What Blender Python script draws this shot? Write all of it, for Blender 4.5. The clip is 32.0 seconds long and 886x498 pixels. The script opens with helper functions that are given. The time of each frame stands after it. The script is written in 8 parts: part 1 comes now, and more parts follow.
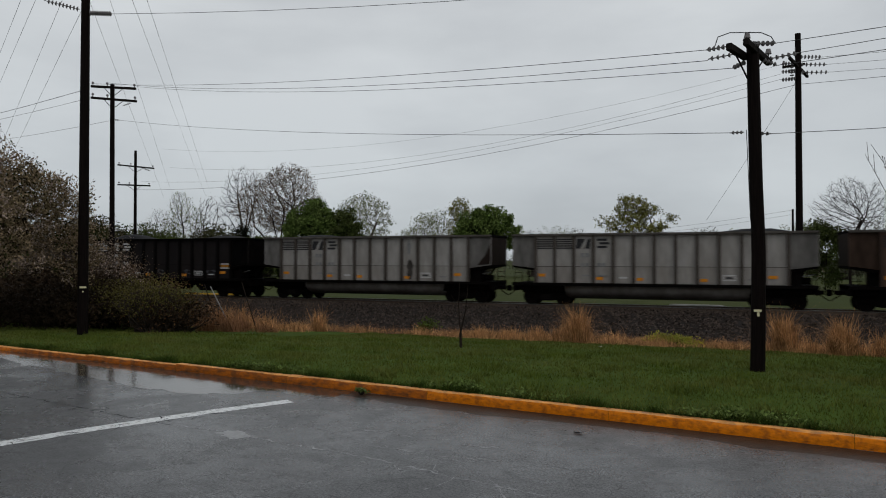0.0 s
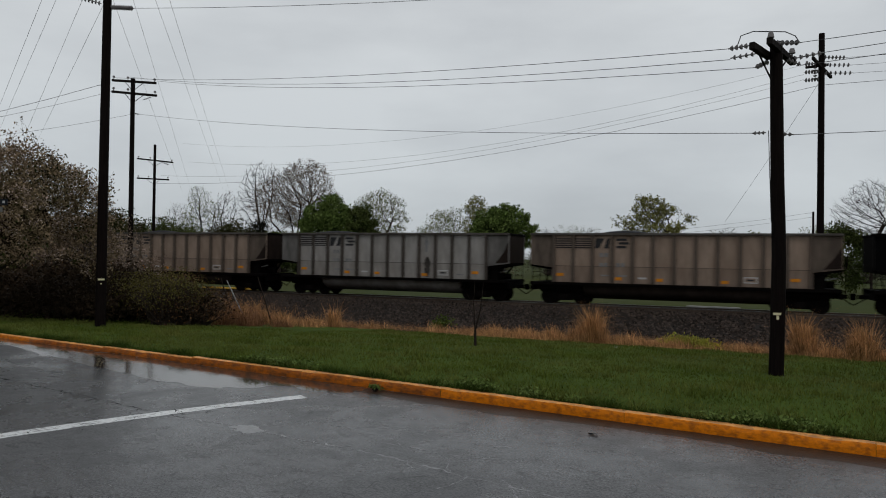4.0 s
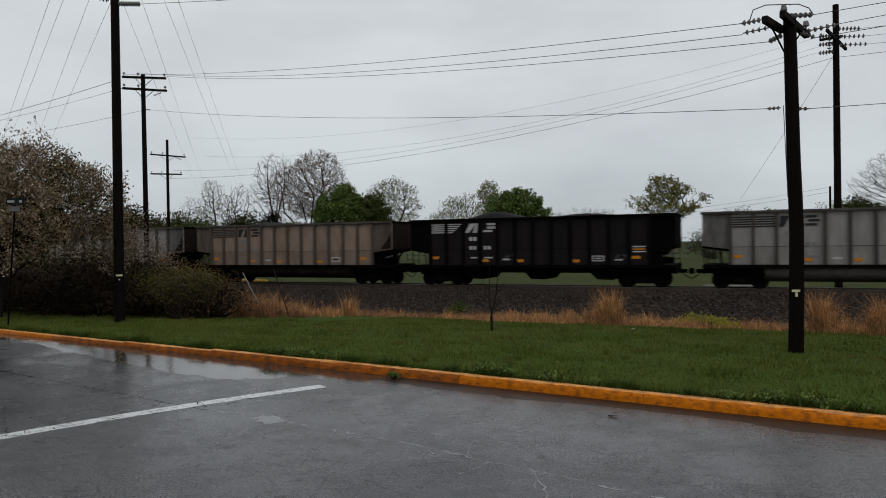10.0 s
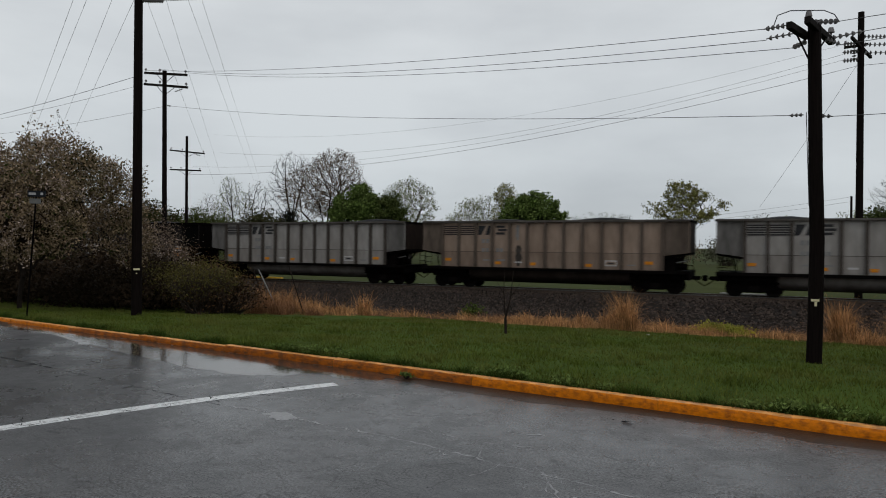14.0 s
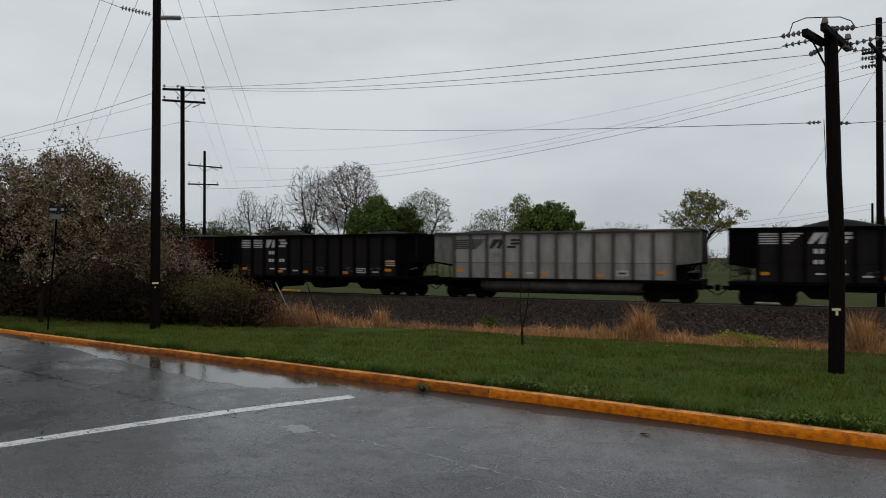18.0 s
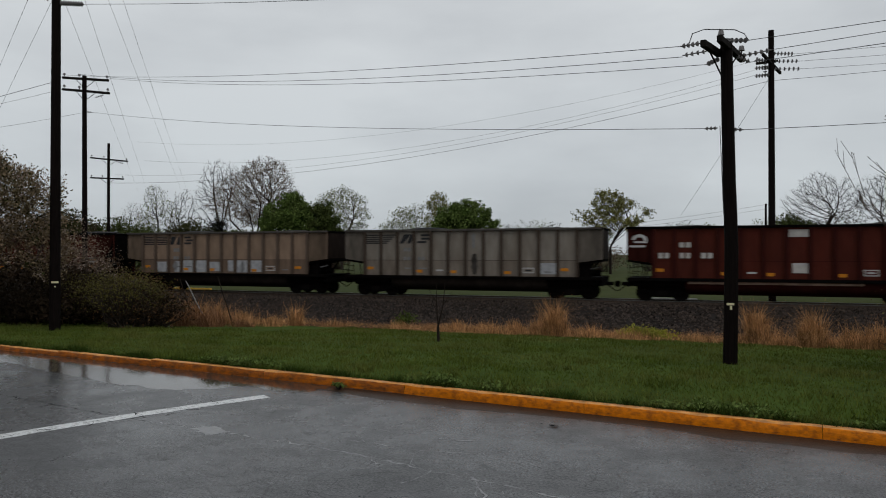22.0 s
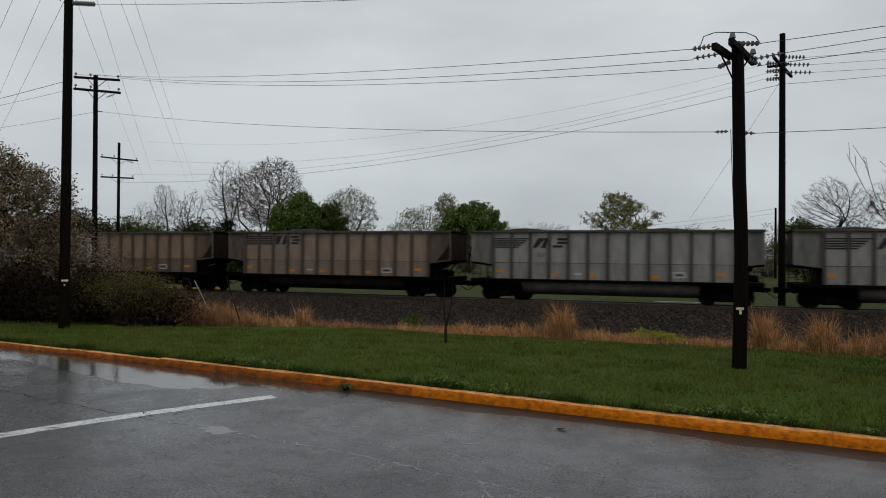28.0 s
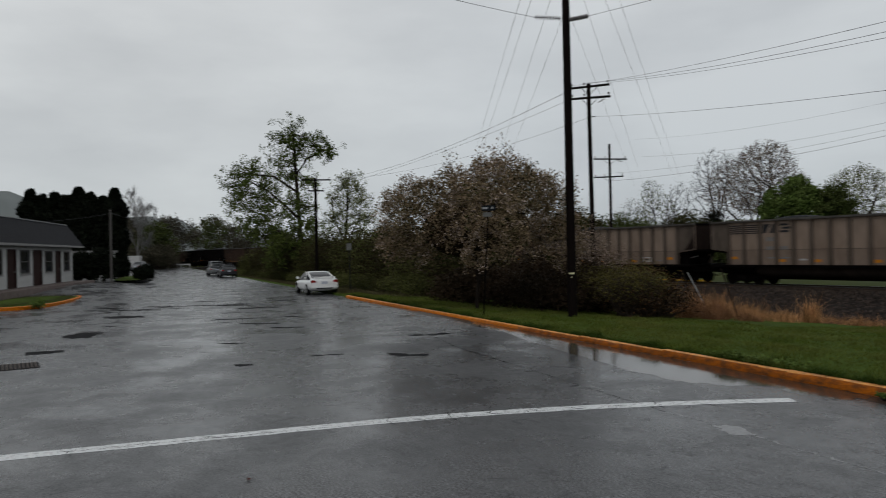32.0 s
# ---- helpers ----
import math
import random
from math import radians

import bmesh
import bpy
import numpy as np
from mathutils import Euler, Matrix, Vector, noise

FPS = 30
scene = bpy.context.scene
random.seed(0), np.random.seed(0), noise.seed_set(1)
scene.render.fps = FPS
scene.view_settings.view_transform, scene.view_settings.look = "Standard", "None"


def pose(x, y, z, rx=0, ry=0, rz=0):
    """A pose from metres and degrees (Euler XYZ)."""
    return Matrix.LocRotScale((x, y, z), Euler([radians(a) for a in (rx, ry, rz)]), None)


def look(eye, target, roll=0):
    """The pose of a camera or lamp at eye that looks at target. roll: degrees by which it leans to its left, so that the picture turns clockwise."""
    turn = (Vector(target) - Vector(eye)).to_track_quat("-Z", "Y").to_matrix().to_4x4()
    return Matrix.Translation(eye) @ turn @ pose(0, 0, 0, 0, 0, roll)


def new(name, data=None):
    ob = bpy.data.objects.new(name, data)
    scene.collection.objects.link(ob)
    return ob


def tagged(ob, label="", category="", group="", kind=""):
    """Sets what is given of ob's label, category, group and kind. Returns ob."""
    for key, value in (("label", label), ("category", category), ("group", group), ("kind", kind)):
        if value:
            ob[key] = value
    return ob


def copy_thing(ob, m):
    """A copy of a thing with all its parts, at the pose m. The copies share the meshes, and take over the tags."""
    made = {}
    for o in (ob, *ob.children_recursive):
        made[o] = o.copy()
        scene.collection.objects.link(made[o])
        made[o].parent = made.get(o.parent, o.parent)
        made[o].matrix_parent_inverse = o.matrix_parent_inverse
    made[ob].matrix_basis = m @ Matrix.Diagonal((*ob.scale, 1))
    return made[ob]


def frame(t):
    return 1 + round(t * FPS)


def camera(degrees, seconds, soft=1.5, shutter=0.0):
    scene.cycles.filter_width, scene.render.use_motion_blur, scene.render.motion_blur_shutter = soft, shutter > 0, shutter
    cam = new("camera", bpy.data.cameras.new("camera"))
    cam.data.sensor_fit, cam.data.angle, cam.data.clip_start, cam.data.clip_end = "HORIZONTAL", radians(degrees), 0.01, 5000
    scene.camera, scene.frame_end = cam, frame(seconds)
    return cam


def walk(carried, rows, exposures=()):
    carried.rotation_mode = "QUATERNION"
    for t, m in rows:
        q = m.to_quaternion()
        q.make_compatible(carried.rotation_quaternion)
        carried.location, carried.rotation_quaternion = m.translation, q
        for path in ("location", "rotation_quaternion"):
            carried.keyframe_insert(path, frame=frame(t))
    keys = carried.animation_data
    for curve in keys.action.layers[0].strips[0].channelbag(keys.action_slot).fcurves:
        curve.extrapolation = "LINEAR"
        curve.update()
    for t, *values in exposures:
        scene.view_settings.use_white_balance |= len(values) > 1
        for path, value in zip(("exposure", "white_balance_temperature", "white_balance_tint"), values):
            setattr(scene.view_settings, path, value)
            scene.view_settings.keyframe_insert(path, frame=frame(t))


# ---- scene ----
cam = camera(64.2, 32.0, soft=1.0, shutter=0.36)
# seconds, eye x y z, yaw, pitch, roll (lean to the left)
PATH = [
    (0.0, 0.001, -0.002, 2.300, 21.18, 0.91, 0.06),
    (0.5, -0.002, -0.026, 2.304, 21.39, 1.03, 0.43),
    (1.0, -0.003, -0.035, 2.304, 21.36, 0.94, 0.54),
    (1.5, -0.009, -0.018, 2.305, 21.54, 0.49, 0.31),
    (2.0, -0.018, 0.016, 2.310, 22.14, 0.85, 0.31),
    (2.5, -0.022, 0.038, 2.310, 22.08, 0.79, 0.30),
    (3.0, -0.022, 0.051, 2.304, 21.97, 0.77, 0.32),
    (3.5, -0.025, 0.054, 2.301, 22.22, 0.72, 0.76),
    (5.5, -0.032, 0.048, 2.299, 22.92, 0.63, 0.91),
    (6.0, -0.036, 0.048, 2.298, 23.25, 0.36, 1.13),
    (6.5, -0.034, 0.050, 2.299, 23.21, 0.37, 1.28),
    (7.0, -0.033, 0.048, 2.301, 23.36, 0.44, 1.21),
    (7.5, -0.036, 0.038, 2.298, 23.47, 0.46, 1.43),
    (8.0, -0.041, 0.027, 2.295, 23.56, 0.19, 1.85),
    (8.5, -0.048, 0.029, 2.298, 23.33, 0.13, 1.70),
    (9.0, -0.054, 0.046, 2.300, 23.31, -0.39, 0.45),
    (9.5, -0.051, 0.055, 2.299, 23.73, -0.34, -0.67),
    (10.0, -0.043, 0.058, 2.302, 23.55, -0.40, -0.76),
    (10.5, -0.036, 0.066, 2.305, 23.69, -0.12, -1.06),
    (11.0, -0.030, 0.071, 2.304, 23.83, -0.26, -1.04),
    (11.5, -0.024, 0.072, 2.298, 23.53, -0.19, -1.03),
    (12.0, -0.023, 0.072, 2.293, 23.31, -0.31, -0.45),
    (12.5, -0.032, 0.070, 2.294, 23.50, -0.22, 0.30),
    (13.0, -0.047, 0.069, 2.294, 24.36, -0.05, 0.55),
    (13.5, -0.058, 0.071, 2.288, 24.79, -0.15, 0.63),
    (14.0, -0.061, 0.082, 2.287, 24.78, -0.27, 0.52),
    (14.5, -0.054, 0.100, 2.291, 25.21, -0.28, 0.01),
    (16.5, -0.043, 0.103, 2.293, 24.99, 0.16, -0.63),
    (17.0, -0.041, 0.099, 2.293, 25.25, 0.27, -0.66),
    (17.5, -0.046, 0.093, 2.292, 25.58, 0.45, -0.40),
    (18.0, -0.046, 0.088, 2.292, 26.10, 0.65, 0.03),
    (18.5, -0.039, 0.091, 2.290, 25.58, 0.62, 0.01),
    (19.0, -0.028, 0.095, 2.290, 25.42, 0.72, -0.10),
    (19.5, -0.014, 0.082, 2.295, 24.01, 0.59, 0.05),
    (20.0, 0.012, 0.050, 2.302, 20.38, 0.55, 0.05),
    (20.5, 0.040, 0.009, 2.308, 16.48, 0.52, 0.02),
    (21.0, 0.054, -0.025, 2.314, 15.19, 0.56, 0.02),
    (21.5, 0.045, -0.034, 2.316, 16.98, 0.76, 0.04),
    (22.0, 0.025, -0.022, 2.311, 19.40, 0.42, 0.02),
    (22.5, 0.014, -0.007, 2.306, 19.97, 0.63, 0.49),
    (23.0, 0.012, 0.002, 2.305, 20.13, 0.69, 0.20),
    (23.5, 0.013, 0.012, 2.303, 20.06, 0.54, 0.14),
    (24.0, 0.023, 0.007, 2.301, 20.19, 0.94, 0.33),
    (24.5, 0.034, -0.013, 2.301, 19.83, 1.09, 0.19),
    (25.0, 0.034, -0.010, 2.304, 19.50, 0.66, 0.25),
    (25.5, 0.031, 0.004, 2.309, 19.38, 0.73, 0.25),
    (27.5, 0.024, 0.006, 2.314, 19.61, 0.65, 0.30),
    (28.0, 0.008, -0.006, 2.315, 20.03, 0.54, 0.50),
    (28.5, -0.008, -0.019, 2.312, 20.18, 0.28, 0.96),
    (29.0, -0.017, -0.014, 2.308, 20.97, 0.10, 1.09),
    (29.5, -0.031, 0.002, 2.302, 21.69, -0.17, 0.90),
    (30.0, -0.076, 0.051, 2.293, 24.84, -0.37, 0.43),
    (30.5, -0.149, 0.111, 2.283, 32.67, 0.15, -0.41),
    (31.0, -0.238, 0.102, 2.287, 41.60, 0.15, -0.87),
    (31.5, -0.335, 0.073, 2.292, 50.82, 0.03, -0.71),
    (32.0, -0.415, 0.096, 2.284, 58.00, 0.20, -1.27),
]
walk(cam, [(t, pose(x, y, z, 90 + pitch, 0, yaw) @ pose(0, 0, 0, 0, 0, roll)) for t, x, y, z, yaw, pitch, roll in PATH],
     exposures=[(0, 0.0), (8, 0.02), (9.5, 0.1), (12, 0.12), (14, 0.1), (18, 0.09), (19.5, 0.05), (21, 0.02), (24, 0.03), (28, 0.02), (31, -0.02), (32, -0.07)])

# ---- world, sun, exposure ----
world = bpy.data.worlds.new("overcast")
scene.world = world
world.use_nodes = True
wn, wl = world.node_tree.nodes, world.node_tree.links
wn.clear()
w_out = wn.new("ShaderNodeOutputWorld")
w_bg = wn.new("ShaderNodeBackground")
w_sky = wn.new("ShaderNodeTexSky")
w_sky.sky_type = "NISHITA"
w_sky.sun_disc = False
w_sky.sun_elevation, w_sky.sun_rotation = radians(50), radians(150)
w_co = wn.new("ShaderNodeTexCoord")
w_map = wn.new("ShaderNodeMapping")
w_map.inputs["Scale"].default_value = (1.2, 1.2, 3.6)
w_map.inputs["Location"].default_value = (0.35, 0.1, 0.0)
w_n1 = wn.new("ShaderNodeTexNoise")
w_n1.inputs["Scale"].default_value = 1.6
w_n1.inputs["Detail"].default_value = 6
w_n1.inputs["Roughness"].default_value = 0.52
w_ramp = wn.new("ShaderNodeValToRGB")
w_ramp.color_ramp.elements[0].position, w_ramp.color_ramp.elements[0].color = 0.34, (0.55, 0.58, 0.61, 1)
w_ramp.color_ramp.elements[1].position, w_ramp.color_ramp.elements[1].color = 0.62, (0.715, 0.75, 0.775, 1)
w_hsv = wn.new("ShaderNodeHueSaturation")
w_hsv.inputs["Saturation"].default_value = 0.25
w_hsv.inputs["Value"].default_value = 0.10
w_mix = wn.new("ShaderNodeMixRGB")
w_mix.inputs["Fac"].default_value = 0.88
wl.new(w_co.outputs["Generated"], w_map.inputs["Vector"])
wl.new(w_map.outputs["Vector"], w_n1.inputs["Vector"])
wl.new(w_n1.outputs["Fac"], w_ramp.inputs["Fac"])
wl.new(w_sky.outputs["Color"], w_hsv.inputs["Color"])
wl.new(w_hsv.outputs["Color"], w_mix.inputs["Color1"])
w_west = wn.new("ShaderNodeVectorMath")
w_west.operation = "DOT_PRODUCT"
w_west.inputs[1].default_value = (-0.99, 0.0, 0.12)
w_lift = wn.new("ShaderNodeMapRange")
w_lift.inputs["From Min"].default_value, w_lift.inputs["From Max"].default_value = 0.80, 1.0
w_lift.inputs["To Min"].default_value, w_lift.inputs["To Max"].default_value = 0.0, 1.0
w_glow = wn.new("ShaderNodeMixRGB")
w_glow.blend_type = "MULTIPLY"
w_glow.inputs["Color2"].default_value = (1.18, 1.16, 1.13, 1)
wl.new(w_co.outputs["Generated"], w_west.inputs[0])
wl.new(w_west.outputs["Value"], w_lift.inputs["Value"])
wl.new(w_lift.outputs["Result"], w_glow.inputs["Fac"])
wl.new(w_ramp.outputs["Color"], w_glow.inputs["Color1"])
w_xyz = wn.new("ShaderNodeSeparateXYZ")  # a dimmer, bluer band of mist low down
wl.new(w_co.outputs["Generated"], w_xyz.inputs["Vector"])
w_low = wn.new("ShaderNodeValToRGB")
w_low.color_ramp.elements[0].position, w_low.color_ramp.elements[0].color = 0.02, (0.84, 0.87, 0.885, 1)
w_low.color_ramp.elements[1].position, w_low.color_ramp.elements[1].color = 0.34, (1.05, 1.05, 1.05, 1)
wl.new(w_xyz.outputs["Z"], w_low.inputs["Fac"])
w_mist = wn.new("ShaderNodeMixRGB")
w_mist.blend_type = "MULTIPLY"
w_mist.inputs["Fac"].default_value = 1.0
wl.new(w_glow.outputs["Color"], w_mist.inputs["Color1"])
wl.new(w_low.outputs["Color"], w_mist.inputs["Color2"])
wl.new(w_mist.outputs["Color"], w_mix.inputs["Color2"])
wl.new(w_mix.outputs["Color"], w_bg.inputs["Color"])
w_bg.inputs["Strength"].default_value = 0.9
wl.new(w_bg.outputs["Background"], w_out.inputs["Surface"])
sun = new("sun", bpy.data.lights.new("sun", "SUN"))
sun.data.energy, sun.data.angle, sun.data.color = 0.5, radians(25), (1.0, 0.97, 0.93)
sun.matrix_world = look((20, -20, 40), (0, 0, 0))


# ---- materials ----
def mat(name, base, rough=0.7, metal=0.0, vary=0.25, scale=6.0, bump=0.0, bscale=40.0, spec=0.03, second=None, amount=0.5, sscale=1.2, stretch=(1, 1, 1), island=0.0, thing=0.0, coords="Object", soft=0.12):
    """A surface: base colour with grain (vary, scale), a second colour in larger stains, fine relief, and random shades by island or object."""
    m = bpy.data.materials.new(name)
    m.use_nodes = True
    n, l = m.node_tree.nodes, m.node_tree.links
    b = n["Principled BSDF"]
    b.inputs["Roughness"].default_value, b.inputs["Metallic"].default_value = rough, metal
    b.inputs["Specular IOR Level"].default_value = spec
    co = n.new("ShaderNodeTexCoord")
    mp = n.new("ShaderNodeMapping")
    mp.inputs["Scale"].default_value = stretch
    l.new(co.outputs[coords], mp.inputs["Vector"])
    g = n.new("ShaderNodeTexNoise")
    g.inputs["Scale"].default_value, g.inputs["Detail"].default_value = scale, 5
    l.new(mp.outputs["Vector"], g.inputs["Vector"])
    ra = n.new("ShaderNodeValToRGB")
    ra.color_ramp.elements[0].position, ra.color_ramp.elements[1].position = 0.25, 0.75
    ra.color_ramp.elements[0].color = (*[c * (1 - vary) for c in base], 1)
    ra.color_ramp.elements[1].color = (*[min(1, c * (1 + vary)) for c in base], 1)
    l.new(g.outputs["Fac"], ra.inputs["Fac"])
    col = ra.outputs["Color"]
    if second:
        g2 = n.new("ShaderNodeTexNoise")
        g2.inputs["Scale"].default_value, g2.inputs["Detail"].default_value, g2.inputs["Roughness"].default_value = sscale, 6, 0.62
        l.new(mp.outputs["Vector"], g2.inputs["Vector"])
        r2 = n.new("ShaderNodeValToRGB")
        r2.color_ramp.elements[0].position, r2.color_ramp.elements[1].position = 0.5 - soft + 0.16 * (0.5 - amount), 0.5 + soft + 0.16 * (0.5 - amount)
        l.new(g2.outputs["Fac"], r2.inputs["Fac"])
        mx = n.new("ShaderNodeMixRGB")
        l.new(r2.outputs["Color"], mx.inputs["Fac"])
        l.new(col, mx.inputs["Color1"])
        mx.inputs["Color2"].default_value = (*second, 1)
        col = mx.outputs["Color"]
    if island or thing:
        rnd = n.new("ShaderNodeNewGeometry").outputs["Random Per Island"] if island else n.new("ShaderNodeObjectInfo").outputs["Random"]
        mr = n.new("ShaderNodeMapRange")
        k = island or thing
        mr.inputs["To Min"].default_value, mr.inputs["To Max"].default_value = 1 - k, 1 + k
        l.new(rnd, mr.inputs["Value"])
        hs = n.new("ShaderNodeHueSaturation")
        l.new(mr.outputs["Result"], hs.inputs["Value"])
        l.new(col, hs.inputs["Color"])
        col = hs.outputs["Color"]
    l.new(col, b.inputs["Base Color"])
    if bump:
        g3 = n.new("ShaderNodeTexNoise")
        g3.inputs["Scale"].default_value, g3.inputs["Detail"].default_value = bscale, 4
        l.new(mp.outputs["Vector"], g3.inputs["Vector"])
        bp = n.new("ShaderNodeBump")
        bp.inputs["Strength"].default_value, bp.inputs["Distance"].default_value = bump, 0.02
        l.new(g3.outputs["Fac"], bp.inputs["Height"])
        l.new(bp.outputs["Normal"], b.inputs["Normal"])
    return m


def wet_asphalt():
    """Wet, worn asphalt: stone speckle, darker and paler areas, a net of fine cracks, film of water of uneven gloss."""
    m = mat("wet_asphalt", (0.073, 0.0735, 0.076), 0.4, vary=0.9, scale=36, second=(0.052, 0.053, 0.056), amount=0.5, sscale=0.6, spec=0.5, soft=0.2)
    n, l = m.node_tree.nodes, m.node_tree.links
    b = n["Principled BSDF"]
    base = b.inputs["Base Color"].links[0].from_socket
    grain = n["Color Ramp"].color_ramp.elements
    grain[0].position, grain[1].position = 0.41, 0.60
    co = n.new("ShaderNodeTexCoord")
    bend = n.new("ShaderNodeTexNoise")
    bend.inputs["Scale"].default_value, bend.inputs["Detail"].default_value = 1.3, 5
    l.new(co.outputs["Object"], bend.inputs["Vector"])
    add = n.new("ShaderNodeVectorMath")
    add.operation = "MULTIPLY_ADD"
    add.inputs[1].default_value = (0.4, 0.4, 0.0)
    l.new(bend.outputs["Color"], add.inputs[0])
    l.new(co.outputs["Object"], add.inputs[2])
    vo = n.new("ShaderNodeTexVoronoi")
    vo.feature = "DISTANCE_TO_EDGE"
    vo.inputs["Scale"].default_value = 1.9
    l.new(add.outputs["Vector"], vo.inputs["Vector"])
    where = n.new("ShaderNodeTexNoise")
    where.inputs["Scale"].default_value, where.inputs["Detail"].default_value = 0.33, 3
    l.new(co.outputs["Object"], where.inputs["Vector"])
    thin = n.new("ShaderNodeMapRange")
    thin.inputs["From Min"].default_value, thin.inputs["From Max"].default_value = 0.002, 0.010
    thin.inputs["To Min"].default_value, thin.inputs["To Max"].default_value = 1.0, 0.0
    l.new(vo.outputs["Distance"], thin.inputs["Value"])
    gate = n.new("ShaderNodeMapRange")
    gate.inputs["From Min"].default_value, gate.inputs["From Max"].default_value = 0.40, 0.56
    l.new(where.outputs["Fac"], gate.inputs["Value"])
    mul = n.new("ShaderNodeMath")
    mul.operation = "MULTIPLY"
    thin.inputs["To Min"].default_value = 0.6
    l.new(thin.outputs["Result"], mul.inputs[0])
    l.new(gate.outputs["Result"], mul.inputs[1])
    turned = n.new("ShaderNodeMapping")
    turned.inputs["Rotation"].default_value, turned.inputs["Scale"].default_value = (0, 0, 0.155), (0.55, 1.5, 1)
    l.new(add.outputs["Vector"], turned.inputs["Vector"])
    vo2 = n.new("ShaderNodeTexVoronoi")
    vo2.feature = "DISTANCE_TO_EDGE"
    vo2.inputs["Scale"].default_value = 4.6
    l.new(turned.outputs["Vector"], vo2.inputs["Vector"])
    thin2 = n.new("ShaderNodeMapRange")
    thin2.inputs["From Min"].default_value, thin2.inputs["From Max"].default_value = 0.006, 0.024
    thin2.inputs["To Min"].default_value, thin2.inputs["To Max"].default_value = 1.0, 0.0
    l.new(vo2.outputs["Distance"], thin2.inputs["Value"])
    where2 = n.new("ShaderNodeTexNoise")
    where2.inputs["Scale"].default_value, where2.inputs["Detail"].default_value = 0.45, 4
    l.new(turned.outputs["Vector"], where2.inputs["Vector"])
    gate2 = n.new("ShaderNodeMapRange")
    gate2.inputs["From Min"].default_value, gate2.inputs["From Max"].default_value = 0.40, 0.50
    l.new(where2.outputs["Fac"], gate2.inputs["Value"])
    mul2 = n.new("ShaderNodeMath")
    mul2.operation = "MULTIPLY"
    thin2.inputs["To Min"].default_value = 0.75
    l.new(thin2.outputs["Result"], mul2.inputs[0])
    place = n.new("ShaderNodeSeparateXYZ")
    l.new(co.outputs["Object"], place.inputs["Vector"])
    worn = n.new("ShaderNodeMapRange")  # the net is worst in the turning area of the lot
    worn.inputs["From Min"].default_value, worn.inputs["From Max"].default_value = -9.5, -6.0
    l.new(place.outputs["X"], worn.inputs["Value"])
    gated = n.new("ShaderNodeMath")
    gated.operation = "MULTIPLY"
    l.new(gate2.outputs["Result"], gated.inputs[0])
    l.new(worn.outputs["Result"], gated.inputs[1])
    l.new(gated.outputs["Value"], mul2.inputs[1])
    both = n.new("ShaderNodeMath")
    both.operation = "MAXIMUM"
    l.new(mul.outputs["Value"], both.inputs[0])
    l.new(mul2.outputs["Value"], both.inputs[1])
    mx = n.new("ShaderNodeMixRGB")
    mx.inputs["Color2"].default_value = (0.014, 0.014, 0.015, 1)
    l.new(both.outputs["Value"], mx.inputs["Fac"])
    l.new(base, mx.inputs["Color1"])
    l.new(mx.outputs["Color"], b.inputs["Base Color"])
    film = n.new("ShaderNodeTexNoise")
    film.inputs["Scale"].default_value, film.inputs["Detail"].default_value, film.inputs["Roughness"].default_value = 0.55, 8, 0.65
    l.new(co.outputs["Object"], film.inputs["Vector"])
    rr = n.new("ShaderNodeMapRange")
    rr.inputs["From Min"].default_value, rr.inputs["From Max"].default_value = 0.38, 0.62
    rr.inputs["To Min"].default_value, rr.inputs["To Max"].default_value = 0.15, 0.40
    l.new(film.outputs["Fac"], rr.inputs["Value"])
    l.new(rr.outputs["Result"], b.inputs["Roughness"])
    sp = n.new("ShaderNodeTexNoise")
    sp.inputs["Scale"].default_value, sp.inputs["Detail"].default_value, sp.inputs["Roughness"].default_value = 5.0, 12, 0.85
    l.new(co.outputs["Object"], sp.inputs["Vector"])
    sr_ = n.new("ShaderNodeMapRange")
    sr_.inputs["From Min"].default_value, sr_.inputs["From Max"].default_value = 0.36, 0.64
    sr_.inputs["To Min"].default_value, sr_.inputs["To Max"].default_value = 0.08, 0.40
    l.new(sp.outputs["Fac"], sr_.inputs["Value"])
    half = n.new("ShaderNodeMath")
    half.operation = "MULTIPLY"
    half.inputs[1].default_value = 0.6
    l.new(both.outputs["Value"], half.inputs[0])
    dry = n.new("ShaderNodeMath")  # the cracks hold no film of water
    dry.operation = "SUBTRACT"
    dry.inputs[0].default_value = 1.0
    l.new(half.outputs["Value"], dry.inputs[1])
    film_on = n.new("ShaderNodeMath")
    film_on.operation = "MULTIPLY"
    l.new(sr_.outputs["Result"], film_on.inputs[0])
    l.new(dry.outputs["Value"], film_on.inputs[1])
    l.new(film_on.outputs["Value"], b.inputs["Specular IOR Level"])
    gr = n.new("ShaderNodeTexNoise")
    gr.inputs["Scale"].default_value, gr.inputs["Detail"].default_value, gr.inputs["Roughness"].default_value = 34, 6, 0.8
    l.new(co.outputs["Object"], gr.inputs["Vector"])
    bp = n.new("ShaderNodeBump")
    bp.inputs["Strength"].default_value, bp.inputs["Distance"].default_value = 0.2, 0.009
    coarse = n.new("ShaderNodeMapRange")  # the west of the lot is worn smooth
    coarse.inputs["To Min"].default_value, coarse.inputs["To Max"].default_value = 0.06, 0.24
    l.new(worn.outputs["Result"], coarse.inputs["Value"])
    l.new(coarse.outputs["Result"], bp.inputs["Strength"])
    l.new(gr.outputs["Fac"], bp.inputs["Height"])
    l.new(bp.outputs["Normal"], b.inputs["Normal"])
    return m


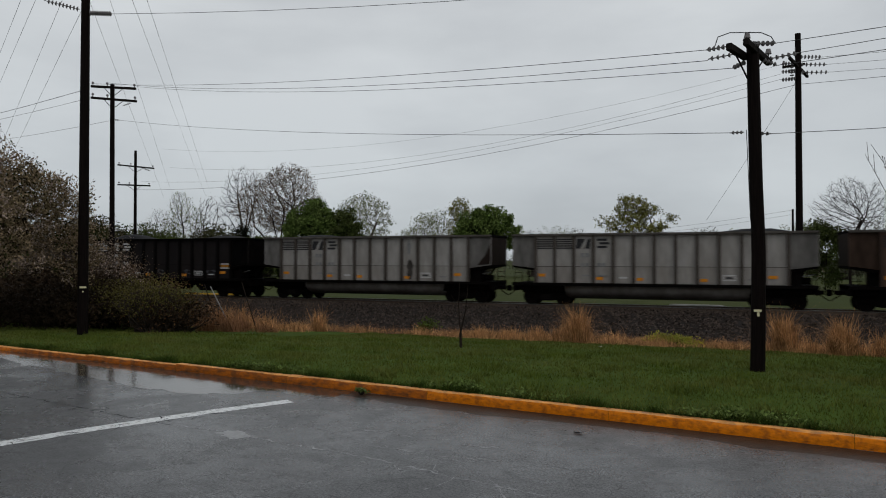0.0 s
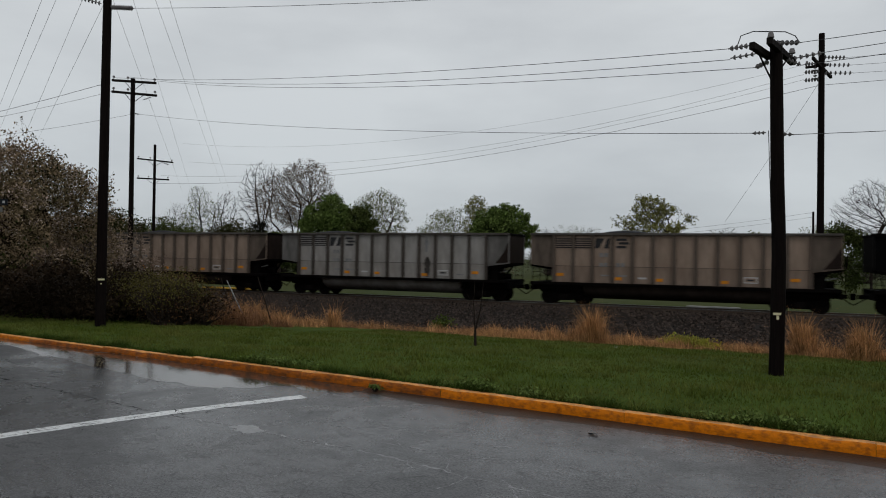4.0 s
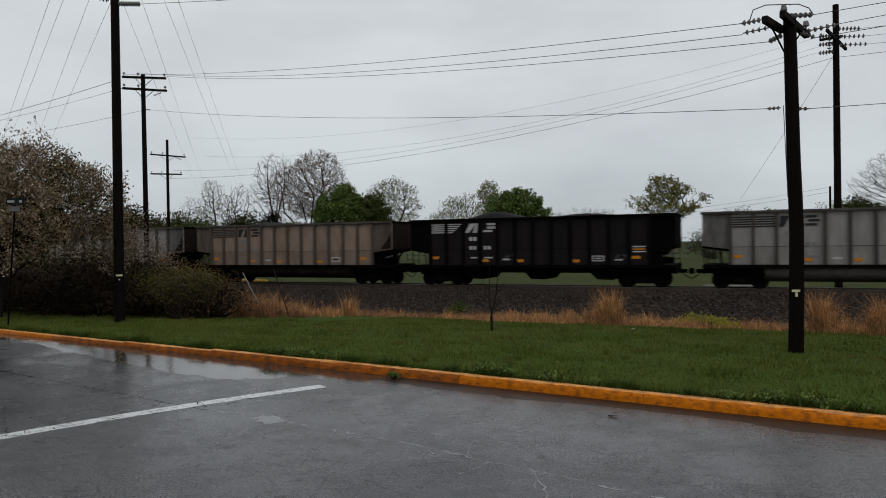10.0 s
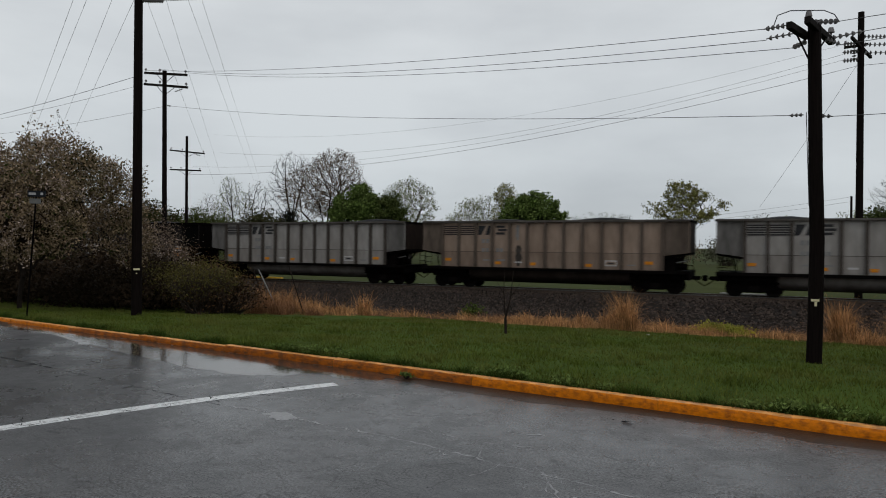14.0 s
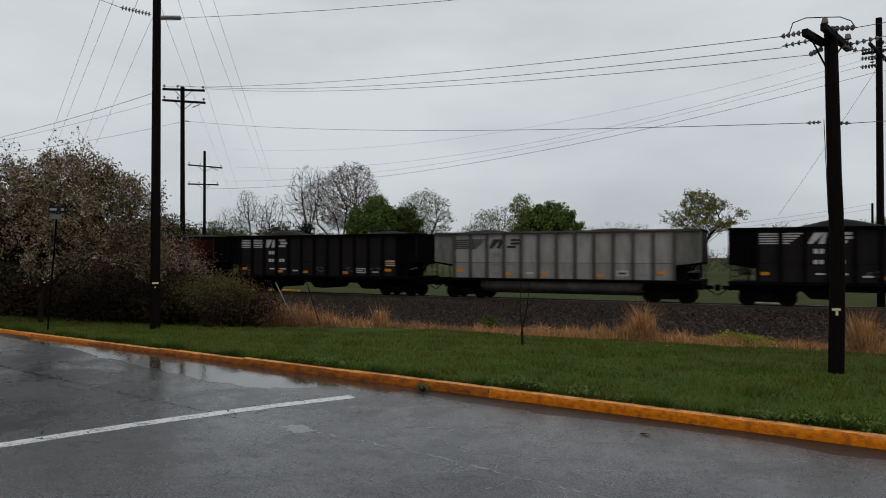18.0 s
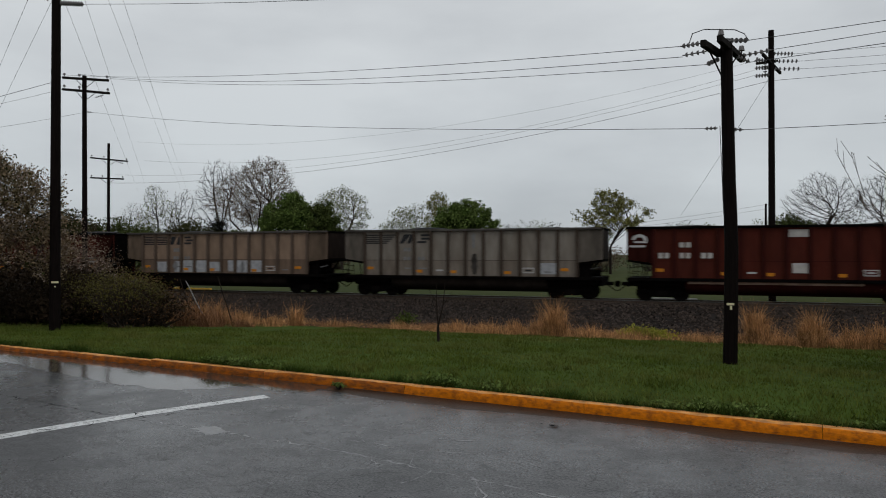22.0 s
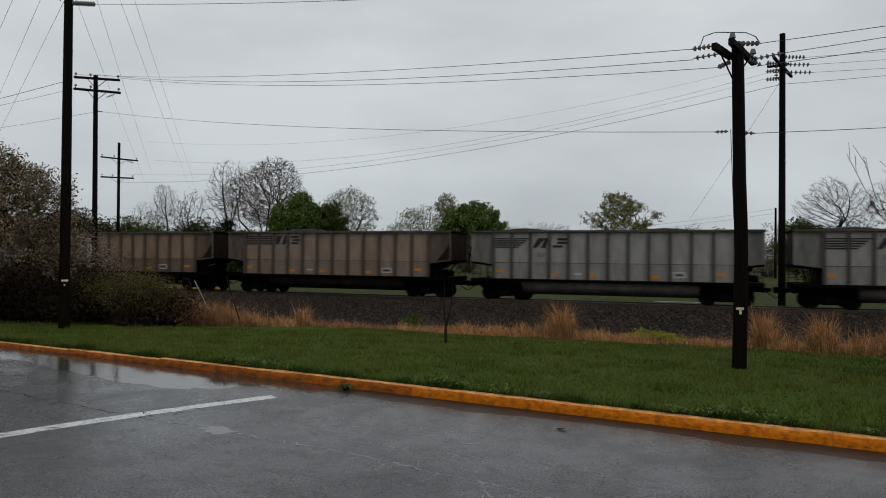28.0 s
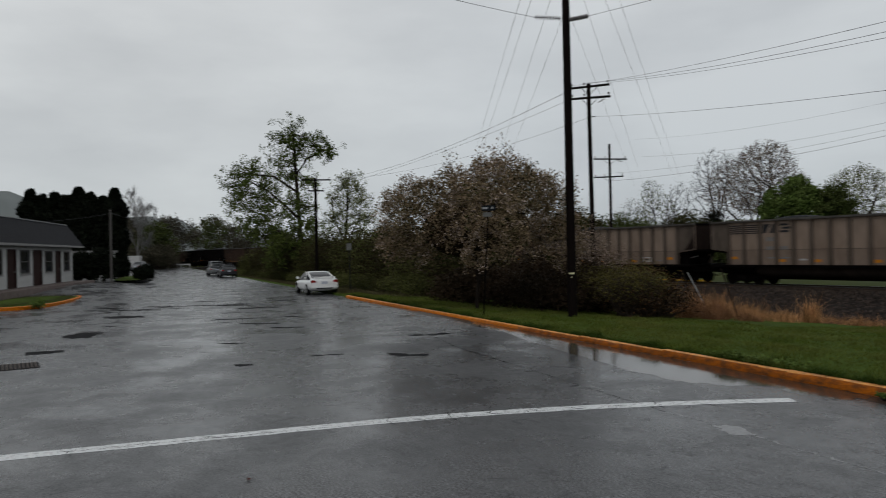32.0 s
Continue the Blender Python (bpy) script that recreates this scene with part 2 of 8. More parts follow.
M_ASPHALT = wet_asphalt()
M_EARTH = mat("turf_soil", (0.040, 0.060, 0.011), 0.9, vary=0.35, scale=1.5, second=(0.05, 0.08, 0.014), sscale=0.25, bump=0.5, bscale=25)
M_FIELD = mat("far_field_grass", (0.044, 0.050, 0.015), 0.9, vary=0.3, scale=0.3, second=(0.042, 0.053, 0.02), sscale=0.05)
M_LITTER = mat("brown_ditch_litter", (0.052, 0.033, 0.020), 0.9, vary=0.5, scale=6, second=(0.085, 0.050, 0.026), sscale=1.2, bump=0.6, bscale=20)
M_BLADE = mat("grass_blade", (0.060, 0.086, 0.012), 0.6, vary=0.4, scale=1.6, island=0.25, second=(0.112, 0.118, 0.030), sscale=0.35, soft=0.16)
M_WORN_BLADE = mat("worn_brownish_grass_blade", (0.052, 0.050, 0.022), 0.7, vary=0.4, scale=1.2, island=0.4, second=(0.075, 0.060, 0.034), sscale=0.5)
M_STRAW = mat("dry_straw", (0.42, 0.222, 0.098), 0.8, vary=0.5, scale=2.5, island=0.75)
M_BALLAST = mat("ballast_stone", (0.020, 0.0155, 0.0135), 0.8, vary=0.6, scale=9, bump=1.0, bscale=12, second=(0.03, 0.027, 0.026), sscale=3)
M_STONE = mat("ballast_loose_stone", (0.038, 0.029, 0.024), 0.55, vary=0.3, scale=9, island=0.95)
# kerb top worn and lightened, face deepened: sky light partly put into the paint
M_KERB_TOP = mat("worn_skylit_kerb_top_paint", (0.70, 0.31, 0.085), 0.55, vary=0.3, scale=8, bump=0.6, bscale=26, second=(0.42, 0.20, 0.08), amount=0.3, sscale=7.0, soft=0.08, spec=0.15)
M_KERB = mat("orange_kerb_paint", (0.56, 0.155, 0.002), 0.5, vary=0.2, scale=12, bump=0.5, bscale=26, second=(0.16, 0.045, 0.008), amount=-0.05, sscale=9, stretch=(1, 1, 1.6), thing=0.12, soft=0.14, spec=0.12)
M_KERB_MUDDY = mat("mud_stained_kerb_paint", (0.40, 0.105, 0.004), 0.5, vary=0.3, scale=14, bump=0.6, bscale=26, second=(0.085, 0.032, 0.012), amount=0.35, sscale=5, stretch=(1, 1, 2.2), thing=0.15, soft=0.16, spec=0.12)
M_PAINT = mat("worn_white_line_paint", (0.60, 0.61, 0.61), 0.4, vary=0.15, scale=30, second=(0.30, 0.30, 0.305), amount=0.1, sscale=14, soft=0.05, spec=0.4)
M_RAIL = mat("worn_rail_steel", (0.10, 0.075, 0.06), 0.5, 0.6, vary=0.3, scale=8)
M_TIE = mat("old_sleeper_timber", (0.05, 0.042, 0.036), 0.85, vary=0.3, scale=8, thing=0.2)
M_POLE = mat("dark_creosoted_pole_timber", (0.007, 0.005, 0.0045), 0.75, vary=0.4, scale=5, stretch=(6, 6, 0.5), bump=0.4, bscale=14)
M_ARM = mat("weathered_crossarm_timber", (0.014, 0.012, 0.011), 0.8, vary=0.3, scale=8)
M_WIRE = mat("dark_wire", (0.045, 0.045, 0.048), 0.5, 0.3, vary=0.1)
M_INS = mat("grey_porcelain", (0.16, 0.15, 0.15), 0.35, vary=0.15)
M_STEEL = mat("galvanised_steel", (0.3, 0.3, 0.3), 0.5, 0.6, vary=0.2)
M_TAG = mat("pale_yellow_tag", (0.6, 0.55, 0.35), 0.5, vary=0.1)
M_BARK = mat("wet_bark", (0.022, 0.017, 0.014), 0.9, vary=0.4, scale=6)
M_SHOOT = mat("grey_brown_shoot_bark", (0.048, 0.037, 0.031), 0.8, vary=0.4, scale=8)
M_BARKG = mat("grey_twig_bark", (0.06, 0.047, 0.041), 0.9, vary=0.3, scale=6)
M_COAL = mat("coal_load", (0.012, 0.012, 0.013), 0.6, vary=0.5, scale=8, bump=1.0, bscale=6)
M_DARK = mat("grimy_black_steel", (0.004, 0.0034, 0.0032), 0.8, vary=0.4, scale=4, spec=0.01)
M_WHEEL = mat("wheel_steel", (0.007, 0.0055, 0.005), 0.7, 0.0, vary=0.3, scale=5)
M_ORANGE = mat("orange_reflective_panel", (0.50, 0.185, 0.02), 0.5, vary=0.25, scale=5)
M_WHITE = mat("dull_white_marking", (0.42, 0.415, 0.41), 0.6, vary=0.2, scale=6)
M_BLACK = mat("faded_black_marking", (0.03, 0.03, 0.032), 0.6, vary=0.2, scale=6)
M_GREYMARK = mat("faded_grey_marking", (0.17, 0.17, 0.17), 0.6, vary=0.2, scale=6)


def car_paint(name, base, dirt, amount=0.5):
    return mat(name, base, 0.6, spec=0.01, vary=0.30, scale=3.2, second=dirt, amount=amount, sscale=0.9, stretch=(1.0, 1, 0.35), soft=0.3)


PAINT = {
    "grey": car_paint("aluminium_grey_car_side", (0.30, 0.292, 0.282), (0.19, 0.172, 0.155), 0.35),
    "pale": car_paint("pale_silver_car_side", (0.31, 0.305, 0.292), (0.20, 0.182, 0.165), 0.4),
    "tan": car_paint("dusty_tan_car_side", (0.30, 0.232, 0.185), (0.175, 0.125, 0.095), 0.45),
    "sand": car_paint("sand_brown_car_side", (0.298, 0.205, 0.145), (0.16, 0.114, 0.084), 0.5),
    "dirty": car_paint("pale_rust_streaked_car_side", (0.255, 0.236, 0.210), (0.135, 0.108, 0.085), 0.5),
    "brown": car_paint("brown_dusty_car_side", (0.095, 0.060, 0.045), (0.055, 0.036, 0.028), 0.5),
    "black": car_paint("black_car_side", (0.0100, 0.0100, 0.0112), (0.020, 0.0160, 0.0145), 0.4),
    "red": car_paint("oxide_red_car_side", (0.082, 0.018, 0.012), (0.046, 0.014, 0.010), 0.5),
}
RIB = {
    "grey": car_paint("grey_stained_side_post", (0.075, 0.065, 0.058), (0.04, 0.033, 0.028)),
    "pale": car_paint("pale_stained_side_post", (0.095, 0.086, 0.078), (0.05, 0.043, 0.037)),
    "tan": car_paint("tan_stained_side_post", (0.11, 0.088, 0.072), (0.06, 0.046, 0.038)),
    "sand": car_paint("sand_stained_side_post", (0.12, 0.088, 0.068), (0.07, 0.05, 0.04)),
    "dirty": car_paint("rusty_stained_side_post", (0.075, 0.058, 0.046), (0.04, 0.028, 0.022)),
    "brown": car_paint("brown_stained_side_post", (0.055, 0.037, 0.029), (0.034, 0.024, 0.02)),
    "black": car_paint("black_side_post", (0.0040, 0.0038, 0.0038), (0.006, 0.005, 0.0048)),
    "red": car_paint("red_side_post", (0.045, 0.010, 0.008), (0.026, 0.008, 0.007)),
}


# ---- building helpers ----
def mesh_of(bm, name, material):
    me = bpy.data.meshes.new(name)
    bm.to_mesh(me)
    bm.free()
    me.materials.append(material)
    return me


def raw_mesh(name, verts, faces, material, smooth=False):
    """A mesh from numpy arrays: verts (N, 3) and faces (M, k)."""
    me = bpy.data.meshes.new(name)
    verts, faces = np.asarray(verts, np.float32), np.asarray(faces, np.int32)
    k = faces.shape[1]
    me.vertices.add(len(verts))
    me.vertices.foreach_set("co", verts.ravel())
    me.loops.add(faces.size)
    me.loops.foreach_set("vertex_index", faces.ravel())
    me.polygons.add(len(faces))
    me.polygons.foreach_set("loop_start", np.arange(0, faces.size, k, dtype=np.int32))
    me.update(calc_edges=True)
    me.validate()
    if smooth:
        me.polygons.foreach_set("use_smooth", np.ones(len(faces), bool))
    me.materials.append(material)
    return me


def part(name, bm, material, parent, label="", m=None):
    """Links a bmesh, or a mesh, as one object under a thing or a part."""
    me = bm if isinstance(bm, bpy.types.Mesh) else mesh_of(bm, name, material)
    ob = new(name, me)
    ob.parent = parent
    if m is not None:
        ob.matrix_basis = m
    if label:
        ob["label"] = label
    return ob


def thing(name, label, category, group="", kind="", m=None, data=None):
    ob = new(name, data)
    if m is not None:
        ob.matrix_basis = m
    return tagged(ob, label, category, group, kind)


def box(bm, x0, x1, y0, y1, z0, z1, bevel=0.0):
    g = bmesh.ops.create_cube(bm, size=1.0, matrix=Matrix.LocRotScale(((x0 + x1) / 2, (y0 + y1) / 2, (z0 + z1) / 2), None, (x1 - x0, y1 - y0, z1 - z0)))
    if bevel:
        bmesh.ops.bevel(bm, geom=list({e for v in g["verts"] for e in v.link_edges}), offset=bevel, segments=2, affect="EDGES")
    return bm


def a_box(x0, x1, y0, y1, z0, z1, bevel=0.0):
    return box(bmesh.new(), x0, x1, y0, y1, z0, z1, bevel)


def prism(bm, pts, y0, y1):
    """Extrudes an outline in x and z along y."""
    a = [bm.verts.new((x, y0, z)) for x, z in pts]
    b = [bm.verts.new((x, y1, z)) for x, z in pts]
    n = len(pts)
    bm.faces.new(a)
    bm.faces.new(b[::-1])
    for i in range(n):
        bm.faces.new((a[i], b[i], b[(i + 1) % n], a[(i + 1) % n]))
    bmesh.ops.recalc_face_normals(bm, faces=bm.faces[:])
    return bm


def rod(bm, p, q, r0, r1=None, sides=8, caps=True):
    r1 = r0 if r1 is None else r1
    p, q = Vector(p), Vector(q)
    d = q - p
    bmesh.ops.create_cone(bm, cap_ends=caps, segments=sides, radius1=r0, radius2=r1, depth=d.length, matrix=Matrix.Translation((p + q) / 2) @ d.to_track_quat("Z", "Y").to_matrix().to_4x4())
    return bm


def tubes(segs, sides=4):
    """Tapered tubes for rows of (p, q, r0, r1): verts and quads."""
    S = np.array([[*a, *b, r, s] for a, b, r, s in segs], np.float64)
    p, q, r0, r1 = S[:, :3], S[:, 3:6], S[:, 6], S[:, 7]
    d = q - p
    d /= np.linalg.norm(d, axis=1, keepdims=True) + 1e-9
    up = np.where(np.abs(d[:, 2:3]) > 0.9, [[1.0, 0, 0]], [[0, 0, 1.0]])
    u = np.cross(d, up)
    u /= np.linalg.norm(u, axis=1, keepdims=True) + 1e-9
    v = np.cross(d, u)
    ang = np.arange(sides) * 2 * np.pi / sides
    ring = u[:, None] * np.cos(ang)[None, :, None] + v[:, None] * np.sin(ang)[None, :, None]
    V = np.concatenate([p[:, None] + ring * r0[:, None, None], q[:, None] + ring * r1[:, None, None]], 1).reshape(-1, 3)
    base = np.arange(len(S))[:, None] * 2 * sides
    i = np.arange(sides)[None]
    j = (i + 1) % sides
    F = np.stack([base + i, base + j, base + sides + j, base + sides + i], -1).reshape(-1, 4)
    return V, F


def quads(centres, size, rng, flat=0.0, tall=1.0):
    """Small leaves: a randomly turned diamond at each centre."""
    n = len(centres)
    a = rng.normal(size=(n, 3))
    a[:, 2] *= 1 - flat
    a /= np.linalg.norm(a, axis=1, keepdims=True) + 1e-9
    b = np.cross(a, rng.normal(size=(n, 3)))
    b /= np.linalg.norm(b, axis=1, keepdims=True) + 1e-9
    s = (size * rng.uniform(0.6, 1.3, n))[:, None]
    V = np.stack([centres - a * s * tall, centres + b * s * 0.5, centres + a * s * tall, centres - b * s * 0.5], 1).reshape(-1, 3)
    return V, np.arange(4 * n).reshape(n, 4)


# ---- large structure: ground, road, kerb, track ----
TRACK_Y, RAIL_Z = 39.13, -0.115


def kerb_y(x):
    return 10.12 - 0.152 * x


def smooth(t):
    t = np.clip(t, 0, 1)
    return t * t * (3 - 2 * t)


def kerb_dip(x):
    """The kerb sinks a little towards the west."""
    return -0.055 * smooth((-6.5 - np.asarray(x, float)) / 9.5)


def ground_z(x, y):
    x, y = np.asarray(x, float), np.asarray(y, float)
    d = y - kerb_y(x)
    prof = np.interp(y, [10, 13, 17, 22, 27, 31, 33.2, 33.8, 44.2, 45, 49, 60, 200], [0.15, 0.10, -0.15, -0.45, -0.85, -1.2, -1.25, -1.45, -1.45, -1.1, -0.6, -0.4, -0.4])
    w = smooth(d / 4)
    z = (0.132 + kerb_dip(x)) * (1 - w) + prof * w
    return np.where(d > 0.131, z, road_z(x, y) - 0.12)


def road_z(x, y):
    w = kerb_y(np.asarray(x, float)) - y
    return 0.5 * smooth((-np.asarray(x, float) - 38) / 22) * smooth((w - 9) / 6)


def axis(*spans):
    return np.unique(np.concatenate([np.arange(a, b, s) for a, b, s in spans]).round(3))


def sheet(name, xs, ys, height, material):
    X, Y = np.meshgrid(xs, ys)
    V = np.stack([X, Y, height(X, Y)], -1).reshape(-1, 3)
    i = (np.arange(len(ys) - 1)[:, None] * len(xs) + np.arange(len(xs) - 1)[None]).ravel()
    return raw_mesh(name, V, np.stack([i, i + 1, i + 1 + len(xs), i + len(xs)], -1), material, smooth=True)


gx = axis((-3000, -300, 300), (-300, -80, 10), (-80, 40, 1.0), (40, 200, 10), (200, 3001, 400))
gd = np.concatenate([axis((-1500, -60, 120), (-60, -4, 4)), [-3, -1.5, -0.5, 0.03, 0.13, 0.135], axis((0.6, 40, 0.6), (40, 110, 5), (110, 400, 40), (400, 4001, 400))])
GX, GD = np.meshgrid(gx, gd)
GY = 10.12 + GD - 0.152 * np.clip(GX, -45, 40) * np.where(GD > 0, 1 - smooth((GD - 4) / 12), 1.0)
gi = (np.arange(len(gd) - 1)[:, None] * len(gx) + np.arange(len(gx) - 1)[None]).ravel()
gv = np.stack([GX, GY, ground_z(GX, GY)], -1).reshape(-1, 3)
ground = thing("ground", "green mown turf falling gently to the railway ditch", "ground", kind="structure", data=raw_mesh("ground", gv, np.stack([gi, gi + 1, gi + 1 + len(gx), gi + len(gx)], -1), M_EARTH, True))
ground.data.materials.append(M_FIELD)
ground.data.materials.append(M_LITTER)
for p in ground.data.polygons:
    if p.center.y > 44 or p.center.x < -95 or p.center.x > 60:
        p.material_index = 1
    elif 28.0 < p.center.y < 34.5 and -40 < p.center.x < 40:  # bare ditch under last year's litter
        p.material_index = 2

# asphalt: rows parallel to the kerb
rx = axis((-260, -80, 6), (-80, 41, 1.5))
rw = np.array([0, 0.5, 1, 2, 4, 6, 8, 9, 10, 11, 12, 13, 14, 15, 16, 18, 20, 25, 30, 40, 55])
RX, RW = np.meshgrid(rx, rw)
RY = kerb_y(RX) - RW
rv = np.stack([RX, RY, road_z(RX, RY)], -1).reshape(-1, 3)
ri = (np.arange(len(rw) - 1)[:, None] * len(rx) + np.arange(len(rx) - 1)[None]).ravel()
road = thing("road", "wet grey asphalt lot with cracks and patches", "road", kind="structure", data=raw_mesh("road", rv, np.stack([ri, ri + len(rx), ri + 1 + len(rx), ri + 1], -1), M_ASPHALT, True))

KERB_TURN = math.degrees(math.atan(-0.152))


def along_kerb(x, off=0.0, z=0.0):
    """A place off metres behind the kerb's road face at x, turned along the kerb."""
    n = Vector((0.152, 1.0)).normalized()
    return pose(x + n.x * off, kerb_y(x) + n.y * off, z, 0, 0, KERB_TURN)


def kerb_stone(length, seed, face):
    """One length of cast kerb with a rounded nose and a chipped edge."""
    rng = np.random.default_rng(seed)
    prof = [(0.0, -0.05), (-0.008, 0.06), (0.0, 0.132), (0.008, 0.147), (0.022, 0.153), (0.15, 0.154), (0.16, -0.05)]
    xs = np.linspace(0.004, length - 0.004, 14)
    V, F = [], []
    for i, x in enumerate(xs):
        for k, (y, z) in enumerate(prof):
            e = 0.0 if k in (0, 5, 6) else rng.uniform(-0.006, 0.006) - (0.022 if rng.random() < 0.08 else 0)
            V.append((x, y - e * 0.5, z + e))
    n = len(prof)
    for i in range(len(xs) - 1):
        for k in range(n - 1):
            F.append((i * n + k, (i + 1) * n + k, (i + 1) * n + k + 1, i * n + k + 1))
    me = raw_mesh("kerb_stone", V, F, face)
    # paler top faces: wear plus the stronger sky light, held in the paint
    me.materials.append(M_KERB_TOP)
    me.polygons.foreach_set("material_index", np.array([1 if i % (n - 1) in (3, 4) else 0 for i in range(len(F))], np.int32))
    return me


kerb = thing("kerb", "chipped orange-yellow painted concrete kerb", "kerb", kind="structure")
KERB_LEN = 3.05
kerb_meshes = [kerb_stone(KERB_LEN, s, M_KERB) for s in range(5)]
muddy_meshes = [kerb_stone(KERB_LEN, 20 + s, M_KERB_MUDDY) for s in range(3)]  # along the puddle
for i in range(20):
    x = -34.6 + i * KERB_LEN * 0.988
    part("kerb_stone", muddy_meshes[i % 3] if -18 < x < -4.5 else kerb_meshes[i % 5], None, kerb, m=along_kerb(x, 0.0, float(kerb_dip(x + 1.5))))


# stop line across the lot
def line_x(y):
    """The painted line bends as it nears the kerb."""
    return -10.13 + 0.252 * y + 0.0303 * max(0.0, y - 3.7) ** 2


def line_strip(name, y0, y1, width, z, material, seed=3, steps=90):
    rng = np.random.default_rng(seed)
    V, F = [], []
    for i in range(steps + 1):
        y = y0 + (y1 - y0) * i / steps
        d = Vector((line_x(y + 0.05) - line_x(y - 0.05), 0.1)).normalized()
        for s in (-1, 1):
            w = s * (width / 2 + rng.uniform(-0.012, 0.008))
            V.append((line_x(y) - d.y * w, y + d.x * w, z))
    for i in range(steps):
        F.append((2 * i, 2 * i + 2, 2 * i + 3, 2 * i + 1))
    return raw_mesh(name, V, F, material)


thing("stop_line", "worn white painted line across wet asphalt", "road marking", kind="structure", data=line_strip("stop_line", -6.0, 9.87, 0.27, 0.002, M_PAINT))

# ballast bed
bx = axis((-400, -60, 5), (-60, 30, 0.5), (30, 200, 5))
by = np.array([32.9, 33.3, 33.8, 34.4, 35.0, 35.5, 35.9, 36.4, 37.2, 38.0, 39.13, 40.2, 41.0, 41.6, 42.4, 43.2, 44.2, 45.0])


def ballast_z(x, y):
    z = np.interp(y, [32.9, 33.3, 36.0, 36.6, 41.6, 42.4, 45.0], [-1.32, -1.2, -0.38, -0.29, -0.29, -0.4, -1.1])
    return z + 0.05 * np.sin(x * 1.7 + y * 2.1) * np.sin(x * 0.63 - y) * (np.abs(y - TRACK_Y) > 1.6)


thing("ballast", "dark grey crushed stone railway ballast", "ballast", kind="structure", data=sheet("ballast", bx, by, ballast_z, M_BALLAST))
rng = np.random.default_rng(5)
n = 34000
sx, sy = rng.uniform(-50, 22, n), rng.uniform(32.6, 38.2, n)
sr = rng.uniform(0.03, 0.085, n)
octa = np.array([(1, 0, 0), (0, 1, 0), (-1, 0, 0), (0, -1, 0), (0, 0, 1), (0, 0, -1)], float)
of = np.array([(0, 1, 4), (1, 2, 4), (2, 3, 4), (3, 0, 4)])
ov = octa[None] * sr[:, None, None] * rng.uniform(0.6, 1.3, (n, 6, 3))
ov += np.stack([sx, sy, ballast_z(sx, sy) + 0.01], -1)[:, None]
thing("ballast_stones", "loose crushed dark stones on the railway bank", "stones", kind="stuff", data=raw_mesh("ballast_stones", ov.reshape(-1, 3), (of[None] + 6 * np.arange(n)[:, None, None]).reshape(-1, 3), M_STONE))

# rails and sleepers
M_SHINE = mat("polished_running_rail", (0.13, 0.125, 0.12), 0.4, vary=0.3, scale=3, metal=1.0)
RAIL_PROFILE = [(-0.07, -0.17), (0.07, -0.17), (0.07, -0.155), (0.012, -0.13), (0.012, -0.045), (0.036, -0.035), (0.036, 0.0), (-0.036, 0.0), (-0.036, -0.035), (-0.012, -0.045), (-0.012, -0.13), (-0.07, -0.155)]
for y in (TRACK_Y - 0.755, TRACK_Y + 0.755):
    bm = bmesh.new()
    a = [bm.verts.new((-400, y + py, RAIL_Z + pz)) for py, pz in RAIL_PROFILE]
    b = [bm.verts.new((200, y + py, RAIL_Z + pz)) for py, pz in RAIL_PROFILE]
    bm.faces.new(a)
    bm.faces.new(b[::-1])
    for i in range(len(a)):
        bm.faces.new((a[i], b[i], b[(i + 1) % len(a)], a[(i + 1) % len(a)]))
    bmesh.ops.recalc_face_normals(bm, faces=bm.faces[:])
    rail = thing("rail", "rusty steel running rail on sleepers", "rail", "rails of the track", "structure", data=mesh_of(bm, "rail", M_RAIL))
    part("rail_head", a_box(-400, 200, y - 0.038, y + 0.038, RAIL_Z - 0.020, RAIL_Z + 0.003), M_SHINE, rail, label="wheel-polished bright running surface")
ties = thing("sleepers", "dark timber sleepers bedded in ballast", "sleepers", "", "structure")
tie_mesh = mesh_of(a_box(-0.115, 0.115, -1.3, 1.3, -0.17, 0.0, 0.012), "sleeper", M_TIE)
for i in range(150):
    part("sleeper", tie_mesh, None, ties, m=pose(-62 + i * 0.56, TRACK_Y, RAIL_Z - 0.172))

# ---- train ----
LOWER = {
    "grey": car_paint("grey_lower_side_sheet", (0.275, 0.264, 0.252), (0.17, 0.15, 0.132), 0.5), "dirty": car_paint("rusty_lower_side_sheet", (0.225, 0.200, 0.172), (0.115, 0.088, 0.068), 0.5), "pale": car_paint("pale_lower_side_sheet", (0.265, 0.26, 0.248), (0.17, 0.155, 0.14), 0.5),
    "tan": car_paint("tan_lower_side_sheet", (0.248, 0.190, 0.150), (0.142, 0.102, 0.078), 0.5), "brown": car_paint("brown_lower_side_sheet", (0.08, 0.048, 0.035), (0.065, 0.04, 0.03), 0.5),
    "sand": car_paint("sand_lower_side_sheet", (0.185, 0.128, 0.092), (0.10, 0.072, 0.054), 0.5),
    "black": PAINT["black"], "red": PAINT["red"],
}
M_SCRAWL = mat("faded_sprayed_paint", (0.05, 0.05, 0.056), 0.7, vary=0.4, scale=5)
M_PALELEDGE = mat("pale_pinkish_ledge", (0.30, 0.20, 0.15), 0.7, vary=0.3, scale=3)
TUB = car_paint("grimy_tub_plate", (0.034, 0.026, 0.022), (0.016, 0.012, 0.010), 0.5)
PALE_TUB = car_paint("pale_tub_plate", (0.15, 0.14, 0.13), (0.075, 0.065, 0.058), 0.5)
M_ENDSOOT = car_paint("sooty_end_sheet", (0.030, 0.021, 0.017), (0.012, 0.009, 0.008))
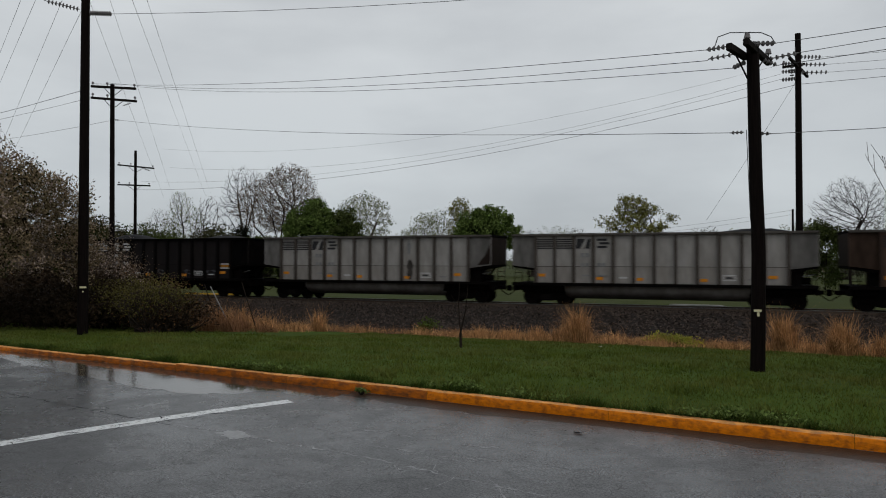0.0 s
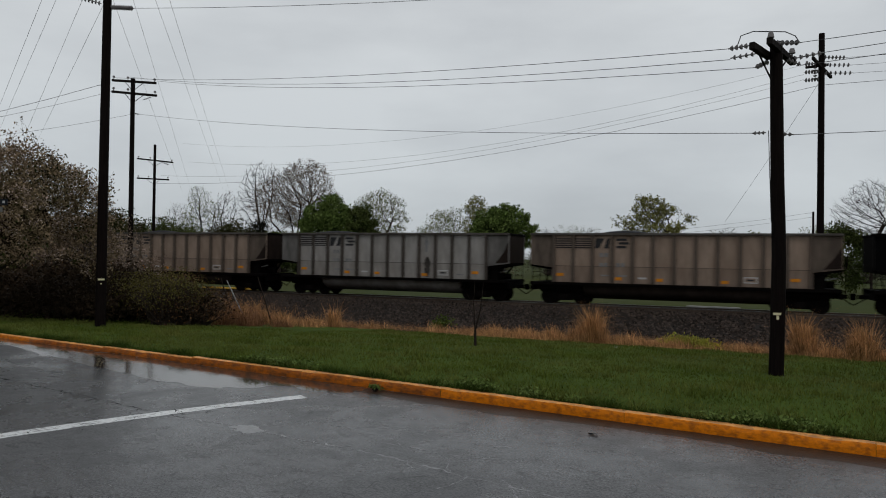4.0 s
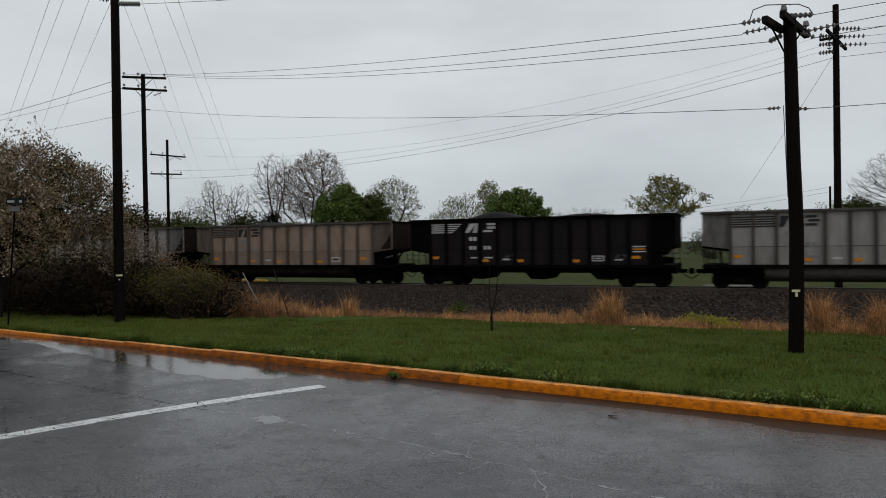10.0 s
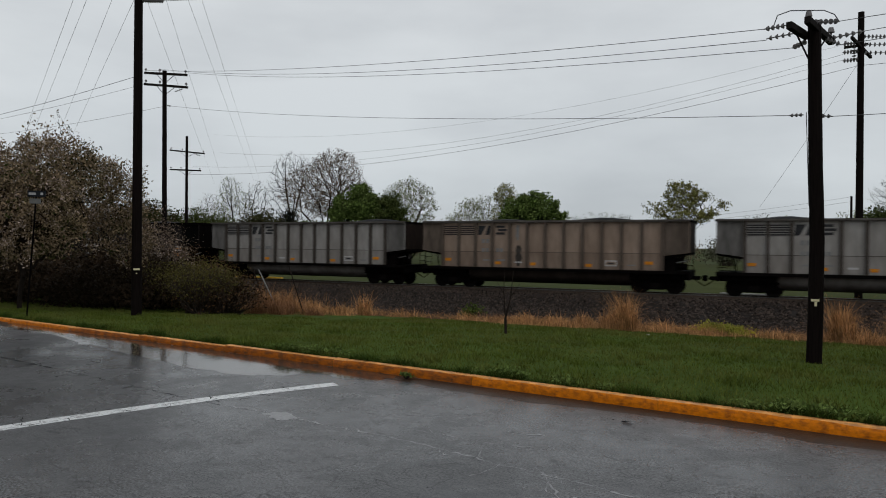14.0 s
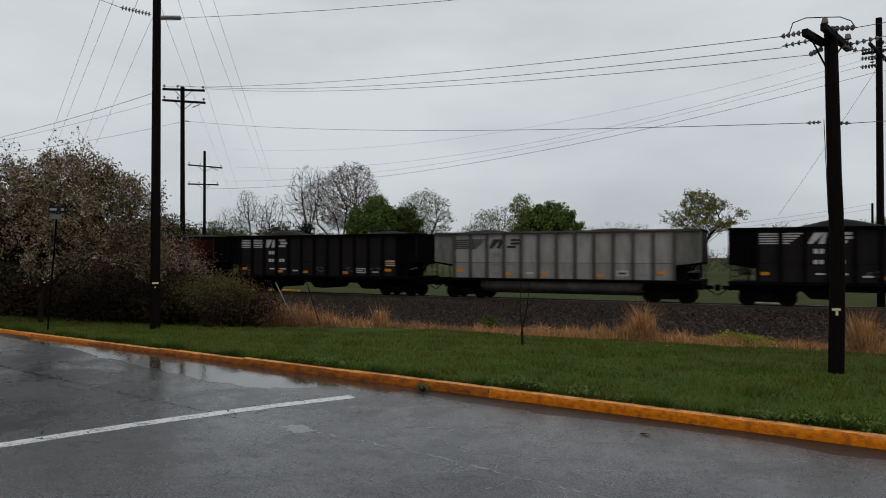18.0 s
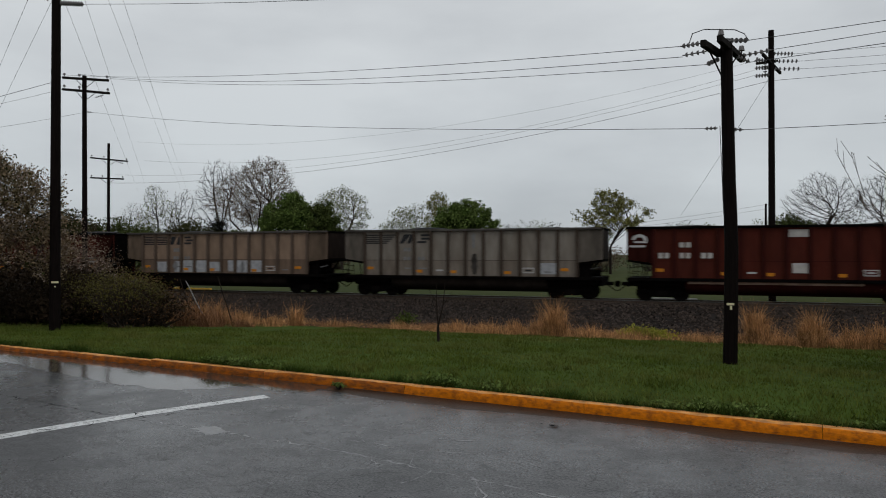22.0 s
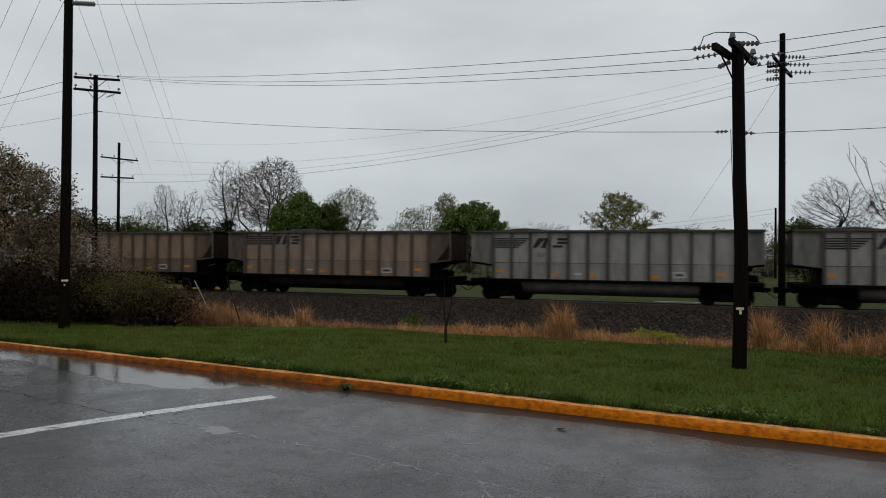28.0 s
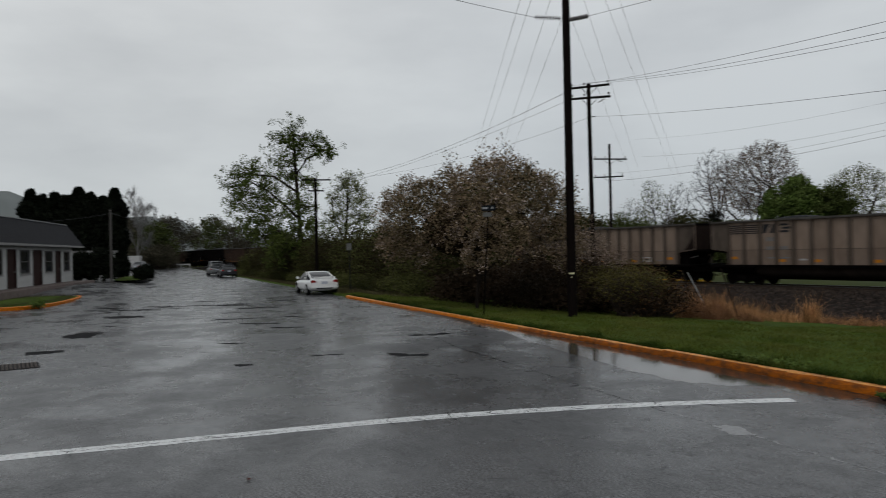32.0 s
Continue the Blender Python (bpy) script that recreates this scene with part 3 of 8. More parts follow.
M_CHORD = car_paint("grey_brown_top_chord", (0.105, 0.098, 0.090), (0.05, 0.043, 0.038))
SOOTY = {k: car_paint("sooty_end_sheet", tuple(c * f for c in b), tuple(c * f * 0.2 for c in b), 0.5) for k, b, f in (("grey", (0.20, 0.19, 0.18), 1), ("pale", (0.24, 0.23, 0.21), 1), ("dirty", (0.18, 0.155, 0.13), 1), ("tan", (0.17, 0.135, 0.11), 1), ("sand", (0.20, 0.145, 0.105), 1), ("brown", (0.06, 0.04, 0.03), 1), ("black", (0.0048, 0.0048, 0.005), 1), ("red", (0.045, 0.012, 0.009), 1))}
BODY, PITCH, HALF = 14.95, 16.2, 1.55
BAY, END = 1.029, 1.30  # spacing of side posts, length of the open end bay
TOP, SILL = 3.84, 1.20


def quad_mark(name, pts, y=-HALF - 0.052):
    """A thin painted plate on the near side, from its outline in x and z."""
    return prism(bmesh.new(), pts, y, y + 0.04)


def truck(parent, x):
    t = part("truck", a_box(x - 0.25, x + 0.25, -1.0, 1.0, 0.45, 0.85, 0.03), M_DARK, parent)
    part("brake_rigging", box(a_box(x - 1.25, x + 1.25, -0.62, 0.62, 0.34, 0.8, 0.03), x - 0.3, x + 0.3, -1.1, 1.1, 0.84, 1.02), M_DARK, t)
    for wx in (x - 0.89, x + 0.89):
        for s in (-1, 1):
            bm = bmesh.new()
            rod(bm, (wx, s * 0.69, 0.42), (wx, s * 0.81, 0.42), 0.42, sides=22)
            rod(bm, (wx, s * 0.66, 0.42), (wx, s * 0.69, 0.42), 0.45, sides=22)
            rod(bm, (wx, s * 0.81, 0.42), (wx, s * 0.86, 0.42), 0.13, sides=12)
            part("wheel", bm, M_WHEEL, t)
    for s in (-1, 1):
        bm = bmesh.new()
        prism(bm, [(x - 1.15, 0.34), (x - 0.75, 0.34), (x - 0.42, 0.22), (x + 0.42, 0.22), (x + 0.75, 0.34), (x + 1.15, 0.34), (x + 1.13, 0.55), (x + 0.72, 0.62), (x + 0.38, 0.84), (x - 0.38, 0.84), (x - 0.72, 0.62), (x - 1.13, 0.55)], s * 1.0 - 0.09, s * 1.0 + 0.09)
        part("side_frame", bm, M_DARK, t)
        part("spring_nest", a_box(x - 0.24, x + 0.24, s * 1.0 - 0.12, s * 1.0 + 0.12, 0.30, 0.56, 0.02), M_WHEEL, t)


def end_gear(parent, side):
    """Platform, ladder, brake gear and coupler at one open end."""
    e = 0 if side < 0 else BODY
    d = 1 if side < 0 else -1
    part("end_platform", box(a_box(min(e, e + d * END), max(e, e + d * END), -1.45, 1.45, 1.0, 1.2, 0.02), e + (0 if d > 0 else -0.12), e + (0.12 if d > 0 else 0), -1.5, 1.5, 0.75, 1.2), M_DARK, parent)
    for s in (-1, 1):
        bm = bmesh.new()
        for lx in (0.10, 0.52):
            rod(bm, (e + d * lx, s * 1.52, 1.0), (e + d * lx, s * 1.52, 2.15), 0.016, sides=5)
        for k in range(4):
            rod(bm, (e + d * 0.10, s * 1.52, 1.15 + k * 0.3), (e + d * 0.52, s * 1.52, 1.15 + k * 0.3), 0.013, sides=5)
        part("ladder", bm, M_DARK, parent)
        if side > 0:
            part("end_strut", rod(bmesh.new(), (e + d * 1.1, s * 0.9, 1.2), (e + d * 0.5, s * 0.9, 2.0), 0.06, sides=6), M_DARK, parent)
        else:
            part("end_strut", rod(bmesh.new(), (e + d * 0.85, s * 1.2, 1.2), (e + d * 0.75, s * 1.2, 2.0), 0.03, sides=6), M_DARK, parent)
    if side > 0:  # the brake gear stands at one end of the wagon
        part("brake_box", a_box(e + d * 0.98 - 0.30, e + d * 0.98 + 0.30, -1.4, -0.5, 1.2, 1.92, 0.03), M_DARK, parent)
        part("brake_cylinder", rod(bmesh.new(), (e + d * 0.2, -0.4, 1.42), (e + d * 0.7, -0.4, 1.42), 0.16, sides=10), M_DARK, parent)
        part("brake_pipe", rod(bmesh.new(), (e + d * 0.15, -1.2, 1.75), (e + d * 0.75, -1.1, 1.62), 0.03, sides=6), M_STEEL, parent)
    bm = box(bmesh.new(), min(e, e - d * 0.42), max(e, e - d * 0.42), -0.10, 0.10, 0.74, 0.94, 0.02)
    box(bm, e - d * 0.62 - 0.13, e - d * 0.62 + 0.13, -0.17, 0.13, 0.68, 1.0, 0.04)
    rod(bm, (e - d * 0.1, -0.35, 0.8), (e - d * 0.6, -0.2, 0.45), 0.025, sides=6)
    part("coupler", bm, M_DARK, parent)


POSTS = [END + BAY * k for k in range(13)]


def coal_heap(seed, full):
    rng = np.random.default_rng(seed)
    xs, ys = np.linspace(0.5, BODY - 0.5, 40), np.linspace(-1.45, 1.45, 9)
    a, b, c, d = rng.uniform(2.5, 5.0), rng.uniform(9.5, 12.5), rng.uniform(0.4, 1.0) * full, rng.uniform(0.3, 1.1) * full

    def h(X, Y):
        edge = np.clip((1.45 - np.abs(Y)) / 0.9, 0, 1) ** 0.7
        z = 0.05 + c * np.exp(-((X - a) / 1.5) ** 2) + d * np.exp(-((X - b) / 1.7) ** 2)
        return TOP - 0.22 + edge * (0.12 + z) * np.clip(np.minimum(X - 0.3, BODY - 0.3 - X), 0, 1) + 0.02 * np.sin(X * 9 + Y * 7)
    return sheet("coal", xs, ys, h, M_COAL)


def scrawl(car, x, z, w, h, seed):
    """A ragged smudge over a painted patch."""
    rg = np.random.default_rng(seed)
    ring = [(x + w * math.cos(q) * rg.uniform(0.6, 1.3), z + h * math.sin(q) * rg.uniform(0.7, 1.1)) for q in np.linspace(0, 2 * math.pi, 17)[:-1]]
    part("smudge", quad_mark("smudge", ring), M_GREYMARK, car)


def gondola(colour, label, style, mark=None, panel=False, patches=(), seed=0, smear=None):
    """A coal gondola: sides with posts, open ends, sunken tub, two trucks."""
    body_mat, rib_mat = PAINT[colour], RIB[colour]
    dark = colour in ("black", "red")
    car = thing("coal_gondola" if colour != "black" else "coal_hopper", label, "rail wagon", "wagons of the coal train")
    # sides: full depth between the end posts, cut up over the open ends
    out = [(0, 2.15), (END, 1.98), (END, SILL), (BODY - END, SILL), (BODY - END, 1.98), (BODY, 2.15), (BODY, TOP - 0.10), (0, TOP - 0.10)]
    for s in (-1, 1):
        part("side_wall", prism(bmesh.new(), out, s * HALF - 0.03, s * HALF + 0.03), body_mat, car)
    for e, d in ((0, 1), (BODY, -1)):
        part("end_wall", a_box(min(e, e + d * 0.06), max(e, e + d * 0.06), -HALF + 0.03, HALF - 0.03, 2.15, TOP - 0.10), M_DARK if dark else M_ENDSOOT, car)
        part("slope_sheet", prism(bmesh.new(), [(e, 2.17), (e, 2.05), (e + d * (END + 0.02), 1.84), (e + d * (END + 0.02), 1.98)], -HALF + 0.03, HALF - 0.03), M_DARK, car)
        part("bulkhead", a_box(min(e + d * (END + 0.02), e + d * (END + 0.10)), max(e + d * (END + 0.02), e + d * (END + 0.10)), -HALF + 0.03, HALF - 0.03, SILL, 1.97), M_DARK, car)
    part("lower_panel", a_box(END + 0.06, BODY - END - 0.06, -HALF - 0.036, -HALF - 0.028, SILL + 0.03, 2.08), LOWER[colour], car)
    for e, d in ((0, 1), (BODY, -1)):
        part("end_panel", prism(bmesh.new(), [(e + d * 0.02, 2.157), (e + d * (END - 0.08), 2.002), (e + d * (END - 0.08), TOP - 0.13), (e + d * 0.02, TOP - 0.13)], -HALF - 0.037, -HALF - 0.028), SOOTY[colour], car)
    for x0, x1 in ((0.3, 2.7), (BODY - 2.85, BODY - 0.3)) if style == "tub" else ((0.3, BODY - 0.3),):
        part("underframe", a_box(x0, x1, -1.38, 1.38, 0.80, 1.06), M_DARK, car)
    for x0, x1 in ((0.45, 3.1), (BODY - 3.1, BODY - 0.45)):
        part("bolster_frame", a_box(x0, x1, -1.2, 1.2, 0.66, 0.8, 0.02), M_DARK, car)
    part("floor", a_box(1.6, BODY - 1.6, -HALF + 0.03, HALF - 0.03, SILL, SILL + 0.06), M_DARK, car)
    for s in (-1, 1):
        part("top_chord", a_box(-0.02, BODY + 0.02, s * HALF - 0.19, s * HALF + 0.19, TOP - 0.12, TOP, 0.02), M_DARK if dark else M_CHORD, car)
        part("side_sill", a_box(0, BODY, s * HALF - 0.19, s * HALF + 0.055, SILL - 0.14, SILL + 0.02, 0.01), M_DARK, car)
        part("side_seam", a_box(END + 0.06, BODY - END - 0.06, s * HALF - 0.042, s * HALF + 0.042, 2.075, 2.10), rib_mat, car)
        rib = mesh_of(a_box(-0.07, 0.07, s * HALF + (-0.20 if s < 0 else 0.03), s * HALF + (-0.03 if s < 0 else 0.20), SILL, TOP - 0.12, 0.012), "side_post", rib_mat)
        for x in POSTS:
            part("side_post", rib, None, car, m=pose(x, 0, 0))
    for e in (0.0, BODY):
        part("end_chord", a_box(e - 0.07, e + 0.07, -HALF, HALF, TOP - 0.12, TOP - 0.004, 0.02), M_DARK, car)
    if style == "tub":
        bm = bmesh.new()
        belly = [(math.cos(q) * 1.44, 0.96 + math.sin(q) * 0.64) for q in np.linspace(math.pi, 2 * math.pi, 13)]  # rounded trough between the trucks
        rows = [[bm.verts.new((x, y * f, 1.055 + (z - 1.055) * f)) for y, z in [(-1.44, 1.055), *belly, (1.44, 1.055)]] for x, f in ((2.75, 0.55), (2.80, 0.9), (2.95, 1.0), (BODY - 3.1, 1.0), (BODY - 2.95, 0.9), (BODY - 2.9, 0.55))]
        for p, q in zip(rows, rows[1:]):
            for k in range(14):
                bm.faces.new((p[k], q[k], q[k + 1], p[k + 1])).smooth = True
        bm.faces.new(rows[0]), bm.faces.new(rows[-1][::-1])
        bmesh.ops.recalc_face_normals(bm, faces=bm.faces[:])
        part("tub", bm, PALE_TUB if colour in ("grey", "pale") else TUB if colour != "red" else RIB["red"], car)
        if colour == "red":
            part("sill_strip", a_box(2.95, BODY - 4.2, -1.56, -1.44, 0.93, 1.055, 0.02), M_PALELEDGE, car, "pale pinkish ledge along the tub")
    else:
        for x in (4.0, 7.65, 11.3):
            bm = bmesh.new()
            prism(bm, [(x - 0.85, 0.85), (x - 0.42, 0.42), (x + 0.42, 0.40), (x + 0.85, 0.85)], -1.25, 1.25)
            part("hopper", bm, M_DARK, car)
    wedge = [(BODY - 0.80, 2.14), (BODY - 0.03, 2.20), (BODY - 0.03, 3.0 + 0.2 * (seed % 3)), (BODY - 0.30, 2.75)]
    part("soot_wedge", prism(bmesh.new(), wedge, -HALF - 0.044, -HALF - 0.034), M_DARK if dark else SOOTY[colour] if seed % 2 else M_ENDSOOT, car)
    part("centre_sill", a_box(0.1, BODY - 0.1, -0.22, 0.22, 0.72, 1.0, 0.02), M_DARK, car)
    for side in (-1, 1):
        end_gear(car, side)
    truck(car, 1.72)
    truck(car, BODY - 1.72)
    part("coal", coal_heap(seed, 0.5 if colour == "black" else 0.24), None, car)
    # markings of the near side
    ink = M_WHITE if dark else M_BLACK
    y0 = -HALF - 0.052

    def mark_box(name, x0, x1, z0, z1, m):
        part(name, a_box(x0, x1, y0, y0 + 0.04, z0, z1), m, car)

    def bay(k):
        return END + BAY * k + 0.09, END + BAY * (k + 1) - 0.09
    if mark in ("straight", "slanted"):
        z1 = TOP - 0.28 if not (mark == "slanted" and colour in ("pale", "grey")) else TOP - 0.42
        for k in (0, 1):
            a, b = bay(k)
            for i in range(5):
                cut = 0.14 * i if (mark == "slanted" and k == 1) else 0.0
                mark_box("stripe", a, b - cut, z1 - i * 0.115 - 0.062, z1 - i * 0.115, ink)
        for k in (2, 3):
            a, b = bay(k)
            lean = 0.22 if mark == "slanted" else 0.0
            zb = z1 - 0.52
            if k == 2:
                part("logo_block", quad_mark("logo_block", [(a + 0.02, zb), (a + 0.24, zb), (a + 0.52 + lean, z1), (a + 0.08 + lean, z1)]), ink, car)
                part("logo_block", quad_mark("logo_block", [(a + 0.48, zb), (a + 0.74, zb), (a + 0.80 + lean * 0.3, z1), (a + 0.66 + lean * 0.3, z1)]), ink, car)
            else:
                for i in range(3):
                    x = a + 0.10 + lean * (1 - i / 2) + (0.12 if i == 1 else 0)
                    mark_box("logo_bar", x, x + 0.52, z1 - i * 0.19 - 0.12, z1 - i * 0.19, ink)
        nm = M_WHITE if dark else M_GREYMARK
        a, b = bay(2)
        c, d = bay(3)
        for i in (0, 1):
            mark_box("reporting_mark", a + 0.28 + 0.25 * i, a + 0.46 + 0.25 * i, z1 - 0.98, z1 - 0.76, nm)
        for x in (a + 0.28, a + 0.52, c + 0.12, c + 0.36):
            mark_box("number_bar", x, x + 0.17, z1 - 1.48, z1 - 1.28, nm)
        mark_box("data_bar", a + 0.35, b - 0.1, z1 - 1.98, z1 - 1.90, nm)
        mark_box("data_bar", c + 0.15, d - 0.2, z1 - 1.98, z1 - 1.90, nm)
    if mark == "emblem":
        a, b = 0.15, 1.15
        for i, (x0, x1) in enumerate(((0.35, 1.0), (0.12, 0.9))):
            mark_box("logo_bar", x0, x1, 3.0 - i * 0.22, 3.1 - i * 0.22, M_WHITE)
        bm = bmesh.new()
        arc = [(0.62 + 0.40 * math.cos(q), 3.12 + 0.34 * math.sin(q)) for q in np.linspace(0.0, math.pi * 0.95, 9)]
        arc += [(0.62 + 0.22 * math.cos(q), 3.12 + 0.18 * math.sin(q)) for q in np.linspace(math.pi * 0.95, 0.0, 9)]
        prism(bm, arc, y0, y0 + 0.04)
        part("logo_arc", bm, M_WHITE, car)
        for k, (w, h, z) in enumerate(((0.7, 0.28, 2.22), (0.7, 0.28, 2.22), (0.75, 0.28, 2.22))):
            a, b = bay(k)
            for i in (0, 1):
                mark_box("number_bar", a + 0.16 + 0.30 * i, a + 0.38 + 0.30 * i, z, z + h, mat_patch)
        a, b = bay(1)
        for i in (0, 1):
            mark_box("reporting_mark", a + 0.14 + 0.31 * i, a + 0.38 + 0.31 * i, 2.77, 3.02, mat_patch)
        a, b = bay(6)
        mark_box("stencil_panel", a, b, TOP - 0.58, TOP - 0.22, mat_patch)
        mark_box("stencil_panel", a + 0.15, b - 0.02, 1.52, 2.0, mat_patch)
    if panel:
        for k in (2, 3):
            x0, x1 = bay(k)
            part("repainted_panel", a_box(x0, x1, y0 + 0.008, y0 + 0.03, 2.14, 2.96), mat_patch, car)
        for k in (0, 1, 2, 3):
            x0, x1 = bay(k)
            part("repainted_panel", a_box(x0, x1, y0 + 0.008, y0 + 0.03, TOP - 0.84, TOP - 0.26), mat_patch, car)
    for k, w, z in ((0, 0.45, 1.62), (3, 0.42, 1.46), (5, 0.40, 1.44), (8, 0.42, 1.42), (11, 0.50, 1.60)):
        a, b = bay(k)
        mark_box("reflector_panel", a + 0.05, a + 0.05 + w * 0.85, z - 0.08, z + 0.08, M_ORANGE)
    a, b = bay(11)
    if dark:
        for i in range(3):
            mark_box("stencil_bar", a + 0.1, b - 0.1, 1.86 + i * 0.13, 1.93 + i * 0.13, M_WHITE if i != 1 else M_ORANGE)
    a, b = bay(4)
    mark_box("stencil_bar", a + 0.2, a + 0.62, 1.47, 1.56, M_WHITE)
    a, b = bay(9)
    mark_box("stencil_frame", a + 0.06, b - 0.16, 1.40, 1.70, M_WHITE)
    part("stencil_field", a_box(a + 0.11, b - 0.21, y0 - 0.006, y0 + 0.01, 1.45, 1.65), body_mat, car)
    part("stencil_bar", a_box(a + 0.2, b - 0.32, y0 - 0.012, y0, 1.51, 1.59), ink, car)
    a, b = bay(10)
    mark_box("stencil_bar", a + 0.2, a + 0.6, 1.44, 1.50, M_WHITE if dark else M_GREYMARK)
    for k, z0, z1, f in patches:  # f: share of the bay left bare at its left
        a, b = bay(k)
        part("repainted_patch", a_box(a + f * (b - a), b, y0 + 0.008, y0 + 0.03, z0, z1), M_PRIMER, car)
        if k in (2, 7):
            scrawl(car, a + 0.42, 1.66, 0.15, 0.36, seed + k)
    if colour == "black":  # faded sprayed scrawls near the sill
        rg = np.random.default_rng(seed + 70)
        for x, w in ((2.0, 0.7), (7.9, 0.8), (10.3, 1.1), (12.0, 0.9)) if seed == 7 else ((6.2, 0.8), (12.2, 0.6)):
            ring = [(x + w * 0.5 * math.cos(q) * rg.uniform(0.6, 1.1), 1.62 + 0.2 * math.sin(q) * rg.uniform(0.5, 1.2)) for q in np.linspace(0, 2 * math.pi, 15)[:-1]]
            hole = [(x + (p[0] - x) * 0.55 + rg.normal(0, 0.02), 1.62 + (p[1] - 1.62) * 0.5) for p in ring]
            bm = bmesh.new()
            o = [bm.verts.new((a, y0 + 0.012, b)) for a, b in ring]
            h = [bm.verts.new((a, y0 + 0.012, b)) for a, b in hole]
            for i in range(14):
                if i % 5 != 3:
                    bm.faces.new((o[i], o[(i + 1) % 14], h[(i + 1) % 14], h[i]))
            part("sprayed_scrawl", bm, M_SCRAWL, car)
    if smear is not None:
        a, b = bay(smear)
        rg = np.random.default_rng(seed + 40)
        for x, w, z0, z1, m in ((a + 0.42, 0.20, 1.30, 2.45, M_SOOT), (a + 0.36, 0.12, 2.75, 3.60, M_GREYMARK)):
            zs = np.linspace(z0, z1, 9)
            half = [w * (0.35 + 0.65 * math.sin(math.pi * (k + 0.5) / 9)) * rg.uniform(0.6, 1.15) for k in range(9)]
            part("soot_smear", quad_mark("soot_smear", [(x - h, z) for h, z in zip(half, zs)] + [(x + h * rg.uniform(0.7, 1.1), z) for h, z in reversed(list(zip(half, zs)))]), m, car)
    return car


M_SOOT = mat("black_soot_smear", (0.042, 0.037, 0.033), 0.7, vary=0.4, scale=4)
M_PRIMER = mat("bluish_white_primer_patch", (0.33, 0.335, 0.35), 0.65, vary=0.25, scale=3)
mat_patch = mat("chalky_repainted_patch", (0.42, 0.40, 0.38), 0.65, vary=0.2, scale=3)
TEMPLATES = {
    "grey": gondola("grey", "light grey coal gondola with dark side posts, loaded with coal", "tub", "straight", seed=1),
    "grey2": gondola("grey", "grey coal gondola with a dark soot smear and coal load", "tub", "straight", seed=2, smear=8),
    "pale": gondola("pale", "pale silver coal gondola with slanted dark stripes", "tub", "slanted", seed=3),
    "pale2": gondola("dirty", "rust-streaked pale coal gondola with dirty posts and a white patch", "tub", "slanted", patches=((10, 1.35, 1.95, 0.0),), seed=13, smear=6),
    "tan": gondola("tan", "dusty tan coal gondola with stained side posts", "tub", "straight", seed=4),
    "tan_patched": gondola("sand", "dusty sand-brown coal gondola with white repainted patches", "tub", "straight", patches=((1, 1.28, 1.93, 0.0), (2, 1.28, 1.98, 0.4), (3, 1.28, 2.02, 0.0), (4, 1.28, 2.02, 0.0), (5, 1.34, 1.94, 0.0), (6, 1.34, 2.03, 0.45), (7, 1.28, 2.03, 0.0), (8, 1.32, 2.03, 0.0)), seed=5),
    "tan2": gondola("tan", "dusty tan coal gondola with a soot smear", "tub", "straight", seed=9, smear=4),
    "brown": gondola("brown", "brown dusty coal gondola with stained posts", "tub", "straight", seed=6),
    "sand": gondola("sand", "sand-brown coal gondola with a white lettered panel", "tub", "straight", panel=True, seed=16),
    "black": gondola("black", "black coal hopper with white stripes and heaped coal", "hopper", "straight", seed=7),
    "black2": gondola("black", "black coal hopper with slanted white stripes and heaped coal", "hopper", "slanted", seed=10),
    "plain_black": gondola("black", "plain black coal hopper with a low load", "hopper", None, seed=17),
    "red": gondola("red", "dark oxide red coal gondola with white markings", "tub", "emblem", seed=8),
}
# the train in order, from the wagon ahead of the first full one in view
ORDER = ["brown", "grey", "grey2", "black", "tan", "grey2", "tan", "sand", "grey", "black2", "tan", "grey2", "tan2", "grey", "black2", "pale", "black", "red", "pale2", "tan_patched", "red", "pale", "pale", "tan", "sand", "grey", "tan", "tan", "brown", "tan", "brown", "brown", "brown", "brown", "plain_black", "plain_black", "brown", "brown", "brown", "brown", "brown", "brown", "brown", "brown", "brown"]


def train_front(t):
    """Where the near end of the wagon numbered 0 is at t."""
    return -10.44 + 12.198 * t - 0.0041942 * t * t + 0.00001766 * t ** 3


TRAIN = []
used = set()
for i, kind in enumerate(ORDER):
    if kind in used:
        wagon = copy_thing(TEMPLATES[kind], pose(0, 0, 0))
    else:
        wagon = TEMPLATES[kind]
        used.add(kind)
    TRAIN.append((i - 1, wagon))


# ---- poles and wires ----
def insulator(bm, p, q, r=0.07, discs=6):
    """A string of discs from p to q."""
    p, q = Vector(p), Vector(q)
    rod(bm, p, q, 0.014, sides=6)
    d = (q - p).normalized() * 0.022
    for i in range(discs):
        c = p.lerp(q, (i + 0.7) / (discs + 0.4))
        rod(bm, c - d, c + d, r, r * 0.55, sides=10)
    return bm


def pole_trunk(bm, base, top, r0, r1, bow=()):
    b, t = Vector(base), Vector(top)
    rows = []
    for i in range(11):
        c, r = b.lerp(t, i / 10), r0 + (r1 - r0) * i / 10
        c.x += float(np.interp(i / 10, *bow)) if bow else 0.0
        rows.append([bm.verts.new((c.x + math.cos(q) * r, c.y + math.sin(q) * r, c.z)) for q in np.linspace(0, 2 * math.pi, 15)[:-1]])
    for p, q in zip(rows, rows[1:]):
        for k in range(14):
            bm.faces.new((p[k], p[(k + 1) % 14], q[(k + 1) % 14], q[k]))
    bm.faces.new(rows[-1])
    return bm


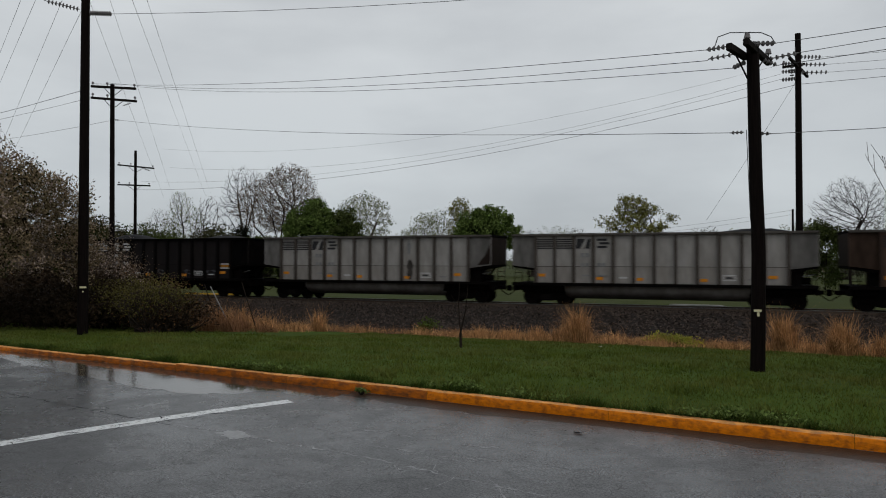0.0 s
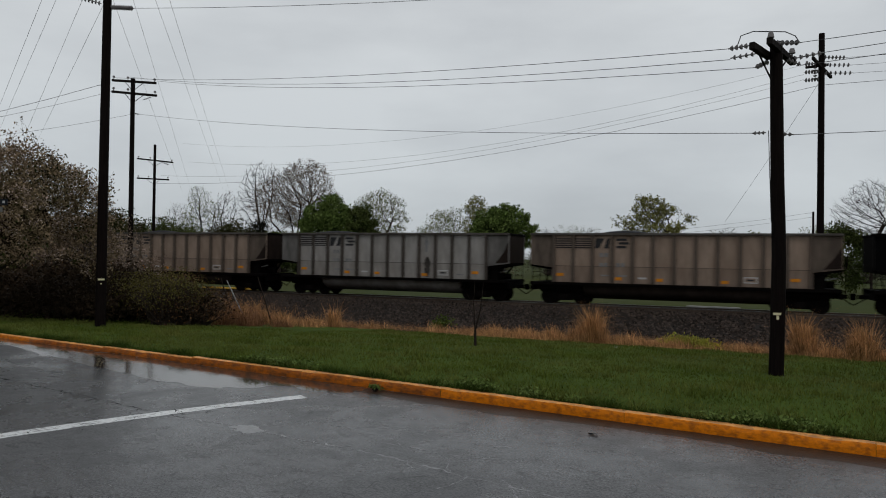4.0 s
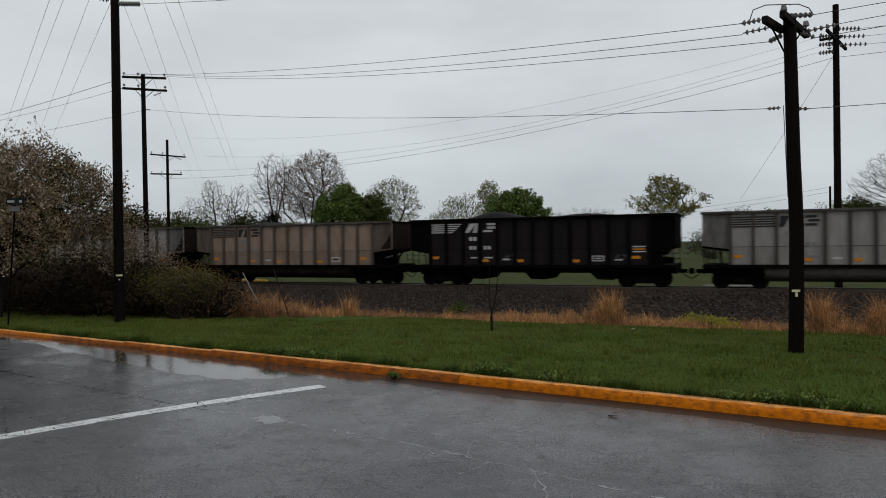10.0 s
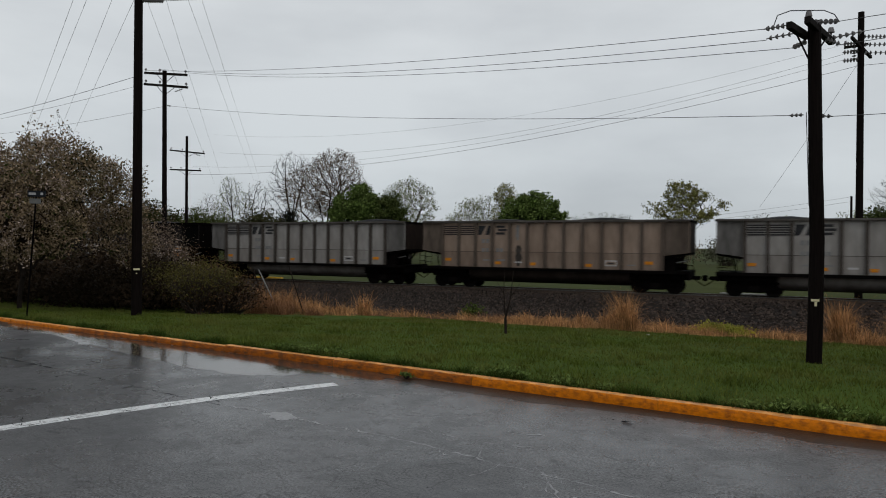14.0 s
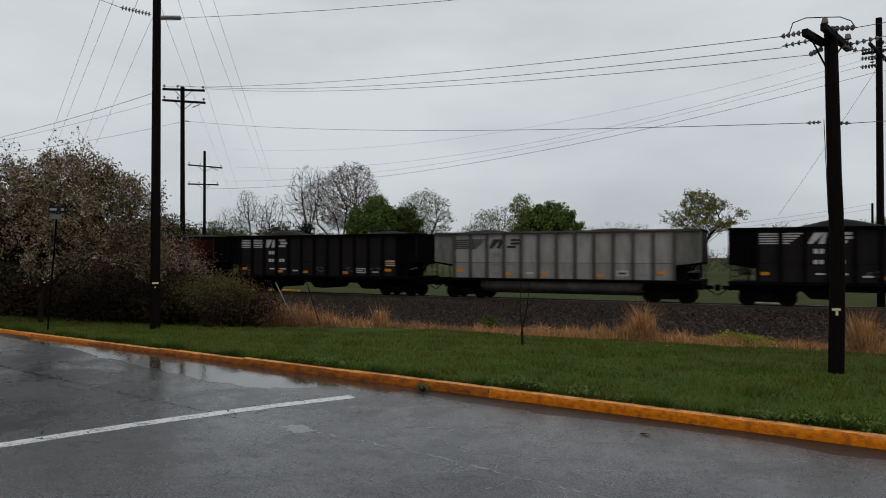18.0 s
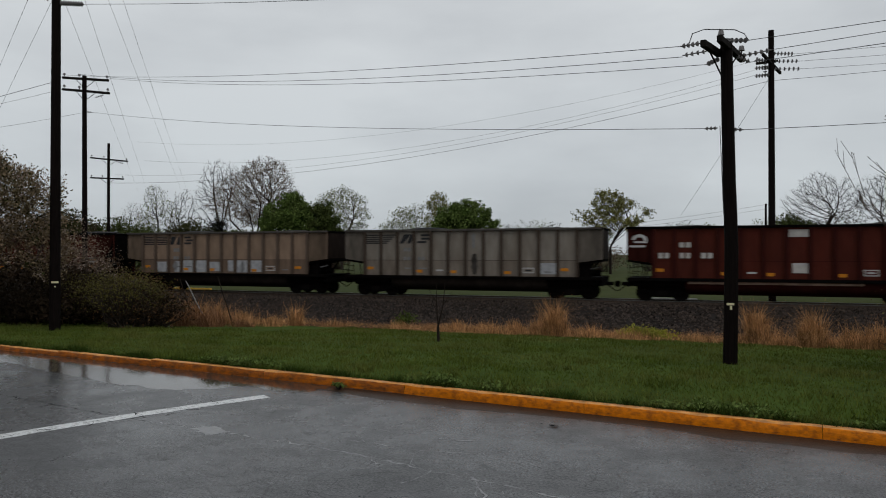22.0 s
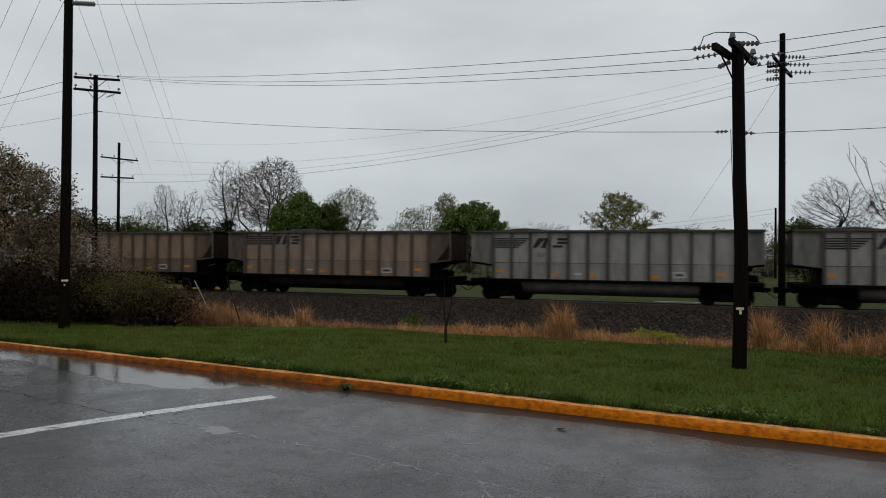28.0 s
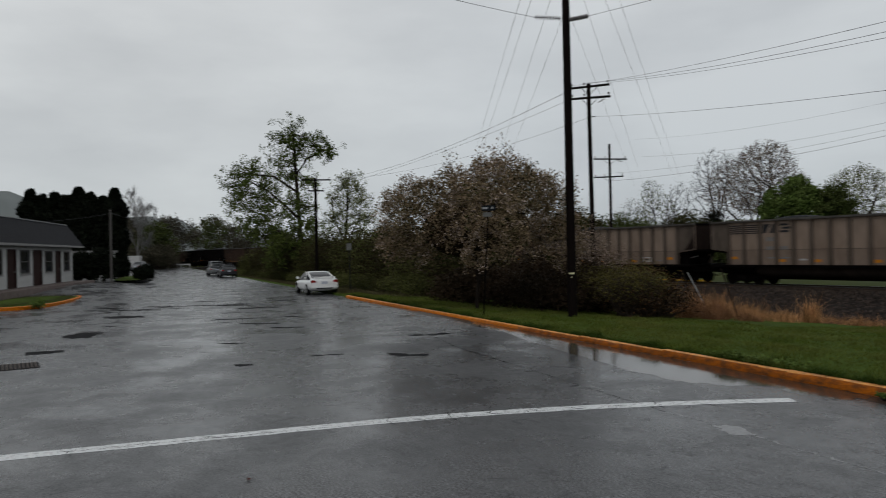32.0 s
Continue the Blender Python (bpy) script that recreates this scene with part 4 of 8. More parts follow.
def utility_pole(label, base, top, r0, r1, bow=()):
    p = thing("utility_pole", label, "utility pole", "poles of the power line")
    part("shaft", pole_trunk(bmesh.new(), (base[0], base[1], base[2] - 0.5), top, r0, r1, bow), M_POLE, p)
    return p


def arm(p, a, b, w=0.10, h=0.13):
    """A timber crossarm from a to b."""
    a, b = Vector(a), Vector(b)
    d = b - a
    bm = bmesh.new()
    bmesh.ops.create_cube(bm, size=1.0, matrix=Matrix.Translation((a + b) / 2) @ d.to_track_quat("X", "Z").to_matrix().to_4x4() @ Matrix.Diagonal((d.length, w, h, 1)))
    bmesh.ops.bevel(bm, geom=bm.edges[:], offset=0.012, segments=1, affect="EDGES")
    part("crossarm", bm, M_ARM, p)


def brace(p, a, b, r=0.018):
    part("brace", rod(bmesh.new(), a, b, r, sides=6), M_ARM, p)


def string(p, a, b, r=0.07, discs=6):
    part("insulator", insulator(bmesh.new(), a, b, r, discs), M_INS, p)


def pin(p, a, h=0.22):
    bm = rod(bmesh.new(), a, (a[0], a[1], a[2] + h), 0.02, sides=6)
    rod(bm, (a[0], a[1], a[2] + h * 0.5), (a[0], a[1], a[2] + h), 0.075, 0.05, sides=10)
    part("pin_insulator", bm, M_INS, p)


def tag(p, x, y, z, r, yaw, w=0.16, h=0.07):
    bm = a_box(-w / 2, w / 2, -0.012, 0, -h / 2, h / 2)
    part("tag", bm, M_TAG, p, "small pale tag", m=pose(x, y, z, 0, 0, yaw) @ pose(0, -r, 0))


# pole on the verge with two short arms and dead-end strings
rp = utility_pole("dark leaning timber pole with two short crossarms, on the verge", (0.83, 17.16, -0.16), (0.765, 17.01, 7.12), 0.158, 0.128, ([0.0, 0.25, 0.45, 0.55, 1.0], [0.0, 0.045, 0.068, 0.035, 0.0]))
part("ground_wire", rod(bmesh.new(), (0.63, 17.0, 5.2), (0.70, 16.98, 3.2), 0.008, sides=5), M_WIRE, rp)
arm(rp, (0.26, 15.95, 6.80), (0.63, 17.15, 6.86), 0.12, 0.15)
arm(rp, (0.60, 16.30, 6.97), (1.16, 18.05, 6.92), 0.12, 0.15)
brace(rp, (0.40, 16.4, 6.75), (0.66, 16.88, 6.3))
brace(rp, (1.0, 17.6, 6.85), (0.70, 17.1, 6.3))
string(rp, (0.30, 16.2, 6.88), (-0.20, 16.40, 6.90), 0.06, 5)
string(rp, (0.48, 16.7, 6.84), (-0.16, 16.80, 6.80), 0.06, 5)
string(rp, (0.62, 17.2, 6.76), (0.36, 17.55, 6.74), 0.06, 4)
string(rp, (0.72, 16.7, 7.02), (1.26, 17.3, 7.15), 0.06, 5)
string(rp, (1.12, 17.9, 6.96), (1.80, 18.1, 7.10), 0.06, 5)
string(rp, (1.0, 17.5, 6.86), (1.30, 17.58, 6.72), 0.06, 4)
pin(rp, (0.655, 16.98, 7.12))
pin(rp, (1.14, 17.95, 6.99))
string(rp, (0.58, 17.05, 5.16), (0.30, 17.1, 5.17), 0.045, 3)
string(rp, (0.80, 17.1, 5.13), (1.15, 17.3, 5.13), 0.045, 3)
tag(rp, 0.805, 17.13, 1.20, 0.155, 12, 0.16, 0.05)
tag(rp, 0.80, 17.13, 1.12, 0.155, 18, 0.05, 0.09)
bm = bmesh.new()
loop = [(-0.02, 16.42, 6.95), (0.05, 16.55, 7.2), (0.3, 16.75, 7.33), (0.655, 16.98, 7.36), (0.95, 17.1, 7.36), (1.15, 17.2, 7.28), (1.24, 17.3, 7.16)]
for a, b in zip(loop, loop[1:]):
    rod(bm, a, b, 0.011, sides=5)
part("jumper_wire", bm, M_WIRE, rp)

# tall pole beyond the track
fp = utility_pole("tall timber pole with slanted arm beyond the track", (4.28, 43.45, -0.9), (4.24, 43.26, 14.83), 0.20, 0.15)
arm(fp, (3.70, 42.0, 13.22), (4.85, 44.6, 12.72), 0.13, 0.16)
arm(fp, (3.45, 42.9, 12.95), (4.6, 43.6, 13.2), 0.11, 0.13)
for z, x in ((13.55, 5.5), (13.12, 5.75), (12.68, 5.85)):
    string(fp, (4.32, 43.4, z + 0.02), (x, 43.8, z), 0.12, 6)
    string(fp, (4.15, 43.2, z - 0.35), (3.35, 42.9, z - 0.42), 0.12, 5)
string(fp, (3.9, 42.9, 13.0), (3.9, 42.9, 12.2), 0.12, 5)
pin(fp, (3.5, 42.92, 13.0), 0.3)

# pole beside the blossoming tree
lp = utility_pole("tall dark timber pole with a pale tag beside a blossoming tree", (-19.5, 17.45, -0.2), (-19.55, 17.5, 13.4), 0.17, 0.125)
string(lp, (-19.45, 17.55, 10.52), (-18.75, 17.85, 10.50), 0.09, 9)
string(lp, (-19.65, 17.35, 10.60), (-20.2, 16.55, 10.68), 0.09, 9)
arm(lp, (-20.6, 16.9, 12.9), (-18.5, 18.1, 12.9), 0.11, 0.13)
arm(lp, (-20.6, 16.9, 12.1), (-18.5, 18.1, 12.1), 0.11, 0.13)
tag(lp, -19.5, 17.45, 1.40, 0.168, 48, 0.20, 0.06)
tag(lp, -19.5, 17.45, 1.26, 0.168, 48, 0.04, 0.04)


def twin_arm_pole(label, base, top, r, arms, sag=0.0):
    """A pole with level crossarms: rows of (left end, right end)."""
    p = utility_pole(label, base, top, r, r * 0.75)
    for a, b in arms:
        arm(p, a, b, 0.10, 0.13)
        mid = (Vector(a) + Vector(b)) / 2
        foot = Vector((base[0] + (top[0] - base[0]) * 0.9, base[1] + (top[1] - base[1]) * 0.9, mid.z - 0.55))
        brace(p, mid.lerp(Vector(a), 0.45), foot)
        brace(p, mid.lerp(Vector(b), 0.45), foot)
        for f in (0.04, 0.36, 0.96):
            q = Vector(a).lerp(Vector(b), f)
            pin(p, (q.x, q.y, q.z + 0.06), 0.2)
    return p


lp2 = twin_arm_pole("dark timber pole with two level crossarms near the track", (-31.88, 30.5, -1.2), (-31.88, 30.4, 12.25), 0.155, [((-33.05, 30.0, 12.15), (-30.64, 30.9, 12.0)), ((-33.05, 30.0, 11.5), (-30.58, 30.9, 11.28))])
string(lp2, (-31.8, 30.5, 10.25), (-31.5, 30.56, 10.21), 0.05, 2)
string(lp2, (-30.9, 30.8, 11.2), (-31.3, 30.6, 11.02), 0.05, 4)
lp3 = twin_arm_pole("timber pole with two crossarms beyond the track", (-49.85, 50.3, -0.6), (-49.82, 50.24, 12.35), 0.155, [((-51.37, 49.66, 11.05), (-48.22, 50.89, 10.72)), ((-51.38, 49.69, 9.23), (-48.57, 50.78, 9.12))])
string(lp3, (-49.2, 50.5, 10.75), (-48.6, 50.75, 10.5), 0.08, 4)
twin_arm_pole("timber pole with two crossarms beside the road", (-64.54, 25.81, -0.3), (-64.49, 25.82, 9.65), 0.17, [((-65.2, 24.7, 9.47), (-63.72, 27.05, 9.42)), ((-64.89, 25.2, 8.41), (-64.08, 26.5, 8.38))])
utility_pole("short distant timber pole", (9.57, 105.4, -0.4), (9.57, 105.4, 9.2), 0.17, 0.13)


def wire(a, b, sag, r=0.0085):
    """One overhead wire hanging from a to b."""
    a, b = np.array(a, float), np.array(b, float)
    n = 14
    t = np.linspace(0, 1, n + 1)[:, None]
    P = a + (b - a) * t
    P[:, 2] -= (4 * sag * t * (1 - t))[:, 0]
    ring = np.array([(0, 0, r), (0, r, -r * 0.5), (0, -r, -r * 0.5)]) if abs(b[0] - a[0]) > abs(b[1] - a[1]) else np.array([(0, 0, r), (r, 0, -r * 0.5), (-r, 0, -r * 0.5)])
    V = (P[:, None] + ring[None]).reshape(-1, 3)
    F = [(3 * i + k, 3 * i + (k + 1) % 3, 3 * i + 3 + (k + 1) % 3, 3 * i + 3 + k) for i in range(n) for k in range(3)]
    thing("overhead_wire", "thin dark overhead wire strung between poles", "wire", "overhead wires", data=raw_mesh("overhead_wire", V, F, M_WIRE))


WIRES = [
    ((-33.0, 30.05, 12.3), (-0.20, 16.4, 6.90), 0.34), ((-32.2, 30.35, 12.35), (-0.16, 16.8, 6.77), 0.48), ((-30.64, 30.9, 12.12), (0.36, 17.55, 6.74), 0.42),
    ((-31.5, 30.56, 10.21), (0.30, 17.1, 5.17), 0.32), ((1.15, 17.3, 5.13), (22.0, 25.5, 7.4), 0.3),
    ((-49.6, 50.4, 8.75), (4.17, 43.28, 12.02), 1.5, 0.013), ((4.17, 43.28, 12.02), (45.0, 27.0, 11.85), 0.8, 0.013),
    ((-46.9, 51.4, 10.8), (3.40, 42.9, 12.6), 1.9, 0.008), ((-49.3, 50.5, 9.5), (3.38, 42.9, 12.3), 1.7, 0.008), ((-47.4, 51.2, 12.5), (3.36, 42.9, 13.1), 1.8, 0.006),
    ((1.26, 17.3, 7.15), (16.0, 13.2, 7.2), 0.1), ((1.80, 18.1, 7.10), (16.0, 13.6, 7.45), 0.1), ((1.30, 17.58, 6.72), (16.0, 13.4, 6.95), 0.1),
    ((5.5, 43.8, 13.55), (45.0, 24.0, 10.5), 0.6, 0.01), ((5.75, 43.8, 13.12), (45.0, 24.0, 10.0), 0.6, 0.01), ((5.85, 43.8, 12.68), (45.0, 24.0, 9.5), 0.6, 0.01),
    ((4.2, 43.3, 12.3), (-0.64, 51.19, 5.04), 0.1, 0.009),
    ((-14.0, 112.0, 6.6), (9.6, 105.4, 9.1), 0.25, 0.017), ((-14.0, 112.0, 6.0), (9.6, 105.4, 8.5), 0.25, 0.017),
    ((-18.75, 17.85, 10.50), (20.0, 24.0, 11.5), 0.9), ((-20.2, 16.55, 10.68), (-14.0, -6.0, 9.6), 0.4),
    ((-19.88, 17.13, 12.61), (-88.74, 96.0, 12.91), 0.0), ((-19.41, 17.66, 12.76), (-86.78, 96.0, 12.86), 0.0), ((-19.02, 18.09, 12.89), (-79.98, 96.0, 13.11), 0.0), ((-18.67, 18.49, 13.0), (-78.84, 96.0, 13.25), 0.0),
    ((-20.47, 16.48, 12.19), (-57.76, 40.0, 12.27), 0.0), ((-20.16, 16.82, 12.27), (-56.61, 40.0, 12.19), 0.0), ((-19.65, 17.38, 12.4), (-53.46, 40.0, 11.75), 0.0), ((-19.12, 17.98, 12.54), (-52.37, 40.0, 10.7), 0.0),
    ((-19.6, 17.4, 7.9), (-64.5, 25.8, 9.5), 0.9, 0.009), ((-33.0, 30.0, 11.5), (-64.0, 26.5, 8.6), 0.5, 0.009), ((-31.9, 30.4, 10.2), (-63.9, 26.8, 9.4), 0.8, 0.009),
    ((-66.2, 8.05, 6.15), (-118.0, 29.0, 5.6), 0.25, 0.017), ((-66.2, 8.05, 6.15), (-58.0, -4.0, 5.2), 0.5, 0.017),
]
for row in WIRES:
    wire(*row)


# ---- plants ----
def leaf_mat(name, base, second, island=0.35):
    m = mat(name, base, 0.55, vary=0.2, scale=0.8, second=second, sscale=0.6, island=island, spec=0.02)
    return m


M_LEAF_DARK = leaf_mat("dense_green_leaf", (0.064, 0.100, 0.022), (0.105, 0.142, 0.040))
M_LEAF_PALE = leaf_mat("young_pale_leaf", (0.12, 0.145, 0.055), (0.16, 0.17, 0.075))
M_LEAF_BUD = leaf_mat("reddish_grey_bud", (0.11, 0.08, 0.058), (0.15, 0.112, 0.076))
M_LEAF_OLIVE = leaf_mat("olive_leaf", (0.028, 0.034, 0.010), (0.042, 0.038, 0.015))
M_LEAF_THICKET = leaf_mat("dull_green_thicket_leaf", (0.042, 0.058, 0.016), (0.060, 0.072, 0.022))
# two far leaf colours, greyed to stand in for haze
M_LEAF_FAR = leaf_mat("haze_tinted_far_leaf", (0.08, 0.082, 0.055), (0.10, 0.098, 0.07))
M_LEAF_END = leaf_mat("haze_greyed_leaf", (0.050, 0.047, 0.031), (0.064, 0.057, 0.040))
M_LEAF_OCHRE = leaf_mat("ochre_green_spring_leaf", (0.062, 0.068, 0.021), (0.078, 0.080, 0.028))
# bark colour paled the way far haze would pale it
M_BARKHAZE = mat("haze_tinted_grey_bark", (0.16, 0.155, 0.15), 0.9, vary=0.2)
M_LEAF_CEDAR = leaf_mat("near_black_cedar", (0.007, 0.009, 0.006), (0.010, 0.013, 0.008))
M_BLOSSOM = leaf_mat("off_white_blossom", (0.42, 0.335, 0.285), (0.31, 0.235, 0.195), 0.25)
M_LEAF_SPRING = leaf_mat("fresh_spring_leaf", (0.062, 0.088, 0.020), (0.085, 0.105, 0.028))
M_LEAF_YELLOWISH = leaf_mat("yellowish_young_leaf", (0.155, 0.145, 0.042), (0.18, 0.178, 0.06))
M_REDSTALK = leaf_mat("reddish_dead_stalk", (0.22, 0.11, 0.055), (0.14, 0.07, 0.038), 0.6)
M_YELLOW = leaf_mat("yellow_flower", (0.40, 0.33, 0.03), (0.25, 0.26, 0.04))


def branchwork(rng, base, height, width, r, kids=(7, 5, 4, 4), clear=0.25, leader=0.5, up=0.04, angle=(26, 60), rmin=0.012, low=0.25):
    """Trunk and limbs, level by level: each branch bends gently and carries shorter ones, and the whole fills height and width."""
    p, d = np.zeros((1, 3)), np.array([[0.0, 0.0, 1.0]])
    ln, ra = np.array([leader]), np.array([1.0])
    P0, P1, R0, R1 = [], [], [], []
    tips = ways = None
    for lev, k in enumerate((*kids, 0)):
        pts, dirs = [p], [d]
        for s in range(4):
            d = d + rng.normal(scale=0.03 if lev == 0 else 0.13, size=d.shape) + [0, 0, up]
            d /= np.linalg.norm(d, axis=1, keepdims=True)
            pts.append(pts[-1] + d * (ln / 4)[:, None])
            dirs.append(d)
            P0.append(pts[-2]), P1.append(pts[-1])
            R0.append(ra * (1 - 0.13 * s)), R1.append(ra * (0.87 - 0.13 * s))
        if not k:
            tips, ways = np.concatenate(pts[1:]), np.concatenate(dirs[1:])
            break
        n = len(p)
        start = clear / leader if lev == 0 else 0.25
        f = start + (1 - start) * (np.arange(k)[None] + rng.uniform(0.2, 1.0, (n, k))) / k
        f = np.clip(f, 0, 0.999)
        i, g = (f * 4).astype(int), f * 4 % 1
        Q, D = np.stack(pts, 1), np.stack(dirs, 1)
        row = np.arange(n)[:, None]
        q = Q[row, i] * (1 - g[..., None]) + Q[row, i + 1] * g[..., None]
        dd = D[row, i + 1]
        turn = rng.uniform(0, 6.28, (n, 1)) + np.arange(k)[None] * 2.4 + rng.normal(scale=0.4, size=(n, k))
        a = np.cross(dd, np.where(np.abs(dd[..., 2:]) > 0.8, [1.0, 0, 0], [0, 0, 1.0]))
        a /= np.linalg.norm(a, axis=-1, keepdims=True)
        c = np.cross(dd, a)
        th = rng.uniform(*angle, (n, k))
        if lev == 0:  # low limbs reach out, high ones stand
            th = angle[1] + 6 - (angle[1] - angle[0] * 0.6) * (f - start) / (1 - start) + rng.normal(0, 6, (n, k))
        th = np.radians(th)[..., None]
        d = (dd * np.cos(th) + (a * np.cos(turn)[..., None] + c * np.sin(turn)[..., None]) * np.sin(th)).reshape(-1, 3)
        p = q.reshape(-1, 3)
        ratio = 0.95 * (0.5 / leader) ** 0.8 if lev == 0 else 0.62
        ln = (ln[:, None] * ratio * (1.12 - (0.30 if lev == 0 else 0.45) * f) * rng.uniform(0.75, 1.15, (n, k))).ravel()
        ra = (ra[:, None] * (1 - 0.52 * f) * (0.62 if lev == 0 else 0.58)).ravel()
    P0, P1, R0, R1 = (np.concatenate(v) for v in (P0, P1, R0, R1))
    o = np.array(base, float)
    top = np.percentile(tips[:, 2], 99.5)
    zs = np.linspace(low, 1.0, 9)  # how far the crown reaches at each height, brought to an uneven dome
    reach = np.array([np.percentile(np.hypot(tips[m, 0], tips[m, 1]), 93) if (m := np.abs(tips[:, 2] / top - q) < 0.10).sum() > 5 else 0.1 for q in zs])
    dome = width / 2 * np.sqrt(np.clip(1 - ((zs - (1 + low) / 2) / ((1 - low) / 2 + 0.04)) ** 2, 0.12, 1)) * (1 + 0.10 * np.sin(zs * 9 + r * 40))
    wide = dome / np.maximum(reach, 0.02)

    def shaped(P):
        w = np.interp(P[:, 2] / top, zs, wide)
        return np.stack([P[:, 0] * w, P[:, 1] * w, P[:, 2] * height / top], -1) + o
    segs = list(zip(shaped(P0), shaped(P1), np.maximum(R0 * r, rmin), np.maximum(R1 * r, rmin * 0.8)))
    ways = ways * [wide.mean(), wide.mean(), height / top]
    return segs, shaped(tips), ways / np.linalg.norm(ways, axis=1, keepdims=True)


def sprays(tips, ways, count, length, width, rng):
    """Fine twigs round each tip: verts, triangles, and a point on each for leaves."""
    p = np.repeat(tips, count, axis=0)
    d = np.repeat(ways, count, axis=0) + rng.normal(scale=0.55, size=p.shape) + [0, 0, 0.12]
    d /= np.linalg.norm(d, axis=1, keepdims=True)
    u = np.cross(d, rng.normal(size=p.shape))
    u /= np.linalg.norm(u, axis=1, keepdims=True) + 1e-9
    ln = (length * rng.uniform(0.4, 1.2, len(p)))[:, None]
    V = np.stack([p - u * width, p + u * width, p + d * ln], 1).reshape(-1, 3)
    return V, np.arange(3 * len(p)).reshape(-1, 3), p, d * ln


def tree(label, x, y, height, width, leaves=0, leaf=0.16, scatter=0.3, material=None, seed=1, bark=None, r=None, clear=0.2, z=None, name="tree", twigs=3, twig=0.8, kids=(7, 5, 4, 4), leader=0.5, up=0.04, angle=(26, 60), twig_width=0.0008, low=0.25):
    """A tree of its own: trunk with limbs, fine twigs, and a crown of many small leaves."""
    rng = np.random.default_rng(seed)
    z = float(ground_z(x, y)) - 0.1 if z is None else z
    segs, tips, ways = branchwork(rng, (x, y, z), height - 0.4 * twig, width - 0.8 * twig, r or height * 0.012, kids, clear, leader, up, angle, 0.0009 * height, low)
    t = thing(name, label, name.replace("_", " "), "", data=None)
    V, F = tubes(segs, 4)
    part("trunk", raw_mesh("trunk", V, F, bark or M_BARK), None, t)
    V, F, p, d = sprays(tips, ways, max(twigs, 1), twig, twig_width * height, rng)
    if twigs:
        part("twig_spray", raw_mesh("twig_spray", V, F, bark or M_BARK), None, t)
    if leaves:
        i = rng.integers(0, len(p), leaves)
        c = p[i] + d[i] * rng.uniform(0.1, 1.05, len(i))[:, None] + np.clip(rng.normal(size=(len(i), 3)), -1.6, 1.6) * scatter
        V, F = quads(c, leaf, rng)
        part("crown", raw_mesh("crown", V, F, material), None, t)
    return t


def bush(label, x, y, w, d, h, count, leaf, material, seed, name="bush", lumps=26, stems=14, bark=None, extra=None, z=None, low=0.0):
    """A thick bush: stems, and leaves in lumps on an uneven dome."""
    rng = np.random.default_rng(seed)
    z = float(ground_z(x, y)) - 0.05 if z is None else z
    t = thing(name, label, name.replace("_", " "))
    a, rad = rng.uniform(0, 2 * math.pi, lumps), np.sqrt(rng.uniform(0.02, 1, lumps))
    hh = rng.uniform(0.25, 1, lumps) ** 0.6
    C = np.stack([x + np.cos(a) * rad * w * 0.5 * 0.82, y + np.sin(a) * rad * d * 0.5 * 0.82, z + low + (h - low) * np.sqrt(np.clip(1 - 0.8 * rad ** 2, 0.05, 1)) * hh * 0.9], -1)
    segs = []
    for i in range(max(stems, 3)):
        c = C[i % lumps]
        p = np.array([x + rng.normal(0, w * 0.06), y + rng.normal(0, d * 0.06), z])
        m = (p + c) / 2 + rng.normal(0, 0.08 * h, 3)
        segs += [(p, m, 0.035 * h / 3 + 0.008, 0.02), (m, c, 0.02, 0.008)]
    V, F = tubes(segs, 4)
    part("stemwork", raw_mesh("stemwork", V, F, bark or M_BARK), None, t)
    for mt, cnt, sz, out in ((material, count, leaf, 1.0), *((extra,) if extra else ())):
        if not cnt:
            continue
        which = rng.integers(0, lumps, cnt)
        s = np.array([w, d, h]) * 0.115 * out
        c = C[which] + np.clip(rng.normal(size=(cnt, 3)), -1.7, 1.7) * s
        c = c[c[:, 2] > z + 0.02]
        V, F = quads(c, sz, rng)
        part("foliage", raw_mesh("foliage", V, F, mt), None, t)
    return t


